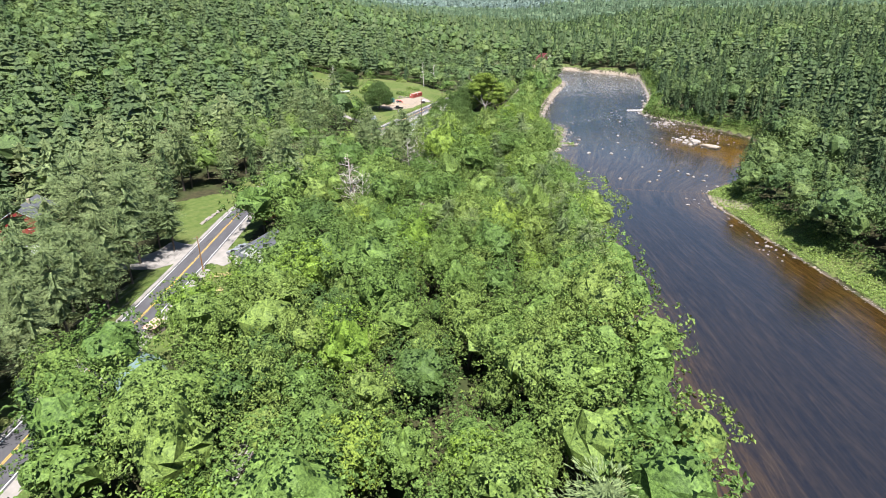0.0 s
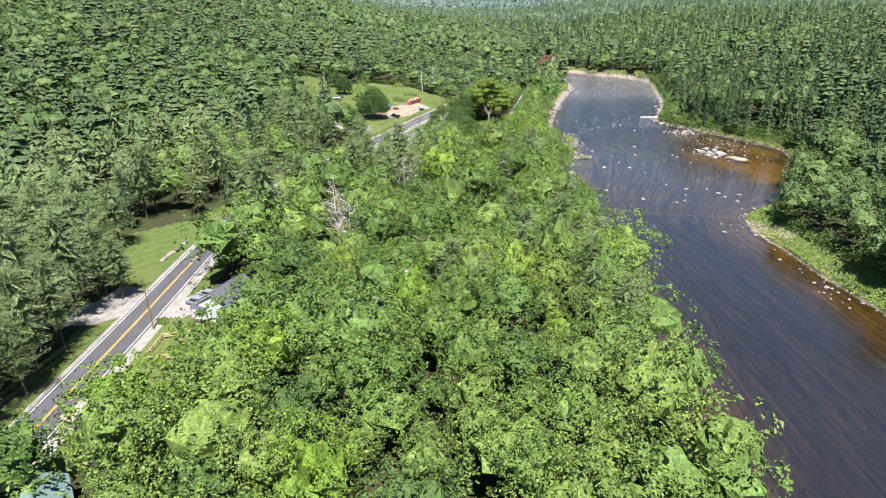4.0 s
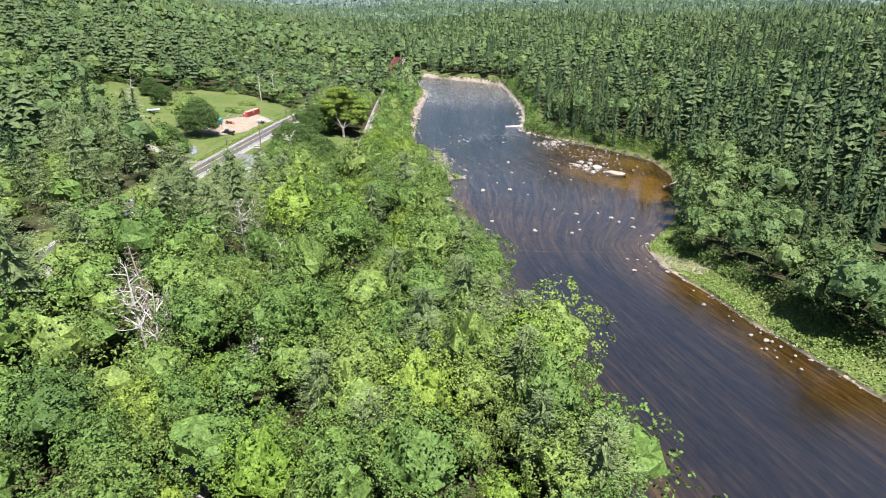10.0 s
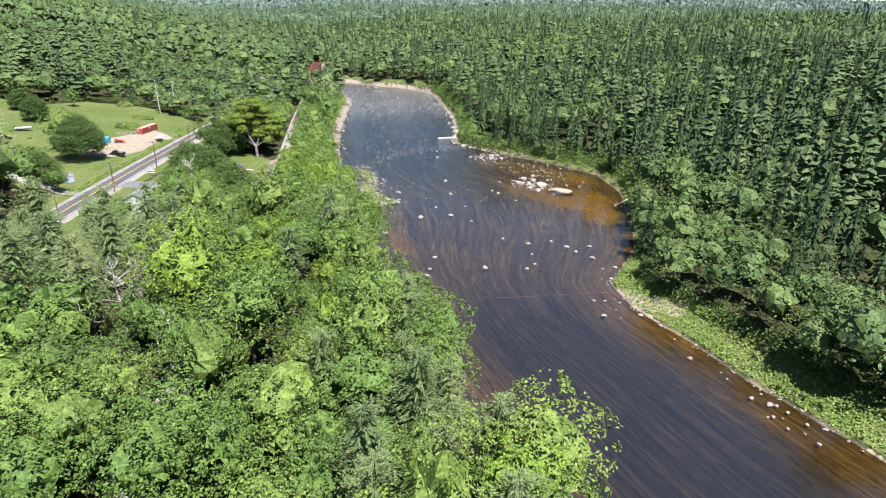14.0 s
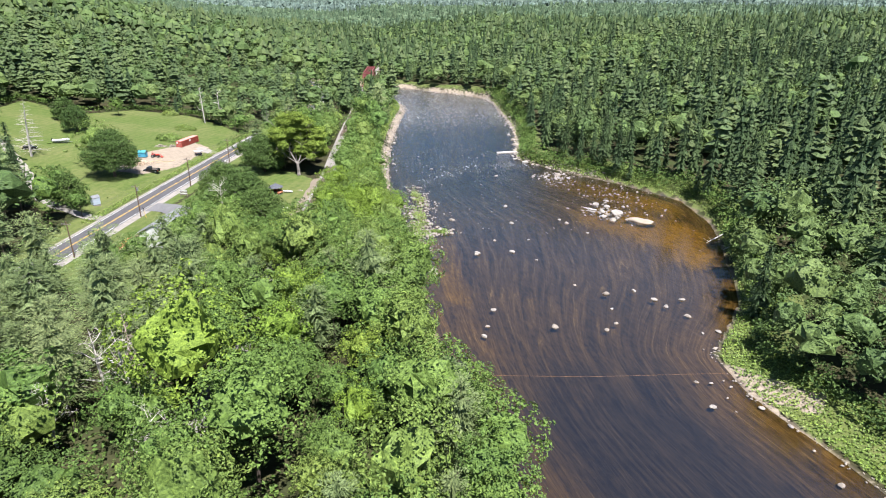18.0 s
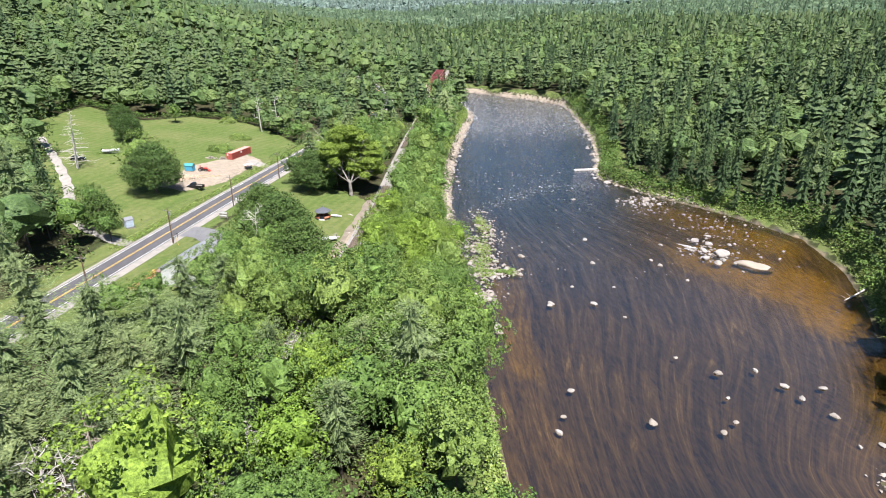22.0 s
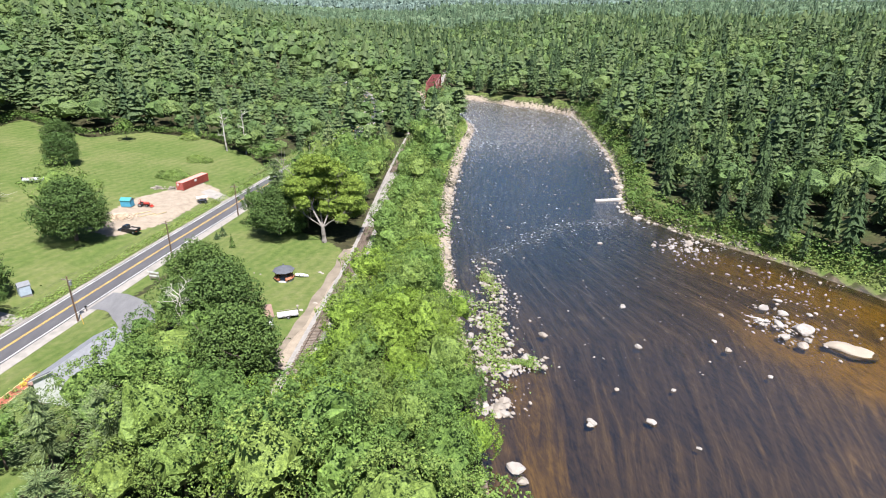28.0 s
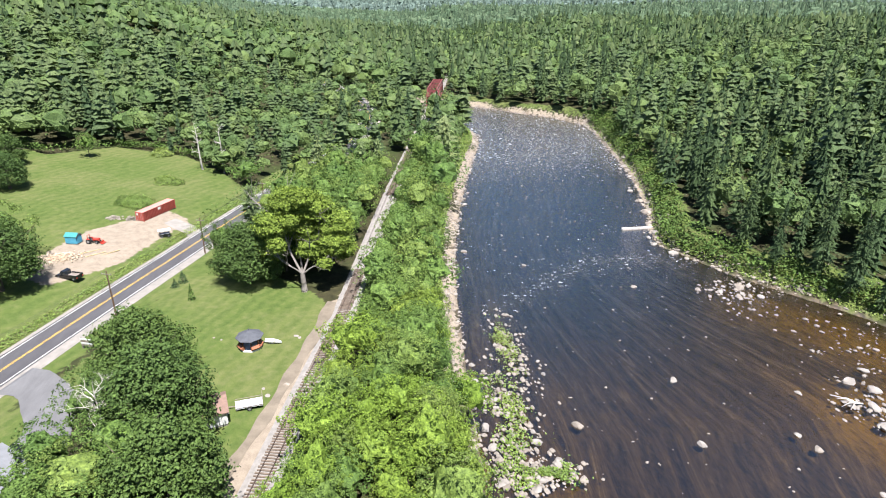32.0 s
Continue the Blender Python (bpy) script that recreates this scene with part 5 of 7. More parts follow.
M_PINKROOF = plain("faded_pink_roof", (0.55, 0.36, 0.3), 0.8, var=0.12, scale=1.0)
M_WOOD = plain("new_lumber", (0.52, 0.4, 0.2), 0.8, var=0.25, scale=2.0, bump=0.2)
M_OLDWOOD = plain("weathered_wood", (0.25, 0.21, 0.18), 0.85, var=0.35, scale=2.0, bump=0.3)
M_POLE = plain("pole_wood", (0.14, 0.085, 0.055), 0.85, var=0.35, scale=1.0, bump=0.3)
M_POLENEW = plain("new_pole_wood", (0.3, 0.16, 0.07), 0.85, var=0.25, scale=1.0, bump=0.3)
M_STEELRED = plain("rusted_red_steel", (0.2, 0.05, 0.05), 0.75, 0.0, var=0.35, scale=0.7, bump=0.2)
M_CONTAINER = plain("container_red_paint", (0.46, 0.1, 0.075), 0.55, 0.0, var=0.18, scale=0.8)
M_CONT_ROOF = plain("container_faded_roof", (0.58, 0.26, 0.22), 0.6, 0.0, var=0.2, scale=0.8)
M_RAIL = plain("rail_steel", (0.17, 0.12, 0.1), 0.45, 0.7, var=0.3, scale=2.0)
M_TIE = plain("railway_tie_wood", (0.17, 0.13, 0.1), 0.9, var=0.45, scale=1.5, bump=0.5)
M_GLASS = plain("dark_window_glass", (0.025, 0.03, 0.035), 0.08, 0.0, var=0.1, scale=1.0, bump=0, spec=0.6)
M_SILVER = plain("silver_car_paint", (0.5, 0.52, 0.54), 0.25, 0.6, var=0.05, scale=1.0, bump=0)
M_BLACKPAINT = plain("black_car_paint", (0.02, 0.02, 0.022), 0.2, 0.2, var=0.1, scale=1.0, bump=0, spec=0.6)
M_NAVYPAINT = plain("dark_blue_car_paint", (0.02, 0.03, 0.06), 0.2, 0.3, var=0.1, scale=1.0, bump=0, spec=0.6)
M_REDPAINT = plain("red_machine_paint", (0.5, 0.05, 0.03), 0.4, 0.0, var=0.15, scale=2.0)
M_BLUEPAINT = plain("blue_painted_boards", (0.08, 0.35, 0.5), 0.6, 0.0, var=0.15, scale=2.0)
M_TEALROOF = plain("teal_roofing", (0.05, 0.26, 0.27), 0.6, 0.0, var=0.15, scale=2.0)
M_TYRE = plain("tyre_rubber", (0.02, 0.02, 0.02), 0.9, var=0.3, scale=5.0)
M_METAL = plain("galvanised_metal", (0.45, 0.46, 0.47), 0.45, 0.7, var=0.15, scale=4.0)
M_GAZWOOD = plain("stained_cedar", (0.33, 0.12, 0.06), 0.7, var=0.25, scale=3.0)
M_SPLIT = plain("split_firewood", (0.6, 0.46, 0.33), 0.9, var=0.35, scale=1.5, bump=0.4)
M_FLOWER = plain("yellow_flowers", (0.6, 0.45, 0.06), 0.8, var=0.4, scale=6.0)
M_BRICKEDGE = plain("red_mulch", (0.3, 0.1, 0.06), 0.9, var=0.3, scale=4.0, bump=0.4)
M_CABLE = plain("wire", (0.03, 0.03, 0.03), 0.6, 0.2, var=0.1, bump=0)
M_TARP = plain("white_plastic", (0.72, 0.73, 0.75), 0.45, var=0.1, scale=2.0)


def turned(x, y, way, z=None, lift=0.0):
    """A pose on the ground whose +y points along way."""
    return Matrix.Translation((x, y, (ground_z(x, y) if z is None else z) + lift)) @ Matrix.Rotation(math.atan2(-way[0], way[1]), 4, "Z")


ROADWAY = (11.4, 28.3)

# ---- drives and hard ground ----
def drape(name, line, half, mat, label, cat, lift=0.05):
    pts = spline(line, 2.0)
    bm = bmesh.new()
    prev = None
    for i, (x, y) in enumerate(pts):
        a, b = pts[max(i - 1, 0)], pts[min(i + 1, len(pts) - 1)]
        ll = math.hypot(b[0] - a[0], b[1] - a[1])
        nx, ny = (b[1] - a[1]) / ll, -(b[0] - a[0]) / ll
        w = half[0] + (half[1] - half[0]) * i / (len(pts) - 1) + 0.25 * math.sin(i * 1.3)
        row = [bm.verts.new((x + nx * o, y + ny * o, ground_z(x + nx * o, y + ny * o) + lift)) for o in (-w, -w * 0.5, 0, w * 0.5, w)]
        if prev:
            for k in range(4):
                bm.faces.new((prev[k], prev[k + 1], row[k + 1], row[k]))
        prev = row
    return tagged(part(name, bm, mat), label, cat, kind="structure")


drape("driveway", [(-22, 311), (-18, 310), (-13.5, 305), (-10, 298), (-9, 290)], (3.4, 3.4), M_DRIVE, "grey worn asphalt driveway curving from the road", "driveway", 0.09)
drape("driveway", [(-33, 304), (-42, 308), (-51, 318), (-58, 333), (-64, 348), (-75, 370), (-93, 402)], (1.7, 1.3), M_GRAVEL, "pale gravel loop drive through the field", "driveway", 0.16)
drape("driveway", [(-68, 146), (-70, 140), (-74, 134), (-86, 130)], (6.0, 3.0), M_GRAVEL, "pale gravel pull-in under the pines", "driveway", 0.06)
drape("driveway", [(-58, 134), (-55, 138), (-51, 141)], (4.2, 4.2), M_GRAVEL, "pale gravel parking strip beside the house", "driveway", 0.08)
drape("driveway", [(-12, 380), (-7, 377), (-4, 372)], (2.4, 2.2), M_GRAVEL, "gravel entrance beside the container", "driveway", 0.07)
drape("path", [(15.5, 281), (20, 292), (24, 305), (28, 318), (31, 330)], (0.8, 1.2), M_DIRT, "bare sandy track beside the railway", "path", 0.06)

# ---- railway ----
tagged(part("rail_bed", ribbon(RAIL, (-2.6, -1.6, 1.6, 2.6), lambda a, o: 5.05 if abs(o) < 2 else 4.85), M_BALLAST), "grey crushed-stone bed of the railway", "rail bed", kind="structure")
track = thing("railway_track", pose(0, 0, 0), "rusty rails on weathered wooden ties, partly overgrown", "railway track")
for off in (-0.72, 0.72):
    part("rail", ribbon(RAIL, (off - 0.045, off - 0.04, off + 0.04, off + 0.045), lambda a, o, c=off: 5.36 if abs(o - c) < 0.042 else 5.2), M_RAIL, track)
rail_pts = spline(RAIL, 0.6)
tie_me = bpy.data.meshes.new("tie")
tie_bm = boxes((-1.3, 1.3, -0.12, 0.12, -0.1, 0.13), bevel=0.015)
tie_bm.to_mesh(tie_me)
tie_bm.free()
tie_me.materials.append(M_TIE)
tie_rng = random.Random(4)
for i, (x, y) in enumerate(rail_pts[:-1]):
    if 276 < y < 345 or 168 < y < 190 or 400 < y < 470:
        nx, ny = rail_pts[i + 1]
        t = new("tie", tie_me)
        t.matrix_world = turned(x, y, (nx - x, ny - y), 5.08) @ pose(tie_rng.uniform(-0.08, 0.08), 0, 0, 0, 0, tie_rng.uniform(-2, 2))
        t.parent = track

# the truss bridge over the bend
bridge = thing("truss_bridge", turned(92, 573, (23, 90), 5.1), "dark red riveted steel through-truss railway bridge", "railway bridge")
L, H, W, N = 66.0, 9.0, 2.9, 8
step = L / N
part("deck", boxes((-2.4, 2.4, 0, L, -0.6, -0.1)), M_OLDWOOD, bridge)
for sx in (-W, W):
    part("bottom_chord", boxes((sx - 0.28, sx + 0.28, 0, L, -0.5, 0.25)), M_STEELRED, bridge)
    part("top_chord", boxes((sx - 0.28, sx + 0.28, step, L - step, H - 0.4, H + 0.3)), M_STEELRED, bridge)
    for k in range(1, N):
        part("vertical", boxes((sx - 0.16, sx + 0.16, k * step - 0.2, k * step + 0.2, 0, H)), M_STEELRED, bridge)
    for k in range(N):
        a, b = ((k * step, 0.0), ((k + 1) * step, H)) if k < N / 2 else ((k * step, H), ((k + 1) * step, 0.0))
        r = 0.3 if k in (0, N - 1) else 0.15
        part("diagonal", tube(bmesh.new(), [(sx, a[0], a[1]), (sx, b[0], b[1])], [r, r], 4), M_STEELRED, bridge)
for k in range(1, N):
    part("cross_strut", boxes((-W, W, k * step - 0.15, k * step + 0.15, H - 0.5, H + 0.15)), M_STEELRED, bridge)
for y0 in (step, L - step):
    part("portal", boxes((-W, W, y0 - 0.2, y0 + 0.2, H - 1.8, H + 0.2)), M_STEELRED, bridge)
for y0 in (-1.5, L + 1.5):
    part("abutment", boxes((-3.6, 3.6, y0 - 1.6, y0 + 1.6, -7, -0.6)), M_STONE, bridge)

# ---- utility poles and wires ----
POLES = [(-69, 58, 9.6, False), (-58.2, 128.3, 9.6, True), (-56, 172, 9.6, True), (-52, 210, 9.6, True), (-42, 246, 9.6, False), (-33, 275, 9.6, False), (-22.3, 302.8, 9.8, False), (-11.0, 330.6, 9.9, False), (0.6, 359.3, 9.4, False), (12.2, 388, 9.5, False)]
tops = []
for i, (x, y, h, fresh) in enumerate(POLES):
    way = (POLES[min(i + 1, len(POLES) - 1)][0] - POLES[max(i - 1, 0)][0], POLES[min(i + 1, len(POLES) - 1)][1] - POLES[max(i - 1, 0)][1])
    m = turned(x, y, way)
    p = thing("utility_pole", m, "reddish new wooden utility pole with a crossarm" if fresh else "dark wooden utility pole beside the road", "utility pole", "poles along the road")
    part("shaft", tube(bmesh.new(), [(0, 0, -0.5), (0, 0, h * 0.5), (0, 0, h)], [0.17, 0.145, 0.11], 8), M_POLENEW if fresh else M_POLE, p)
    part("crossarm", boxes((-1.15, 1.15, -0.16, -0.06, h - 0.75, h - 0.62)), M_OLDWOOD, p)
    for ox in (-1.0, -0.45, 1.0):
        part("insulator", tube(bmesh.new(), [(ox, -0.11, h - 0.62), (ox, -0.11, h - 0.52), (ox, -0.11, h - 0.42)], [0.05, 0.07, 0.03], 6), M_METAL, p)
    if i in (6, 2):
        part("transformer", tube(bmesh.new(), [(0.35, 0.1, h - 1.9), (0.35, 0.1, h - 1.85), (0.35, 0.1, h - 1.05), (0.35, 0.1, h - 1.0)], [0.2, 0.26, 0.26, 0.18], 10), M_METAL, p)
    if i == 6:
        part("guy_wire", tube(bmesh.new(), [(0, 0, h - 1.5), (2.2, -1.0, 0.1)], [0.02, 0.02], 4), M_CABLE, p)
        part("guy_guard", tube(bmesh.new(), [(1.72, -0.78, 2.0), (2.2, -1.0, 0.1)], [0.05, 0.05], 5), M_LINE_Y, p)
    tops.append([m @ Vector((ox, -0.11, h - 0.42)) for ox in (-1.0, -0.45, 1.0)] + [m @ Vector((0.18, 0, h - 3.0))])
for a, b in zip(tops[:-1], tops[1:]):
    for k in range(4):
        pts = [a[k].lerp(b[k], t / 8) - Vector((0, 0, 2.2 * (t / 8) * (1 - t / 8))) for t in range(9)]
        tagged(part("overhead_wire", tube(bmesh.new(), pts, [0.03 if k == 3 else 0.016] * 9, 4), M_CABLE), "thin black overhead wire between utility poles", "overhead wire", "wires along the road")
tagged(part("river_cable", tube(bmesh.new(), [(40, 206.2, 3.2), (66, 199.6, 2.4), (94, 193, 2.6)], [0.014] * 3, 4), M_POLENEW), "thin rusty cable strung low across the river", "cable")


# ---- buildings ----
def window(parent, x, y, z, w, h, side, trim=M_WHITE):
    """A window on a wall; side: +1 or -1 on x walls, +2 or -2 on y walls."""
    d = 1 if side > 0 else -1
    bm_f, bm_p, bm_s = bmesh.new(), bmesh.new(), bmesh.new()

    def put(bm, u0, u1, z0, z1, d0, d1):
        if abs(side) == 1:
            box(bm, x + min(d0, d1) * d, x + max(d0, d1) * d, y + u0, y + u1, z0, z1)
        else:
            box(bm, x + u0, x + u1, y + min(d0, d1) * d, y + max(d0, d1) * d, z0, z1)
    for u0, u1, z0, z1 in ((-w / 2 - 0.1, -w / 2, z - 0.1, z + h + 0.1), (w / 2, w / 2 + 0.1, z - 0.1, z + h + 0.1), (-w / 2, w / 2, z + h, z + h + 0.1), (-w / 2, w / 2, z - 0.1, z), (-w / 2, w / 2, z + h / 2 - 0.03, z + h / 2 + 0.03), (-0.025, 0.025, z, z + h)):
        put(bm_f, u0, u1, z0, z1, -0.02, 0.06)
    put(bm_p, -w / 2, w / 2, z, z + h, -0.02, 0.02)
    put(bm_s, -w / 2 - 0.15, w / 2 + 0.15, z - 0.16, z - 0.1, -0.02, 0.12)
    f = part("window", bm_f, trim, parent)
    part("pane", bm_p, M_GLASS, f)
    part("sill", bm_s, trim, f)


def gable_house(name, m, w, ln, eave, ridge, wall, roof, label, over=0.4, windows=(), door=None, chimney=False, trim=M_WHITE, boards=0.22):
    """A house with its ridge along y: walls, two roof slopes, trim, windows and door."""
    h = thing(name, m, label, "house")
    part("foundation", boxes((-w / 2 - 0.03, w / 2 + 0.03, -ln / 2 - 0.03, ln / 2 + 0.03, -0.8, 0.25)), M_STONE, h)
    for sx in (-1, 1):
        part("side_wall", boxes((sx * w / 2 - 0.1, sx * w / 2 + 0.1, -ln / 2, ln / 2, 0.25, eave)), wall, h)
    for sy in (-1, 1):
        g = part("gable_wall", prism(bmesh.new(), [(-w / 2 + 0.1, 0.25), (w / 2 - 0.1, 0.25), (w / 2 - 0.1, eave), (0, ridge), (-w / 2 + 0.1, eave)], -0.1, 0.1), wall, h)
        g.matrix_basis = Matrix.Translation((0, sy * ln / 2, 0)) @ Matrix.Rotation(radians(90), 4, "Z")
        for sx in (-1, 1):
            part("rake_board", prism(bmesh.new(), [(sx * (w / 2 + over), eave - over * (ridge - eave) / (w / 2) - 0.12), (0, ridge - 0.12), (0, ridge + 0.1), (sx * (w / 2 + over), eave - over * (ridge - eave) / (w / 2) + 0.1)], -0.05, 0.05), trim, h).matrix_basis = Matrix.Translation((0, sy * (ln / 2 + over - 0.05), 0)) @ Matrix.Rotation(radians(90), 4, "Z") @ Matrix.Diagonal((1, -1, 1, 1))
    slope = (ridge - eave) / (w / 2)
    for sx in (-1, 1):
        xe = w / 2 + over
        bm = prism(bmesh.new(), [(0, ridge + 0.02), (sx * xe, ridge - slope * xe + 0.02), (sx * xe, ridge - slope * xe + 0.16), (0, ridge + 0.16)], -ln / 2 - over, ln / 2 + over)
        r = part("roof_slope", bm, roof, h)
        r.matrix_basis = Matrix.Rotation(radians(90), 4, "Z") @ Matrix.Diagonal((1, -1, 1, 1))
    for x, y, z, ww, hh, side in windows:
        window(h, x, y, z, ww, hh, side, trim)
    if door:
        x, y, side = door
        d = part("door", boxes((x - 0.47, x + 0.47, y - 0.06, y + 0.06, 0.25, 2.3) if abs(side) == 2 else (x - 0.06, x + 0.06, y - 0.47, y + 0.47, 0.25, 2.3)), M_WOOD, h)
        part("door_knob", tube(bmesh.new(), [(x + 0.3, y - 0.1 * (1 if side < 0 else -1), 1.2), (x + 0.3, y - 0.16 * (1 if side < 0 else -1), 1.2)], [0.04, 0.04], 6), M_METAL, d)
    if chimney:
        part("chimney", boxes((0.4, 1.1, -0.4, 0.4, ridge - 0.7, ridge + 0.9), bevel=0.03), M_TAN, h)
    return h


# white house with a grey roof beside the driveway
gable_house("house", turned(-11.6, 279.5, ROADWAY), 8.4, 12.5, 4.3, 6.6, M_WHITE, M_GREYROOF, "white clapboard house with a light grey shingle roof", windows=((-1.6, -6.25, 2.7, 1.0, 1.2, -2), (1.2, -6.25, 2.7, 1.0, 1.2, -2), (1.8, -6.25, 0.7, 1.0, 1.2, -2), (-4.2, 2.0, 1.2, 1.0, 1.2, -1), (-4.2, -2.5, 1.2, 1.0, 1.2, -1)), door=(-4.2, 0, -1))
porch = thing("screened_porch", turned(-17.2, 277.4, ROADWAY), "small dark screened porch with a shed roof against the house", "porch")
part("roof", prism(bmesh.new(), [(-1.9, 2.9), (1.9, 2.9), (1.9, 3.0), (-1.9, 3.0)], -1.6, 1.6), M_BROWNROOF, porch)
part("floor", boxes((-1.5, 1.5, -1.8, 1.8, -0.2, 0.3)), M_OLDWOOD, porch)
for px in (-1.45, 1.45):
    for py in (-1.75, 0, 1.75):
        part("post", boxes((px - 0.07, px + 0.07, py - 0.07, py + 0.07, 0.3, 2.9)), M_OLDWOOD, porch)
part("screen", boxes((-1.47, -1.43, -1.7, 1.7, 0.3, 2.6), (-1.4, 1.4, -1.77, -1.73, 0.3, 2.6)), M_GLASS, porch)

# brown cabin and open trailer at the lawn's edge
cabin = gable_house("cabin", turned(12.2, 294.6, (1, 0.25)), 4.6, 6.0, 2.5, 3.6, M_WHITE, M_BROWNROOF, "small white cabin with a brown shingle roof under trees", windows=((0.6, 3.0, 1.0, 0.7, 0.9, 2), (2.3, 1.2, 1.0, 0.8, 0.9, 1)))
trailer = thing("utility_trailer", turned(18.2, 297.2, (1, 0.15)), "flat open utility trailer with a mesh ramp, parked on grass", "trailer")
part("bed", boxes((-1.0, 1.0, -2.0, 2.0, 0.55, 0.68)), M_TARP, trailer)
for sx in (-1.0, 1.0):
    part("side_rail", boxes((sx - 0.03, sx + 0.03, -2.0, 2.0, 0.68, 0.74), (sx - 0.03, sx + 0.03, -2.0, 2.0, 1.0, 1.05)), M_OLDWOOD, trailer)
    w = part("wheel", tube(bmesh.new(), [(sx * 1.08 - 0.1, 0, 0.36), (sx * 1.08 + 0.1, 0, 0.36)], [0.36, 0.36], 12), M_TYRE, trailer)
    part("rim", tube(bmesh.new(), [(sx * 1.08 - 0.12, 0, 0.36), (sx * 1.08 + 0.12, 0, 0.36)], [0.2, 0.2], 8), M_METAL, w)
part("ramp", boxes((-0.95, -0.9, 2.0, 2.06, 0.6, 1.9), (0.9, 0.95, 2.0, 2.06, 0.6, 1.9), (-0.9, 0.9, 2.0, 2.06, 1.84, 1.9), (-0.9, 0.9, 2.0, 2.06, 1.2, 1.25), (-0.02, 0.02, 2.0, 2.06, 0.6, 1.9)), M_OLDWOOD, trailer)
part("tongue", boxes((-0.05, 0.05, -3.2, -2.0, 0.5, 0.6)), M_OLDWOOD, trailer)
tagged(part("paving_slab", boxes((14.2, 17.4, 286.5, 290.5, 4.0, 4.62), bevel=0.03), M_DRIVE), "plain grey concrete slab in the grass", "slab")

# white house with a dark roof, porch and deck
gable_house("house", turned(-44.0, 133.4, (0.35, 1)), 7.6, 9.5, 4.6, 6.8, M_WHITE, M_SLATE, "white and tan house with a dark slate-coloured roof", windows=((-1.4, -4.75, 3.0, 1.0, 1.3, -2), (1.5, -4.75, 0.8, 1.3, 1.2, -2), (1.5, -4.75, 3.0, 1.0, 1.2, -2)))
pch = thing("porch", turned(-48.6, 131.6, (0.35, 1)), "house porch with a dark hipped roof and white rail", "porch")
part("roof", prism(bmesh.new(), [(-2.2, 3.0), (2.2, 3.0), (1.6, 3.6), (-1.6, 3.6)], -1.9, 1.9), M_SLATE, pch)
part("floor", boxes((-1.8, 1.8, -2.1, 2.1, 0.2, 0.75)), M_OLDWOOD, pch)
for px, py in ((-1.7, -2.0), (1.7, -2.0), (-1.7, 2.0), (1.7, 2.0)):
    part("post", boxes((px - 0.08, px + 0.08, py - 0.08, py + 0.08, 0.75, 3.0)), M_WHITE, pch)
part("handrail", boxes((-1.75, -1.7, -2, 2, 1.55, 1.63), (-1.75, 1.75, -2.05, -2.0, 1.55, 1.63), (-1.75, 1.75, -2.05, -2.0, 0.75, 1.3)), M_WHITE, pch)


def fence_run(a, b, label):
    n = max(1, round(math.dist(a, b) / 2.4))
    f = thing("rail_fence", pose(0, 0, 0), label, "fence", "fence of the yard")
    pts = [(a[0] + (b[0] - a[0]) * k / n, a[1] + (b[1] - a[1]) * k / n) for k in range(n + 1)]
    for x, y in pts:
        z = ground_z(x, y)
        part("post", boxes((x - 0.08, x + 0.08, y - 0.08, y + 0.08, z - 0.3, z + 1.3)), M_WOOD, f)
    for (x0, y0), (x1, y1) in zip(pts[:-1], pts[1:]):
        for hz in (0.45, 0.8, 1.15):
            part("rail", tube(bmesh.new(), [(x0, y0, ground_z(x0, y0) + hz), (x1, y1, ground_z(x1, y1) + hz)], [0.085, 0.085], 4), M_WOOD, f)


for a, b in (((-54.5, 117.6), (-46.7, 116.0)), ((-54.6, 118.2), (-54.6, 124.4)), ((-54.5, 124.6), (-46.6, 125.0)), ((-46.5, 125.2), (-46.3, 128.3))):
    fence_run(a, b, "new pale wooden three-rail yard fence")

shed = thing("roadside_shed", turned(-57.2, 100.2, (0.3, 1)), "small shed with a faded pink roof at the roadside", "shed")
part("wall", boxes((-1.1, 1.1, -1.5, 1.5, 0, 1.9)), M_OLDWOOD, shed)
part("roof", prism(bmesh.new(), [(-1.9, 1.9), (1.9, 2.2), (1.9, 2.3), (-1.9, 2.0)], -1.4, 1.4), M_PINKROOF, shed)

# olive house with a green roof and its shed
gable_house("house", turned(-48.6, 78.4, (-0.75, 1)), 7.0, 9.0, 4.4, 7.2, M_OLIVE, M_GREENROOF, "olive-brown wooden house with a green-grey roof", windows=((-1.5, -4.5, 0.8, 0.9, 1.2, -2), (1.5, -4.5, 0.8, 0.9, 1.2, -2), (-1.0, -4.5, 3.2, 0.9, 1.2, -2), (1.4, -4.5, 3.4, 0.9, 1.2, -2), (3.5, -1.5, 1.2, 0.9, 1.2, 1), (3.5, 2.0, 1.2, 0.9, 1.2, 1), (-3.5, 0, 1.2, 0.9, 1.2, -1)), door=(0.2, -4.5, -2))
gable_house("garden_shed", turned(-40.6, 80.4, (-0.75, 1)), 2.4, 3.2, 2.0, 2.9, M_WHITE, M_SLATE, "small white garden shed with a black roof", over=0.25, door=(0, -1.6, -2))
tagged(part("wooden_platform", boxes((-43.6, -41.2, 74.0, 76.8, 4.1, 4.75), bevel=0.02), M_WOOD), "low new wooden platform beside the house", "platform")

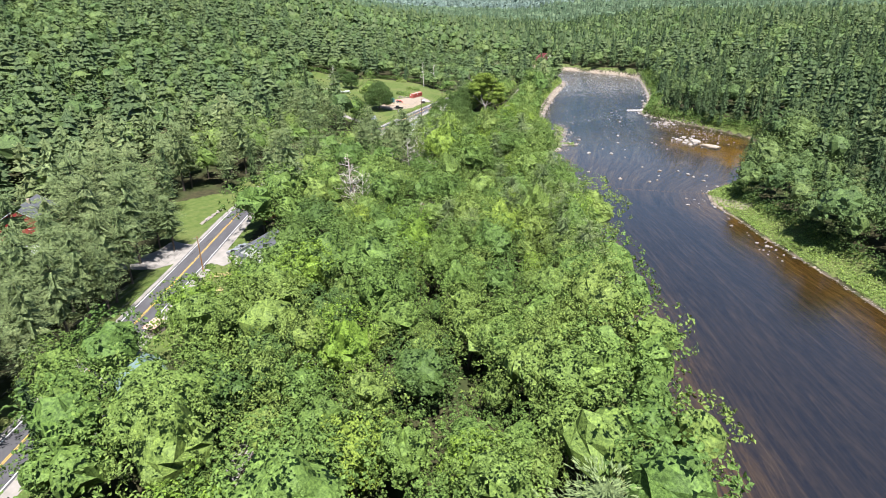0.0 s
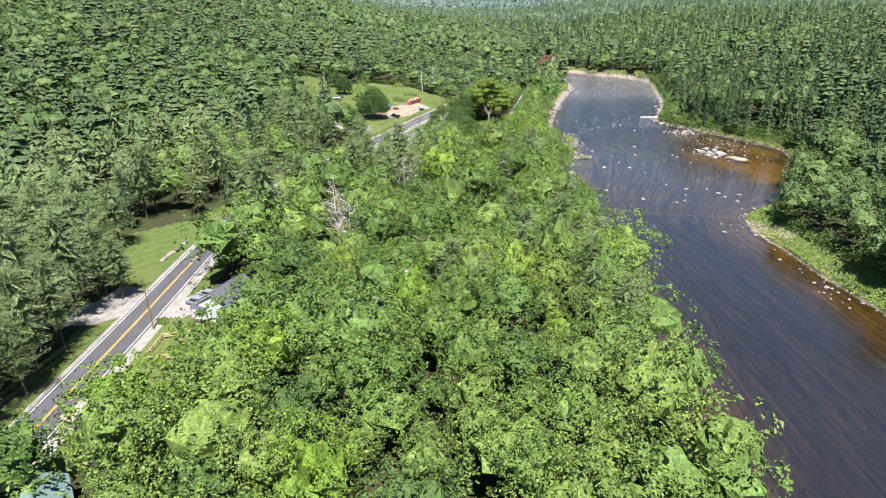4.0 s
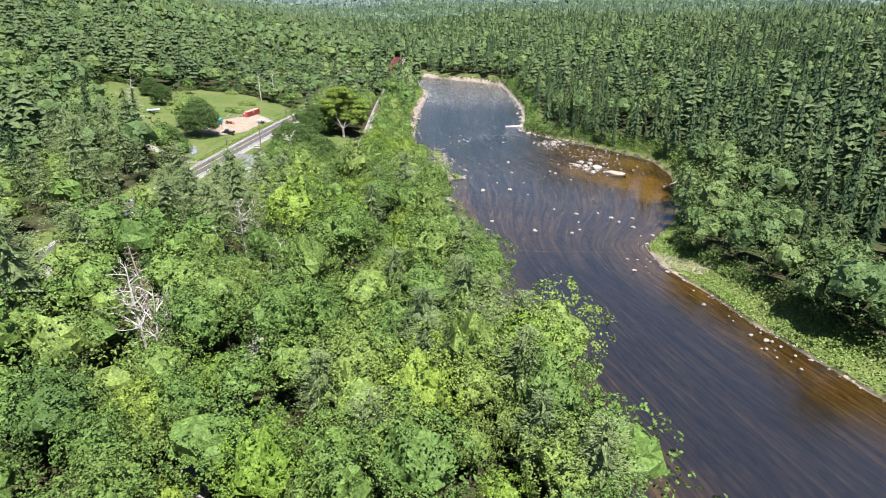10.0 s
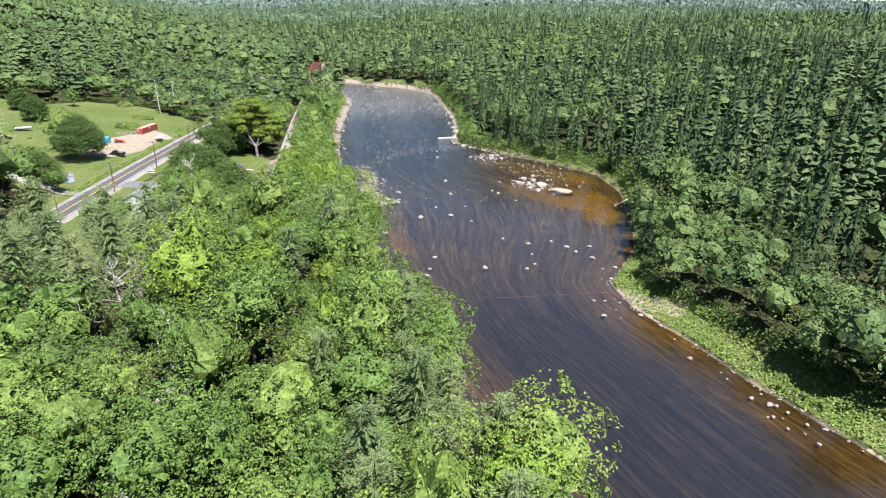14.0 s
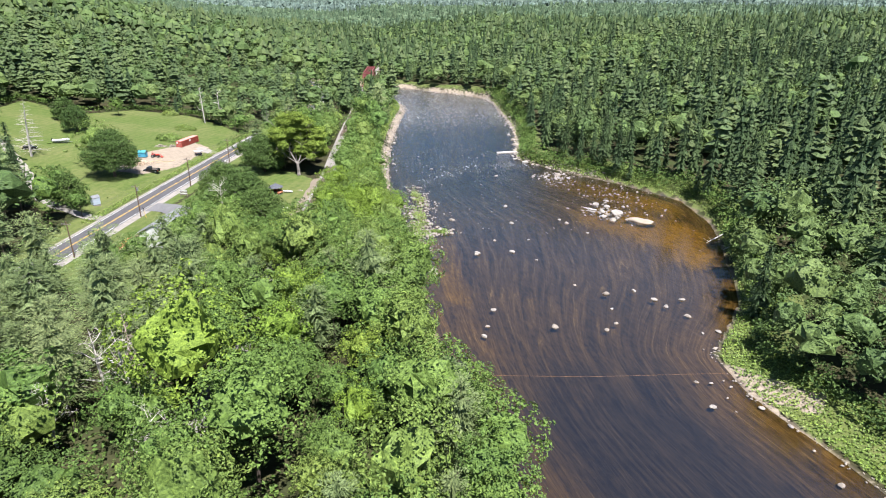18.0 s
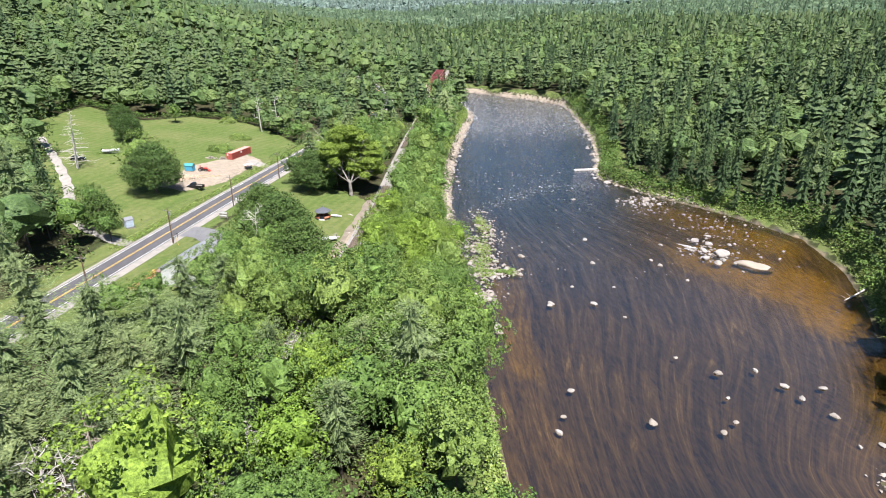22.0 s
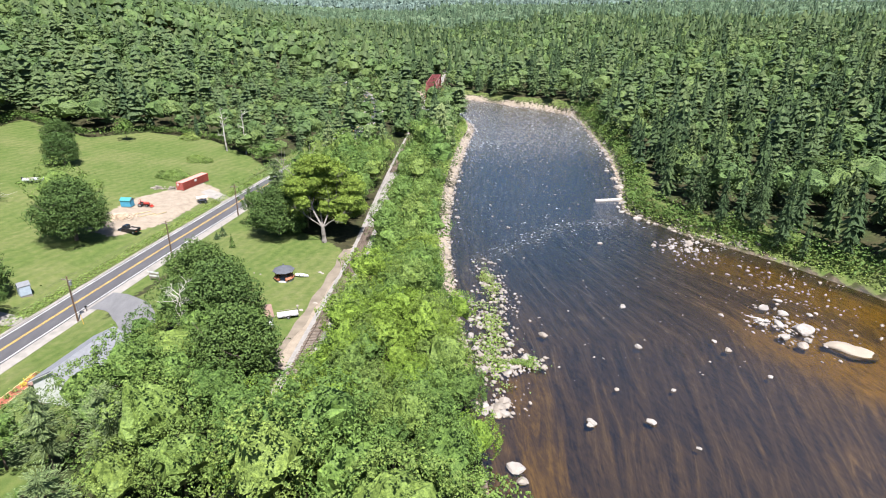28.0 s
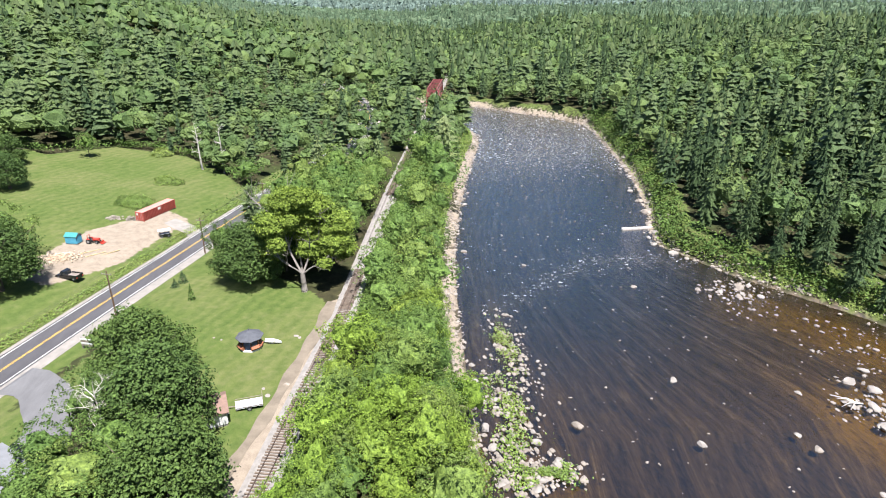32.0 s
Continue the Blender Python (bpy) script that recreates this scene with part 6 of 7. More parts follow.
# red house under the pines, and roofs deeper in the woods
gable_house("house", turned(-113, 150, (-0.2, 1)), 10.5, 13.0, 6.0, 9.2, M_RED, M_SLATE, "dark red wooden house with white windows under pines", windows=((-2.5, -6.5, 0.9, 1.0, 1.4, -2), (2.5, -6.5, 0.9, 1.0, 1.4, -2), (-2.5, -6.5, 3.7, 1.0, 1.4, -2), (2.5, -6.5, 3.7, 1.0, 1.4, -2), (5.25, 0, 1.2, 1.0, 1.4, 1)), door=(0, -6.5, -2), chimney=True)
gable_house("garage", turned(-104, 139, (-0.2, 1)), 4.5, 5.0, 2.6, 3.6, M_WHITE, M_GREYROOF, "low white garage with a pale roof", door=(0, -2.5, -2))
gable_house("cottage", turned(-88, 335, (0.8, 1)), 5.5, 9.0, 2.7, 3.8, M_WHITE, M_GREYROOF, "small white cottage half hidden by trees", windows=((-2.75, 0, 1.0, 1.0, 1.0, -1), (0, -4.5, 1.0, 1.0, 1.0, -2)))
gable_house("cottage", turned(-89, 378, (0.3, 1)), 4.5, 6.0, 2.5, 3.6, M_WHITE, M_GREYROOF, "small pale cottage behind the field", windows=((0, -3.0, 1.0, 1.0, 1.0, -2),))
tagged(part("tarpaulin", boxes((-36.5, -33.5, 180.5, 183, 4.6, 5.6), bevel=0.3), M_TARP), "pale tarpaulin over a heap among the trees", "tarpaulin")

# gazebo on the lawn
gaz = thing("gazebo", turned(16.5, 314.2, (0.2, 1)), "eight-sided cedar gazebo with a dark shingle roof on the lawn", "gazebo")
OCT = [(math.cos(radians(22.5 + 45 * k)), math.sin(radians(22.5 + 45 * k))) for k in range(8)]
bm = bmesh.new()
vs = [[bm.verts.new((c * r, s * r, z)) for c, s in OCT] for r, z in ((2.0, -0.4), (2.0, 0.25))]
for k in range(8):
    bm.faces.new((vs[0][k], vs[0][(k + 1) % 8], vs[1][(k + 1) % 8], vs[1][k]))
bm.faces.new(vs[1])
part("floor", bm, M_WHITE, gaz, "white base of the gazebo")
for k in range(8):
    c, s = OCT[k]
    c2, s2 = OCT[(k + 1) % 8]
    part("post", boxes((c * 1.85 - 0.07, c * 1.85 + 0.07, s * 1.85 - 0.07, s * 1.85 + 0.07, 0.25, 2.35)), M_GAZWOOD, gaz)
    if k != 5:
        part("panel", tube(bmesh.new(), [(c * 1.85, s * 1.85, 0.68), (c2 * 1.85, s2 * 1.85, 0.68)], [0.45, 0.45], 4), M_GAZWOOD, gaz).scale = (1, 1, 1)
    part("lintel", tube(bmesh.new(), [(c * 1.85, s * 1.85, 2.3), (c2 * 1.85, s2 * 1.85, 2.3)], [0.12, 0.12], 4), M_GAZWOOD, gaz)
    bm = bmesh.new()
    a, b, t = bm.verts.new((c * 2.45, s * 2.45, 2.3)), bm.verts.new((c2 * 2.45, s2 * 2.45, 2.3)), bm.verts.new((0, 0, 3.5))
    f = bm.faces.new((a, b, t))
    e = bmesh.ops.extrude_face_region(bm, geom=[f])
    bmesh.ops.translate(bm, verts=[v for v in e["geom"] if isinstance(v, bmesh.types.BMVert)], vec=(0, 0, 0.09))
    part("roof_panel", bm, M_SLATE, gaz)
part("finial", tube(bmesh.new(), [(0, 0, 3.5), (0, 0, 3.75), (0, 0, 3.95)], [0.12, 0.09, 0.02], 8), M_SLATE, gaz)
boat2 = thing("rowing_boat", turned(20.3, 315.2, (1, -0.3), lift=0.1), "white rowing boat lying on the grass beside the gazebo", "boat")
bm = bmesh.new()
rings = []
for t in range(7):
    f = t / 6
    w = 0.62 * math.sin(math.pi * min(1, 0.25 + 0.75 * f)) + 0.03
    rings.append([bm.verts.new((w * x, -1.6 + 3.2 * f, z)) for x, z in ((-1, 0.45), (-0.8, 0.12), (0, 0), (0.8, 0.12), (1, 0.45), (0.75, 0.4), (0, 0.14), (-0.75, 0.4))])
for a, b in zip(rings[:-1], rings[1:]):
    for k in range(8):
        bm.faces.new((a[k], a[(k + 1) % 8], b[(k + 1) % 8], b[k]))
bm.faces.new(rings[0][::-1]), bm.faces.new(rings[-1])
part("hull", bm, M_TARP, boat2)
for yy in (-0.6, 0.4):
    part("thwart", boxes((-0.5, 0.5, yy - 0.1, yy + 0.1, 0.36, 0.4)), M_WOOD, boat2)

# ---- the field: container, machines, boat ----
cm = turned(-18.0, 378.2, (5.2, 10.2))
con = thing("shipping_container", cm @ pose(-1.22, 6.1, 0), "faded red steel shipping container on the grass", "container")
for sx in (-1, 1):
    outline = []
    for k in range(44):
        y0, d = -6.05 + k * 12.1 / 44, 0.05 if k % 2 else 0.0
        outline += [(y0 + 0.02, sx * (1.22 - d)), (y0 + 12.1 / 44 - 0.02, sx * (1.22 - d))]
    bm = bmesh.new()
    lo9, hi9 = [bm.verts.new((x9, y9, 0.1)) for y9, x9 in outline], [bm.verts.new((x9, y9, 2.5)) for y9, x9 in outline]
    for k in range(len(lo9) - 1):
        bm.faces.new((lo9[k], lo9[k + 1], hi9[k + 1], hi9[k]))
    bmesh.ops.solidify(bm, geom=list(bm.faces), thickness=0.02)
    part("corrugated_wall", bm, M_CONTAINER, con)
part("roof", boxes((-1.2, 1.2, -6.08, 6.08, 2.5, 2.56)), M_CONT_ROOF, con, "sun-bleached pinkish roof")
part("floor", boxes((-1.2, 1.2, -6.08, 6.08, 0.02, 0.14)), M_OLDWOOD, con)
part("end_wall", boxes((-1.2, 1.2, 6.04, 6.09, 0.1, 2.5)), M_CONTAINER, con)
for sx in (-1.2, 1.2):
    for sy in (-6.08, 6.08):
        part("corner_post", boxes((sx - 0.06, sx + 0.06, sy - 0.06, sy + 0.06, 0, 2.6)), M_CONTAINER, con)
for sx in (-0.6, 0.6):
    d = part("door", boxes((sx - 0.58, sx + 0.58, -6.1, -6.04, 0.15, 2.5)), M_CONTAINER, con)
    for o in (-0.25, 0.25):
        part("locking_bar", tube(bmesh.new(), [(sx + o, -6.14, 0.2), (sx + o, -6.14, 2.45)], [0.025, 0.025], 5), M_METAL, d)
for y0, z0 in ((-0.6, 1.55),):
    part("marking", boxes((1.225, 1.24, y0, y0 + 1.0, z0, z0 + 0.7)), M_LINE_W, con)
part("marking", boxes((-1.0, -0.3, -6.125, -6.115, 1.6, 2.2)), M_LINE_W, con)


def wheel(parent, x, y, r, w):
    t = part("wheel", tube(bmesh.new(), [(x - w / 2, y, r), (x - w / 2 + 0.03, y, r), (x + w / 2 - 0.03, y, r), (x + w / 2, y, r)], [r * 0.86, r, r, r * 0.86], 14), M_TYRE, parent)
    part("rim", tube(bmesh.new(), [(x - w / 2 - 0.02, y, r), (x + w / 2 + 0.02, y, r)], [r * 0.58, r * 0.58], 10), M_METAL, t)


def car(m, paint, label, ln=4.6, wd=1.8, pickup=False, hh=1.6):
    c = thing("pickup_truck" if pickup else "car", m, label, "pickup truck" if pickup else "car")
    bm = bmesh.new()
    a, b = -ln / 2, ln / 2
    lower = [(a, 0.35), (a, 0.78), (a + 0.15, 0.92), (b - 0.25, 0.86), (b, 0.62), (b, 0.35)]
    prism(bm, lower, -wd / 2, wd / 2)
    bmesh.ops.bevel(bm, geom=list(bm.edges), offset=0.06, segments=2, affect="EDGES")
    part("body", bm, paint, c)
    bm = bmesh.new()
    if pickup:
        cab = [(0.0, 0.9), (0.15, hh), (1.15, hh), (1.7, 0.9)]
    else:
        cab = [(a + 0.15, 0.9), (a + 0.55, hh), (0.5, hh), (1.15, 0.88)]
    prism(bm, cab, -wd / 2 + 0.14, wd / 2 - 0.14)
    bmesh.ops.bevel(bm, geom=list(bm.edges), offset=0.05, segments=2, affect="EDGES")
    part("glasshouse", bm, M_GLASS, c, "dark glass of the cabin")
    y0, y1 = (cab[1][0], cab[2][0])
    part("roof", boxes((-wd / 2 + 0.13, wd / 2 - 0.13, y0 - 0.02, y1 + 0.02, hh - 0.03, hh + 0.03), bevel=0.02), paint, c)
    for sx in (-1, 1):
        part("pillar", tube(bmesh.new(), [(sx * (wd / 2 - 0.13), (y0 + y1) / 2, 0.9), (sx * (wd / 2 - 0.14), (y0 + y1) / 2, hh)], [0.05, 0.05], 4), paint, c)
        part("headlight", boxes((sx * wd * 0.36 - 0.16, sx * wd * 0.36 + 0.16, b - 0.06, b + 0.015, 0.55, 0.7)), M_TARP, c)
        part("tail_light", boxes((sx * wd * 0.4 - 0.1, sx * wd * 0.4 + 0.1, a - 0.015, a + 0.05, 0.6, 0.85)), M_REDPAINT, c)
        part("mirror", boxes((sx * (wd / 2 + 0.08) - 0.09, sx * (wd / 2 + 0.08) + 0.09, cab[3][0] - 0.5, cab[3][0] - 0.38, 0.92, 1.06)), paint, c)
        for wy in (a + 0.85, b - 0.9):
            wheel(c, sx * (wd / 2 - 0.1), wy, 0.34, 0.22)
    if pickup:
        part("load_bed", boxes((-wd / 2 + 0.1, wd / 2 - 0.1, a + 0.1, -0.05, 0.925, 0.94)), M_OLDWOOD, c)
        for sx in (-1, 1):
            part("bed_side", boxes((sx * (wd / 2 - 0.06) - 0.05, sx * (wd / 2 - 0.06) + 0.05, a + 0.05, 0, 0.9, 1.25)), paint, c)
        part("tailgate", boxes((-wd / 2, wd / 2, a, a + 0.08, 0.9, 1.25)), paint, c)
    return c


car(turned(-53.6, 138.6, (-0.9, 0.3)), M_SILVER, "silver sport utility car parked on gravel beside the house", hh=1.7)
car(turned(-52.2, 141.8, (-0.9, 0.3)), M_SILVER, "silver sedan parked on gravel behind another car", hh=1.45)
car(turned(-9.2, 289.6, (0.3, 1)), M_NAVYPAINT, "dark blue sedan parked on the asphalt drive", hh=1.45)
car(turned(-12.2, 290.4, (0.3, 1)), M_BLACKPAINT, "black car parked on the asphalt drive", hh=1.45)
car(turned(-70.0, 374.5, (1, 0.1)), M_BLACKPAINT, "black car parked in the field beside a dead spruce", hh=1.45)
truck = car(turned(-25.2, 347.2, (-0.92, 0.4)), M_BLACKPAINT, "dark pickup truck parked in the shade of a big tree", 5.6, 2.0, True, 1.85)

tr = thing("tractor", turned(-26.2, 365.2, (1, -0.2)), "red compact tractor with a front loader on bare earth", "tractor")
part("hood", boxes((-0.4, 0.4, 0.1, 1.6, 0.7, 1.3), bevel=0.08), M_REDPAINT, tr)
part("chassis", boxes((-0.3, 0.3, -1.2, 1.6, 0.45, 0.75)), M_TYRE, tr)
part("seat", boxes((-0.28, 0.28, -0.75, -0.3, 1.0, 1.1), (-0.28, 0.28, -0.85, -0.75, 1.05, 1.5), bevel=0.03), M_TYRE, tr)
part("roll_bar", boxes((-0.5, -0.42, -1.0, -0.9, 0.9, 2.1), (0.42, 0.5, -1.0, -0.9, 0.9, 2.1), (-0.5, 0.5, -1.0, -0.9, 2.05, 2.13)), M_REDPAINT, tr)
for sx in (-1, 1):
    wheel(tr, sx * 0.72, -0.75, 0.6, 0.36)
    wheel(tr, sx * 0.6, 1.15, 0.38, 0.24)
    part("fender", boxes((sx * 0.72 - 0.2, sx * 0.72 + 0.2, -1.2, -0.3, 1.2, 1.28), bevel=0.03), M_REDPAINT, tr)
    part("loader_arm", tube(bmesh.new(), [(sx * 0.45, 0.2, 1.15), (sx * 0.5, 1.6, 1.0), (sx * 0.5, 2.2, 0.4)], [0.07, 0.07, 0.06], 4), M_REDPAINT, tr)
part("bucket", prism(bmesh.new(), [(2.1, 0.1), (2.75, 0.08), (2.75, 0.14), (2.2, 0.2), (2.2, 0.6), (2.1, 0.62)], -0.75, 0.75), M_REDPAINT, tr)

bs = gable_house("tool_shed", turned(-30.6, 365.5, (1, -0.25)), 1.9, 2.8, 2.0, 2.6, M_BLUEPAINT, M_TEALROOF, "small bright blue tool shed with a teal roof", over=0.2, trim=M_POLENEW, door=(0, -1.4, -2))
gable_house("outhouse", turned(-36.3, 314.4, (0.8, 0.6)), 1.7, 2.0, 2.3, 2.9, plain("pale_blue_boards", (0.45, 0.52, 0.6), 0.6), M_GREYROOF, "small pale blue wooden shed under trees beside the road", over=0.15, door=(0, -1.0, -2))

# covered cart by the road
cart = thing("cargo_cart", turned(-11.4, 371.2, (1, 0.4)), "small dark cart with a flat white canopy on the verge", "cart")
part("body", boxes((-0.75, 0.75, -1.2, 1.2, 0.4, 1.0), bevel=0.05), M_BLACKPAINT, cart)
part("canopy", boxes((-0.9, 0.9, -1.5, 1.5, 1.85, 1.93), bevel=0.03), M_TARP, cart)
for sx in (-0.7, 0.7):
    for sy in (-1.1, 0, 1.1):
        part("post", boxes((sx - 0.04, sx + 0.04, sy - 0.04, sy + 0.04, 1.0, 1.86)), M_BLACKPAINT, cart)
    wheel(cart, sx, -0.8, 0.28, 0.18)
    wheel(cart, sx, 0.8, 0.28, 0.18)

# motor boat on its trailer
mb = thing("motor_boat", turned(-62.0, 384.0, (1, 0.06), lift=0.55), "white motor boat with a grey stripe on a trailer", "boat")
bm = bmesh.new()
rings = []
for t in range(9):
    f = t / 8
    w = 1.05 * (1 - max(0, f - 0.45) ** 2 * 3.1)
    rise = 0.35 * max(0, f - 0.4)
    rings.append([bm.verts.new((w * x, -2.9 + 5.8 * f, z + rise)) for x, z in ((-1, 0.95), (-0.92, 0.5), (0, 0.12), (0.92, 0.5), (1, 0.95), (0.8, 1.0), (0, 1.06), (-0.8, 1.0))])
for a, b in zip(rings[:-1], rings[1:]):
    for k in range(8):
        bm.faces.new((a[k], a[(k + 1) % 8], b[(k + 1) % 8], b[k]))
bm.faces.new(rings[0][::-1]), bm.faces.new(rings[-1])
part("hull", bm, M_TARP, mb)
part("windshield", prism(bmesh.new(), [(0.2, 1.0), (0.9, 1.1), (0.45, 1.55), (0.35, 1.55)], -0.75, 0.75), M_GLASS, mb)
part("cockpit", boxes((-0.7, 0.7, -2.2, 0.2, 1.0, 1.07)), M_OLDWOOD, mb)
part("outboard_motor", boxes((-0.22, 0.22, -3.3, -2.9, 0.4, 1.5), bevel=0.08), M_BLACKPAINT, mb)
for sx in (-0.75, 0.75):
    wheel(mb, sx, -0.8, 0.32, 0.2)
    mb.children[-1].location.z = -0.55
part("trailer_frame", boxes((-0.6, -0.5, -2.5, 2.2, -0.15, 0.0), (0.5, 0.6, -2.5, 2.2, -0.15, 0.0), (-0.05, 0.05, 2.0, 3.8, -0.15, 0.0), (-0.6, 0.6, 2.0, 2.2, -0.15, 0.0)), M_METAL, mb)

# mailbox and road sign
mail = thing("mailbox", turned(-22.0, 306.6, ROADWAY), "dark mailbox on a wooden post beside the road", "mailbox")
part("post", boxes((-0.06, 0.06, -0.06, 0.06, -0.2, 1.05)), M_OLDWOOD, mail)
part("box", prism(bmesh.new(), [(-0.25, 1.05), (0.25, 1.05), (0.25, 1.25), (0, 1.36), (-0.25, 1.25)], -0.12, 0.12), M_BLACKPAINT, mail)
sign = thing("wooden_sign", turned(-12.0, 318.8, ROADWAY), "weathered wooden slat sign on two posts at the lawn's edge", "sign")
for sx in (-1.1, 1.1):
    part("post", boxes((sx - 0.08, sx + 0.08, -0.08, 0.08, -0.3, 2.2)), M_OLDWOOD, sign)
for k in range(4):
    part("slat", boxes((-1.2, 1.2, -0.13, -0.08, 0.5 + 0.42 * k, 0.84 + 0.42 * k)), M_WHITE if k % 2 else M_OLDWOOD, sign)

# flower bed, wood and stone piles
bed = thing("flower_bed", turned(-22.4, 279.0, (0.32, 1)), "long raised flower bed of red mulch with yellow flowers", "flower bed")
part("mulch", boxes((-0.9, 0.9, -5.2, 5.0, -0.1, 0.22), bevel=0.05), M_BRICKEDGE, bed)
part("edging", boxes((0.9, 1.05, -5.2, 5.0, -0.1, 0.3), (-1.05, -0.9, -5.2, 5.0, -0.1, 0.3), (-1.05, 1.05, -5.35, -5.2, -0.1, 0.3)), M_WOOD, bed)
fr = np.random.RandomState(9)
for k, (yy, rr) in enumerate(((-4.2, 0.35), (-2.0, 0.45), (-0.4, 0.6), (1.2, 0.5), (2.8, 0.7), (4.2, 0.6))):
    c = fr.normal(size=(90, 3)) * np.array([rr, rr, rr * 0.6]) * 0.55 + np.array([0, yy, 0.5])
    me = card_mesh("flowering_plant", cards(fr, c, fr.normal(size=(90, 3)) * 0.6 + np.array([0, 0, 1.0]), np.full(90, 0.13)), M_FLOWER if k in (3, 4) else M_WEED)
    o = new("flowering_plant", me)
    o.parent = bed


# ---- stones ----
def stone_mesh(seed, mat, flat=0.6, cuts=2):
    rng2 = random.Random(seed)
    bm = bmesh.new()
    bmesh.ops.create_icosphere(bm, subdivisions=cuts, radius=1.0)
    off = Vector((rng2.uniform(-9, 9), rng2.uniform(-9, 9), rng2.uniform(-9, 9)))
    ax = [Vector((rng2.uniform(-1, 1), rng2.uniform(-1, 1), rng2.uniform(-0.6, 1))).normalized() for _ in range(5)]
    for v in bm.verts:
        p = v.co.copy()
        for a in ax:
            d = p.dot(a)
            if d > 0.62:
                p -= a * (d - 0.62) * 0.85
        p *= 1 + 0.16 * noise.noise(p * 1.6 + off)
        v.co = Vector((p.x * (1 + 0.15 * ax[0].x), p.y * (1 - 0.15 * ax[0].x), p.z * flat))
    me = bpy.data.meshes.new("stone")
    bm.to_mesh(me)
    bm.free()
    me.materials.append(mat)
    return me


stones = [stone_mesh(k, M_STONE if k % 3 else M_PALE, 0.45 + 0.06 * (k % 4)) for k in range(9)]
pale = [stone_mesh(20 + k, M_PALE, 0.4) for k in range(3)]


def rock(x, y, r, label="pale weathered boulder standing out of the river", z=None, me=None, turn=None, name="river_boulder", group="boulders in the river", stretch=1.0):
    o = new(name, me or stones[int(abs(x * 7 + y * 3)) % 9])
    o.matrix_world = Matrix.Translation((x, y, (0.02 if z is None else z))) @ Matrix.Rotation(turn if turn is not None else x * 3.1 + y, 4, "Z") @ Matrix.Diagonal((r * stretch, r, r, 1))
    return tagged(o, label, "boulder", group)


smooth_rock = stone_mesh(52, M_SMOOTH, 0.46, 3)
for v in smooth_rock.vertices:
    q = Vector(v.co).normalized()
    k9 = 1 + 0.34 * noise.noise(q * 1.3 + Vector((3, 1, 5))) + 0.1 * noise.noise(q * 4.0)
    v.co = (q.x * k9, q.y * k9 * (0.85 + 0.3 * q.x), q.z * 0.36 * k9)
for q in smooth_rock.polygons:
    q.use_smooth = True
rock(129.5, 275.2, 2.9, "large smooth pale sand-coloured flat boulder in the shallows", -0.3, smooth_rock, radians(-38), stretch=1.6, name="flat_boulder")
rock(125.8, 283.6, 2.5, "large grey rounded granite boulder in the shallows", -0.1, stone_mesh(41, M_STONE, 0.75, 3), 0.6, name="granite_boulder")
A_ROCKS = [(69.8, 290.3, 0.9), (68.4, 262.8, 0.8), (78.1, 261.2, 0.75), (91.8, 299.2, 0.8), (87.3, 283, 0.7), (76.5, 270.5, 0.45), (103.9, 282.3, 0.6), (104.6, 279, 0.7), (86.6, 268.7, 0.45), (106.8, 269.5, 0.5), (112.1, 292.1, 0.6), (68.1, 327.4, 0.6),
           (103, 335.8, 0.7), (80.4, 351.9, 0.5), (67.9, 262.4, 0.6), (82.4, 254.3, 0.4), (90.1, 231.8, 0.75), (60.7, 231.2, 0.6), (85, 237.9, 0.4), (97.7, 231.4, 0.6), (99.6, 226, 0.7), (100.4, 222.5, 0.6), (106.3, 224.4, 0.7), (102.3, 217.4, 0.75), (87.3, 224.7, 0.4), (56.8, 224.7, 0.5), (54.6, 221, 0.65), (70.9, 220.8, 0.8), (84.6, 218.6, 0.5), (81.2, 216.6, 0.55)]
B_ROCKS = [(104.2, 209.8, 0.6), (100.4, 210.1, 0.4), (85, 188.6, 0.6), (52.9, 255.1, 1.3), (53.1, 252.4, 0.8), (47.7, 260.2, 0.9), (54.1, 269, 1.3), (55.6, 270.4, 1.0), (53.6, 267.2, 0.9), (52, 270, 0.7), (121, 277.8, 1.1), (123.5, 279.6, 0.9), (119.6, 281.5, 1.0), (122.2, 286.4, 1.2), (118.6, 287.2, 0.8), (126.4, 290.5, 1.1), (123.8, 293.6, 1.2), (129.6, 296.2, 0.9), (131.8, 288.8, 0.7), (128.4, 331.6, 1.3), (125.6, 327.2, 0.9), (122.8, 330.4, 0.8), (130.8, 326.4, 0.8), (134.2, 386, 2.0), (137.6, 398.2, 1.3), (154.2, 443, 1.6), (152.6, 436, 1.3), (149, 428, 1.2), (133, 377, 0.9)]
for x, y, r in A_ROCKS + B_ROCKS:
    rock(x, y, r * 1.15, z=0.05 * r)
srng = np.random.RandomState(17)


def shore_rocks(n, y0, y1, side, lo, hi, r0, r1, label):
    """Boulders strewn along one bank."""
    line = LEFT_BANK if side < 0 else RIGHT_BANK[::-1]
    pts = [p for p in spline(line, 3.0) if y0 < p[1] < y1]
    for _ in range(n):
        px, py = pts[srng.randint(len(pts))]
        off = srng.uniform(lo, hi)
        x, y = px + side * off, py + srng.uniform(-1.5, 1.5)
        r = r0 + (r1 - r0) * srng.rand() ** 2.5
        z, s = height(np.array([x]), np.array([y]))
        rock(float(x), float(y), float(r), label, max(0.0, float(z[0])) + 0.1 * r, name="shore_boulder", group="boulders along the banks")


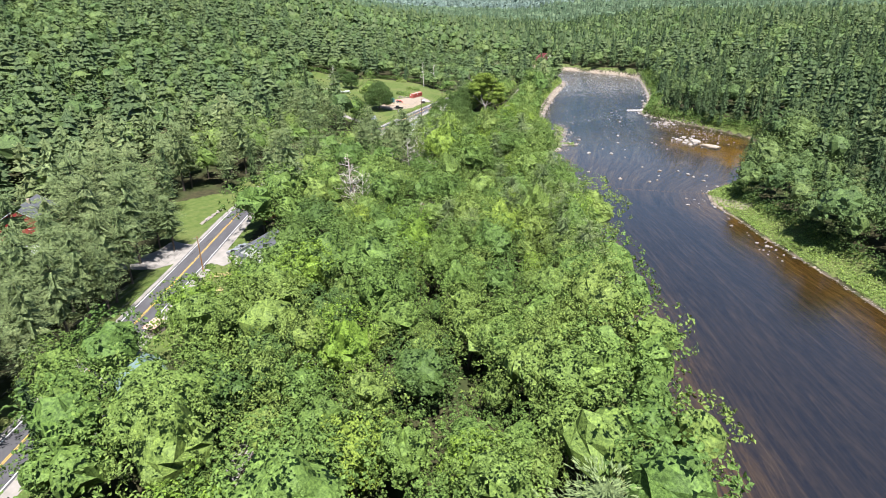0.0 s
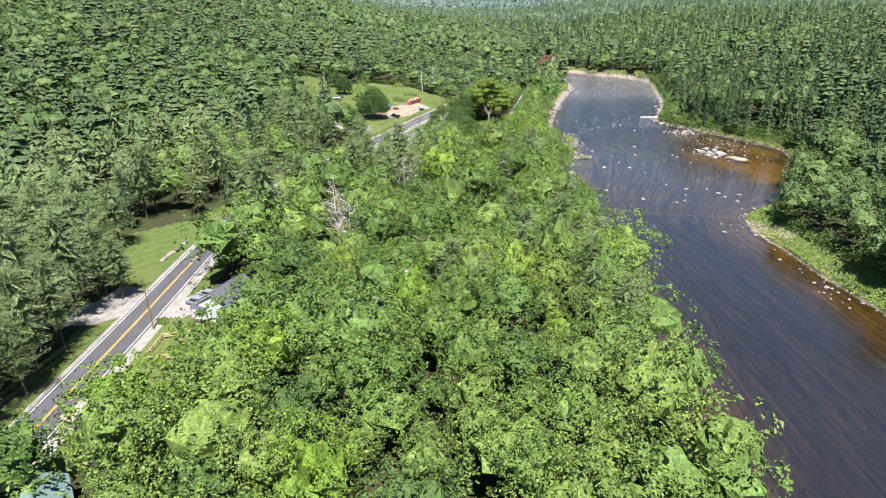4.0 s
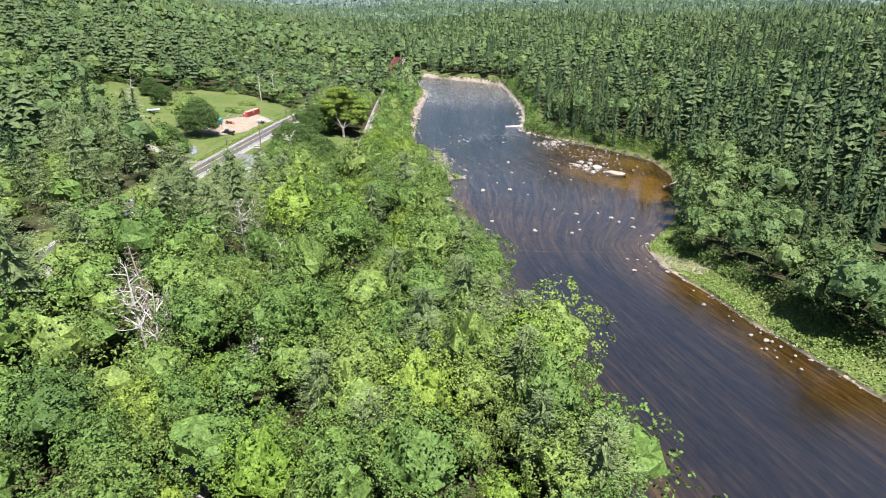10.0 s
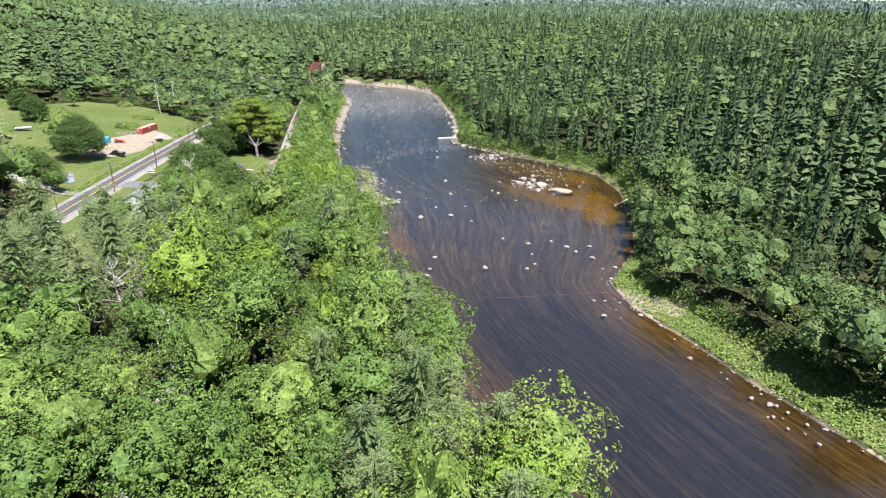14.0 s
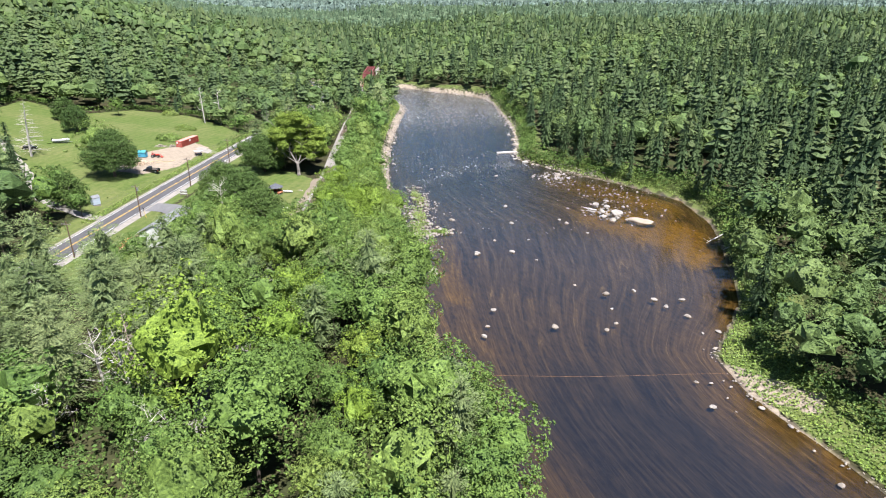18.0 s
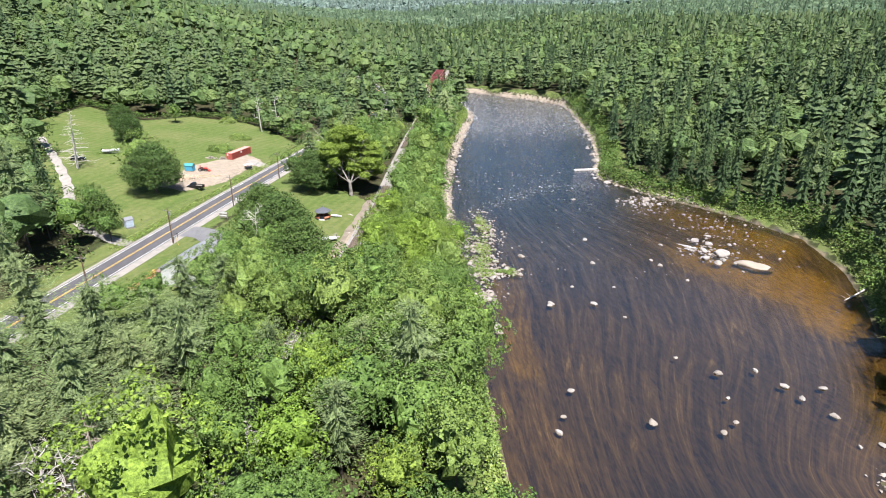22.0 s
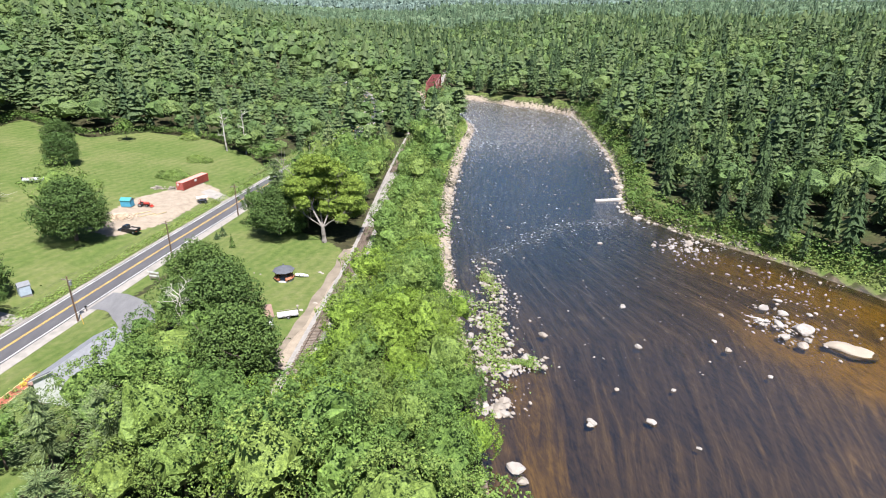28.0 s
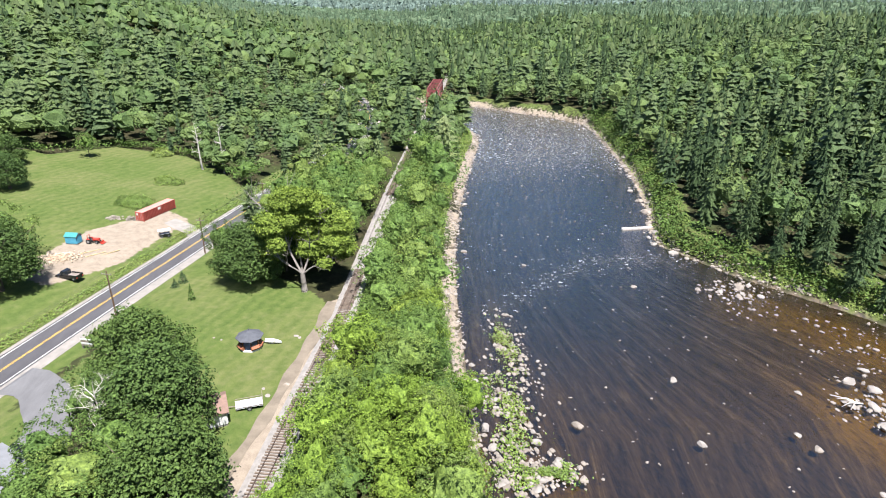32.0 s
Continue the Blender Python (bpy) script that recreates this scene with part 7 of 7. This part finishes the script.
shore_rocks(80, 290, 510, -1, -3.5, 3.5, 0.35, 1.2, "pale granite boulder on the stony near bank")
shore_rocks(70, 345, 535, 1, -4.0, 4.0, 0.4, 1.5, "pale granite boulder on the stony outer bank")
shore_rocks(34, 130, 205, 1, -7.0, 0.5, 0.25, 0.7, "small pale boulder at the edge of the grassy bank")


def gravel(name, label, n, place, r0, r1, mat, low=-0.25):
    """Many small stones in one mesh."""
    me0 = stone_mesh(60, mat, 0.6, 1)
    base = np.array([v.co for v in me0.vertices])
    tri = np.array([p.vertices[:] for p in me0.polygons])
    x, y = place(n)
    z, s = height(x, y)
    ok = (z > low)
    x, y, z = x[ok], y[ok], np.maximum(z[ok], -0.04)
    r = r0 + (r1 - r0) * srng.rand(len(x)) ** 3
    a = srng.uniform(0, 6.28, len(x))
    sq = srng.uniform(0.7, 1.4, (len(x), 1))
    bx, by = base[None, :, 0] * sq, base[None, :, 1] / sq
    v = np.stack([(bx * np.cos(a)[:, None] - by * np.sin(a)[:, None]) * r[:, None] + x[:, None], (bx * np.sin(a)[:, None] + by * np.cos(a)[:, None]) * r[:, None] + y[:, None], base[None, :, 2] * r[:, None] + z[:, None] + 0.1 * r[:, None]], -1)
    f = (tri[None] + (np.arange(len(x)) * len(base))[:, None, None]).reshape(-1, 3)
    tagged(new(name, quads(name, v.reshape(-1, 3), f, mat)), label, "stones", kind="stuff")


def along(line, y0, y1, side, lo, hi, wig=0.0):
    pts = np.array([p for p in spline(line, 2.0) if y0 < p[1] < y1])

    def place(n):
        p = pts[srng.randint(len(pts), size=n)]
        return p[:, 0] + side * srng.uniform(lo, hi, n), p[:, 1] + srng.uniform(-2, 2, n)
    return place


def bar(cx, cy, rx, ry):
    def place(n):
        return cx + srng.normal(size=n) * rx, cy + srng.normal(size=n) * ry
    return place


gravel("shore_stones", "pale stones strewn along the stony bank", 2600, along(LEFT_BANK, 285, 525, -1, -3.5, 4.5), 0.16, 0.75, M_PALE)
gravel("shore_stones", "pale stones strewn along the outer bank", 2500, along(RIGHT_BANK, 325, 540, 1, -6.0, 5.5), 0.16, 0.85, M_PALE)
gravel("gravel_bar", "stones of the gravel bar at the river bend", 900, along(RIGHT_BANK, 532, 600, 1, -7.0, 2.0), 0.2, 0.8, M_PALE)
for cx, cy, rx, ry, n in ((57, 283, 2.6, 4.5, 260), (60, 296, 2.4, 6.0, 260), (62, 281, 2.4, 1.6, 130), (65.5, 314, 1.8, 7, 220), (54.5, 269, 2.0, 1.6, 70), (121.5, 284, 3.5, 4.0, 90), (126, 329, 5.0, 4.0, 140)):
    for k in range(n // 14):
        rock(float(cx + srng.normal() * rx), float(cy + srng.normal() * ry), float(srng.uniform(0.35, 0.95)), "pale weathered stone of a bar in the river", 0.05, name="bar_stone", group="stones of the river bars")
    x9, y9 = cx + srng.normal(size=n) * rx, cy + srng.normal(size=n) * ry
    me9 = stone_mesh(61, M_PALE, 0.6, 1)
    base9 = np.array([v.co for v in me9.vertices])
    tri9 = np.array([q.vertices[:] for q in me9.polygons])
    r9 = 0.14 + 0.45 * srng.rand(n) ** 2
    v9 = base9[None] * r9[:, None, None] * srng.uniform(0.75, 1.3, (n, 1, 3)) + np.stack([x9, y9, np.full(n, 0.03)], -1)[:, None]
    tagged(new("bar_stones", quads("bar_stones", v9.reshape(-1, 3), (tri9[None] + (np.arange(n) * len(base9))[:, None, None]).reshape(-1, 3), M_PALE)), "small pale stones of a bar in the river", "stones", kind="stuff")
gravel("bank_stones", "small stones at the foot of the grassy bank", 500, along(RIGHT_BANK[::-1], 60, 210, 1, -2.0, 0.8), 0.1, 0.35, M_PALE)
gravel("riffle_stones", "small stones breaking the surface of the riffles", 620, lambda n: (srng.uniform(60, 165, n), srng.uniform(272, 500, n)), 0.14, 0.42, M_PALE, -3.0)
gravel("shoal_stones", "stones standing out of the golden shallows", 200, lambda n: (136 + srng.normal(size=n) * 7, 302 + srng.normal(size=n) * 15), 0.18, 0.7, M_PALE, -3.0)


# ---- logs, wood and stone heaps ----
tagged(part("beam", boxes((118.2, 128.5, 372.2, 373.2, -0.3, 0.55), bevel=0.08), M_DEAD), "long pale squared timber lying across the shore", "timber")
for pts, r, lab in (([(138.5, 247.5, 0.3), (143, 248.6, 0.8), (150, 249.8, 1.5)], 0.3, "bleached fallen trunk reaching over the pool"), ([(137.5, 253.4, 0.2), (141, 254.6, 0.5), (146, 256.5, 1.0)], 0.2, "bleached fallen trunk reaching over the pool")):
    lg = thing("fallen_tree", pose(0, 0, 0), lab, "log")
    part("trunk", tube(bmesh.new(), pts, [r * 0.5, r * 0.8, r], 7), M_DEAD, lg)
    for k in range(4):
        b = Vector(pts[0]).lerp(Vector(pts[1]), 0.3 + 0.2 * k)
        part("branch", tube(bmesh.new(), [b, b + Vector((-1.0 + 0.3 * k, (-1) ** k * 1.3, 0.6))], [0.07, 0.02], 4), M_DEAD, lg)
drift = thing("driftwood", pose(119.5, 287.6, 0.35), "tangle of bleached driftwood stranded on boulders", "driftwood")
dr = random.Random(12)
for k in range(7):
    a = radians(200 + dr.uniform(-55, 45))
    ln = dr.uniform(2.0, 4.5)
    part("branch", tube(bmesh.new(), [(dr.uniform(-0.6, 1.2), dr.uniform(-0.6, 0.6), 0.2), (math.cos(a) * ln * 0.5, math.sin(a) * ln * 0.5, 0.6), (math.cos(a) * ln, math.sin(a) * ln, 0.25 + 0.1 * k)], [0.13, 0.09, 0.03], 5), M_DEAD, drift)
log_me = bpy.data.meshes.new("firewood_log")
bm = tube(bmesh.new(), [(-0.25, 0, 0), (0.25, 0, 0)], [0.14, 0.13], 5)
bm.to_mesh(log_me)
bm.free()
log_me.materials.append(M_SPLIT)
for cx, cy, rx, ry, n, hh in ((-30.5, 357.5, 3.6, 2.6, 260, 0.8),):
    heap = thing("firewood_heap", Matrix.Translation((cx, cy, ground_z(cx, cy))), "loose heap of freshly split pale firewood", "firewood")
    for k in range(n):
        x, y = dr.gauss(0, rx * 0.5), dr.gauss(0, ry * 0.5)
        z = max(0.1, hh * (1 - (x / rx) ** 2 - (y / ry) ** 2)) * dr.random() + 0.1
        o = new("log", log_me)
        o.parent = heap
        o.matrix_basis = pose(x, y, z, dr.uniform(-30, 30), dr.uniform(-30, 30), dr.uniform(0, 360))
for cx, cy in ((-26.3, 381.4), (-21.8, 380.6)):
    heap = thing("stone_heap", Matrix.Translation((cx, cy, ground_z(cx, cy))), "heap of pale broken stones beside the container", "stones")
    for k in range(46):
        x, y = dr.gauss(0, 1.0), dr.gauss(0, 0.7)
        o = new("stone", pale[k % 3])
        o.parent = heap
        q = dr.uniform(0.16, 0.42)
        o.matrix_basis = pose(x, y, max(0.1, 0.8 - 0.4 * x * x - 0.6 * y * y) * dr.random() + 0.05, 0, 0, dr.uniform(0, 360)) @ Matrix.Diagonal((q, q, q * 1.3, 1))
for x, y, a in ((-23.6, 358.5, 35), (-20.8, 359.6, 40), (-25.2, 360.2, 33)):
    tagged(part("plank", boxes((-2.2, 2.2, -0.1, 0.1, 0, 0.1)), M_WOOD), "long pale plank lying on bare earth", "plank").matrix_world = turned(x, y, (0, 1), lift=0.03) @ pose(0, 0, 0, 0, 0, a)
for x, y, r in ((24.3, 317.2, 0.5), (24.9, 316.6, 0.4), (23.6, 302.2, 0.6), (20.6, 299.6, 0.5), (19.8, 301.5, 0.35), (9.5, 318, 0.25), (11, 317.2, 0.25)):
    rock(x, y, r, "pale field stone in the mown grass", ground_z(x, y), name="field_stone", group="stones on the lawn")
wr = np.random.RandomState(3)
row = thing("stone_wall", pose(0, 0, 0), "low tumbled field-stone wall beside the road", "stone wall")
for k in range(64):
    f = k / 63
    x, y = -71.4 + 1.6 * f + wr.uniform(-0.3, 0.3), 161.5 + 13 * f + wr.uniform(-0.2, 0.2)
    o = new("stone", stones[k % 9])
    o.parent = row
    q = wr.uniform(0.3, 0.55)
    o.matrix_basis = Matrix.Translation((x, y, ground_z(x, y) + wr.uniform(0.05, 0.4))) @ Matrix.Rotation(wr.uniform(0, 6), 4, "Z") @ Matrix.Diagonal((q, q, q, 1))
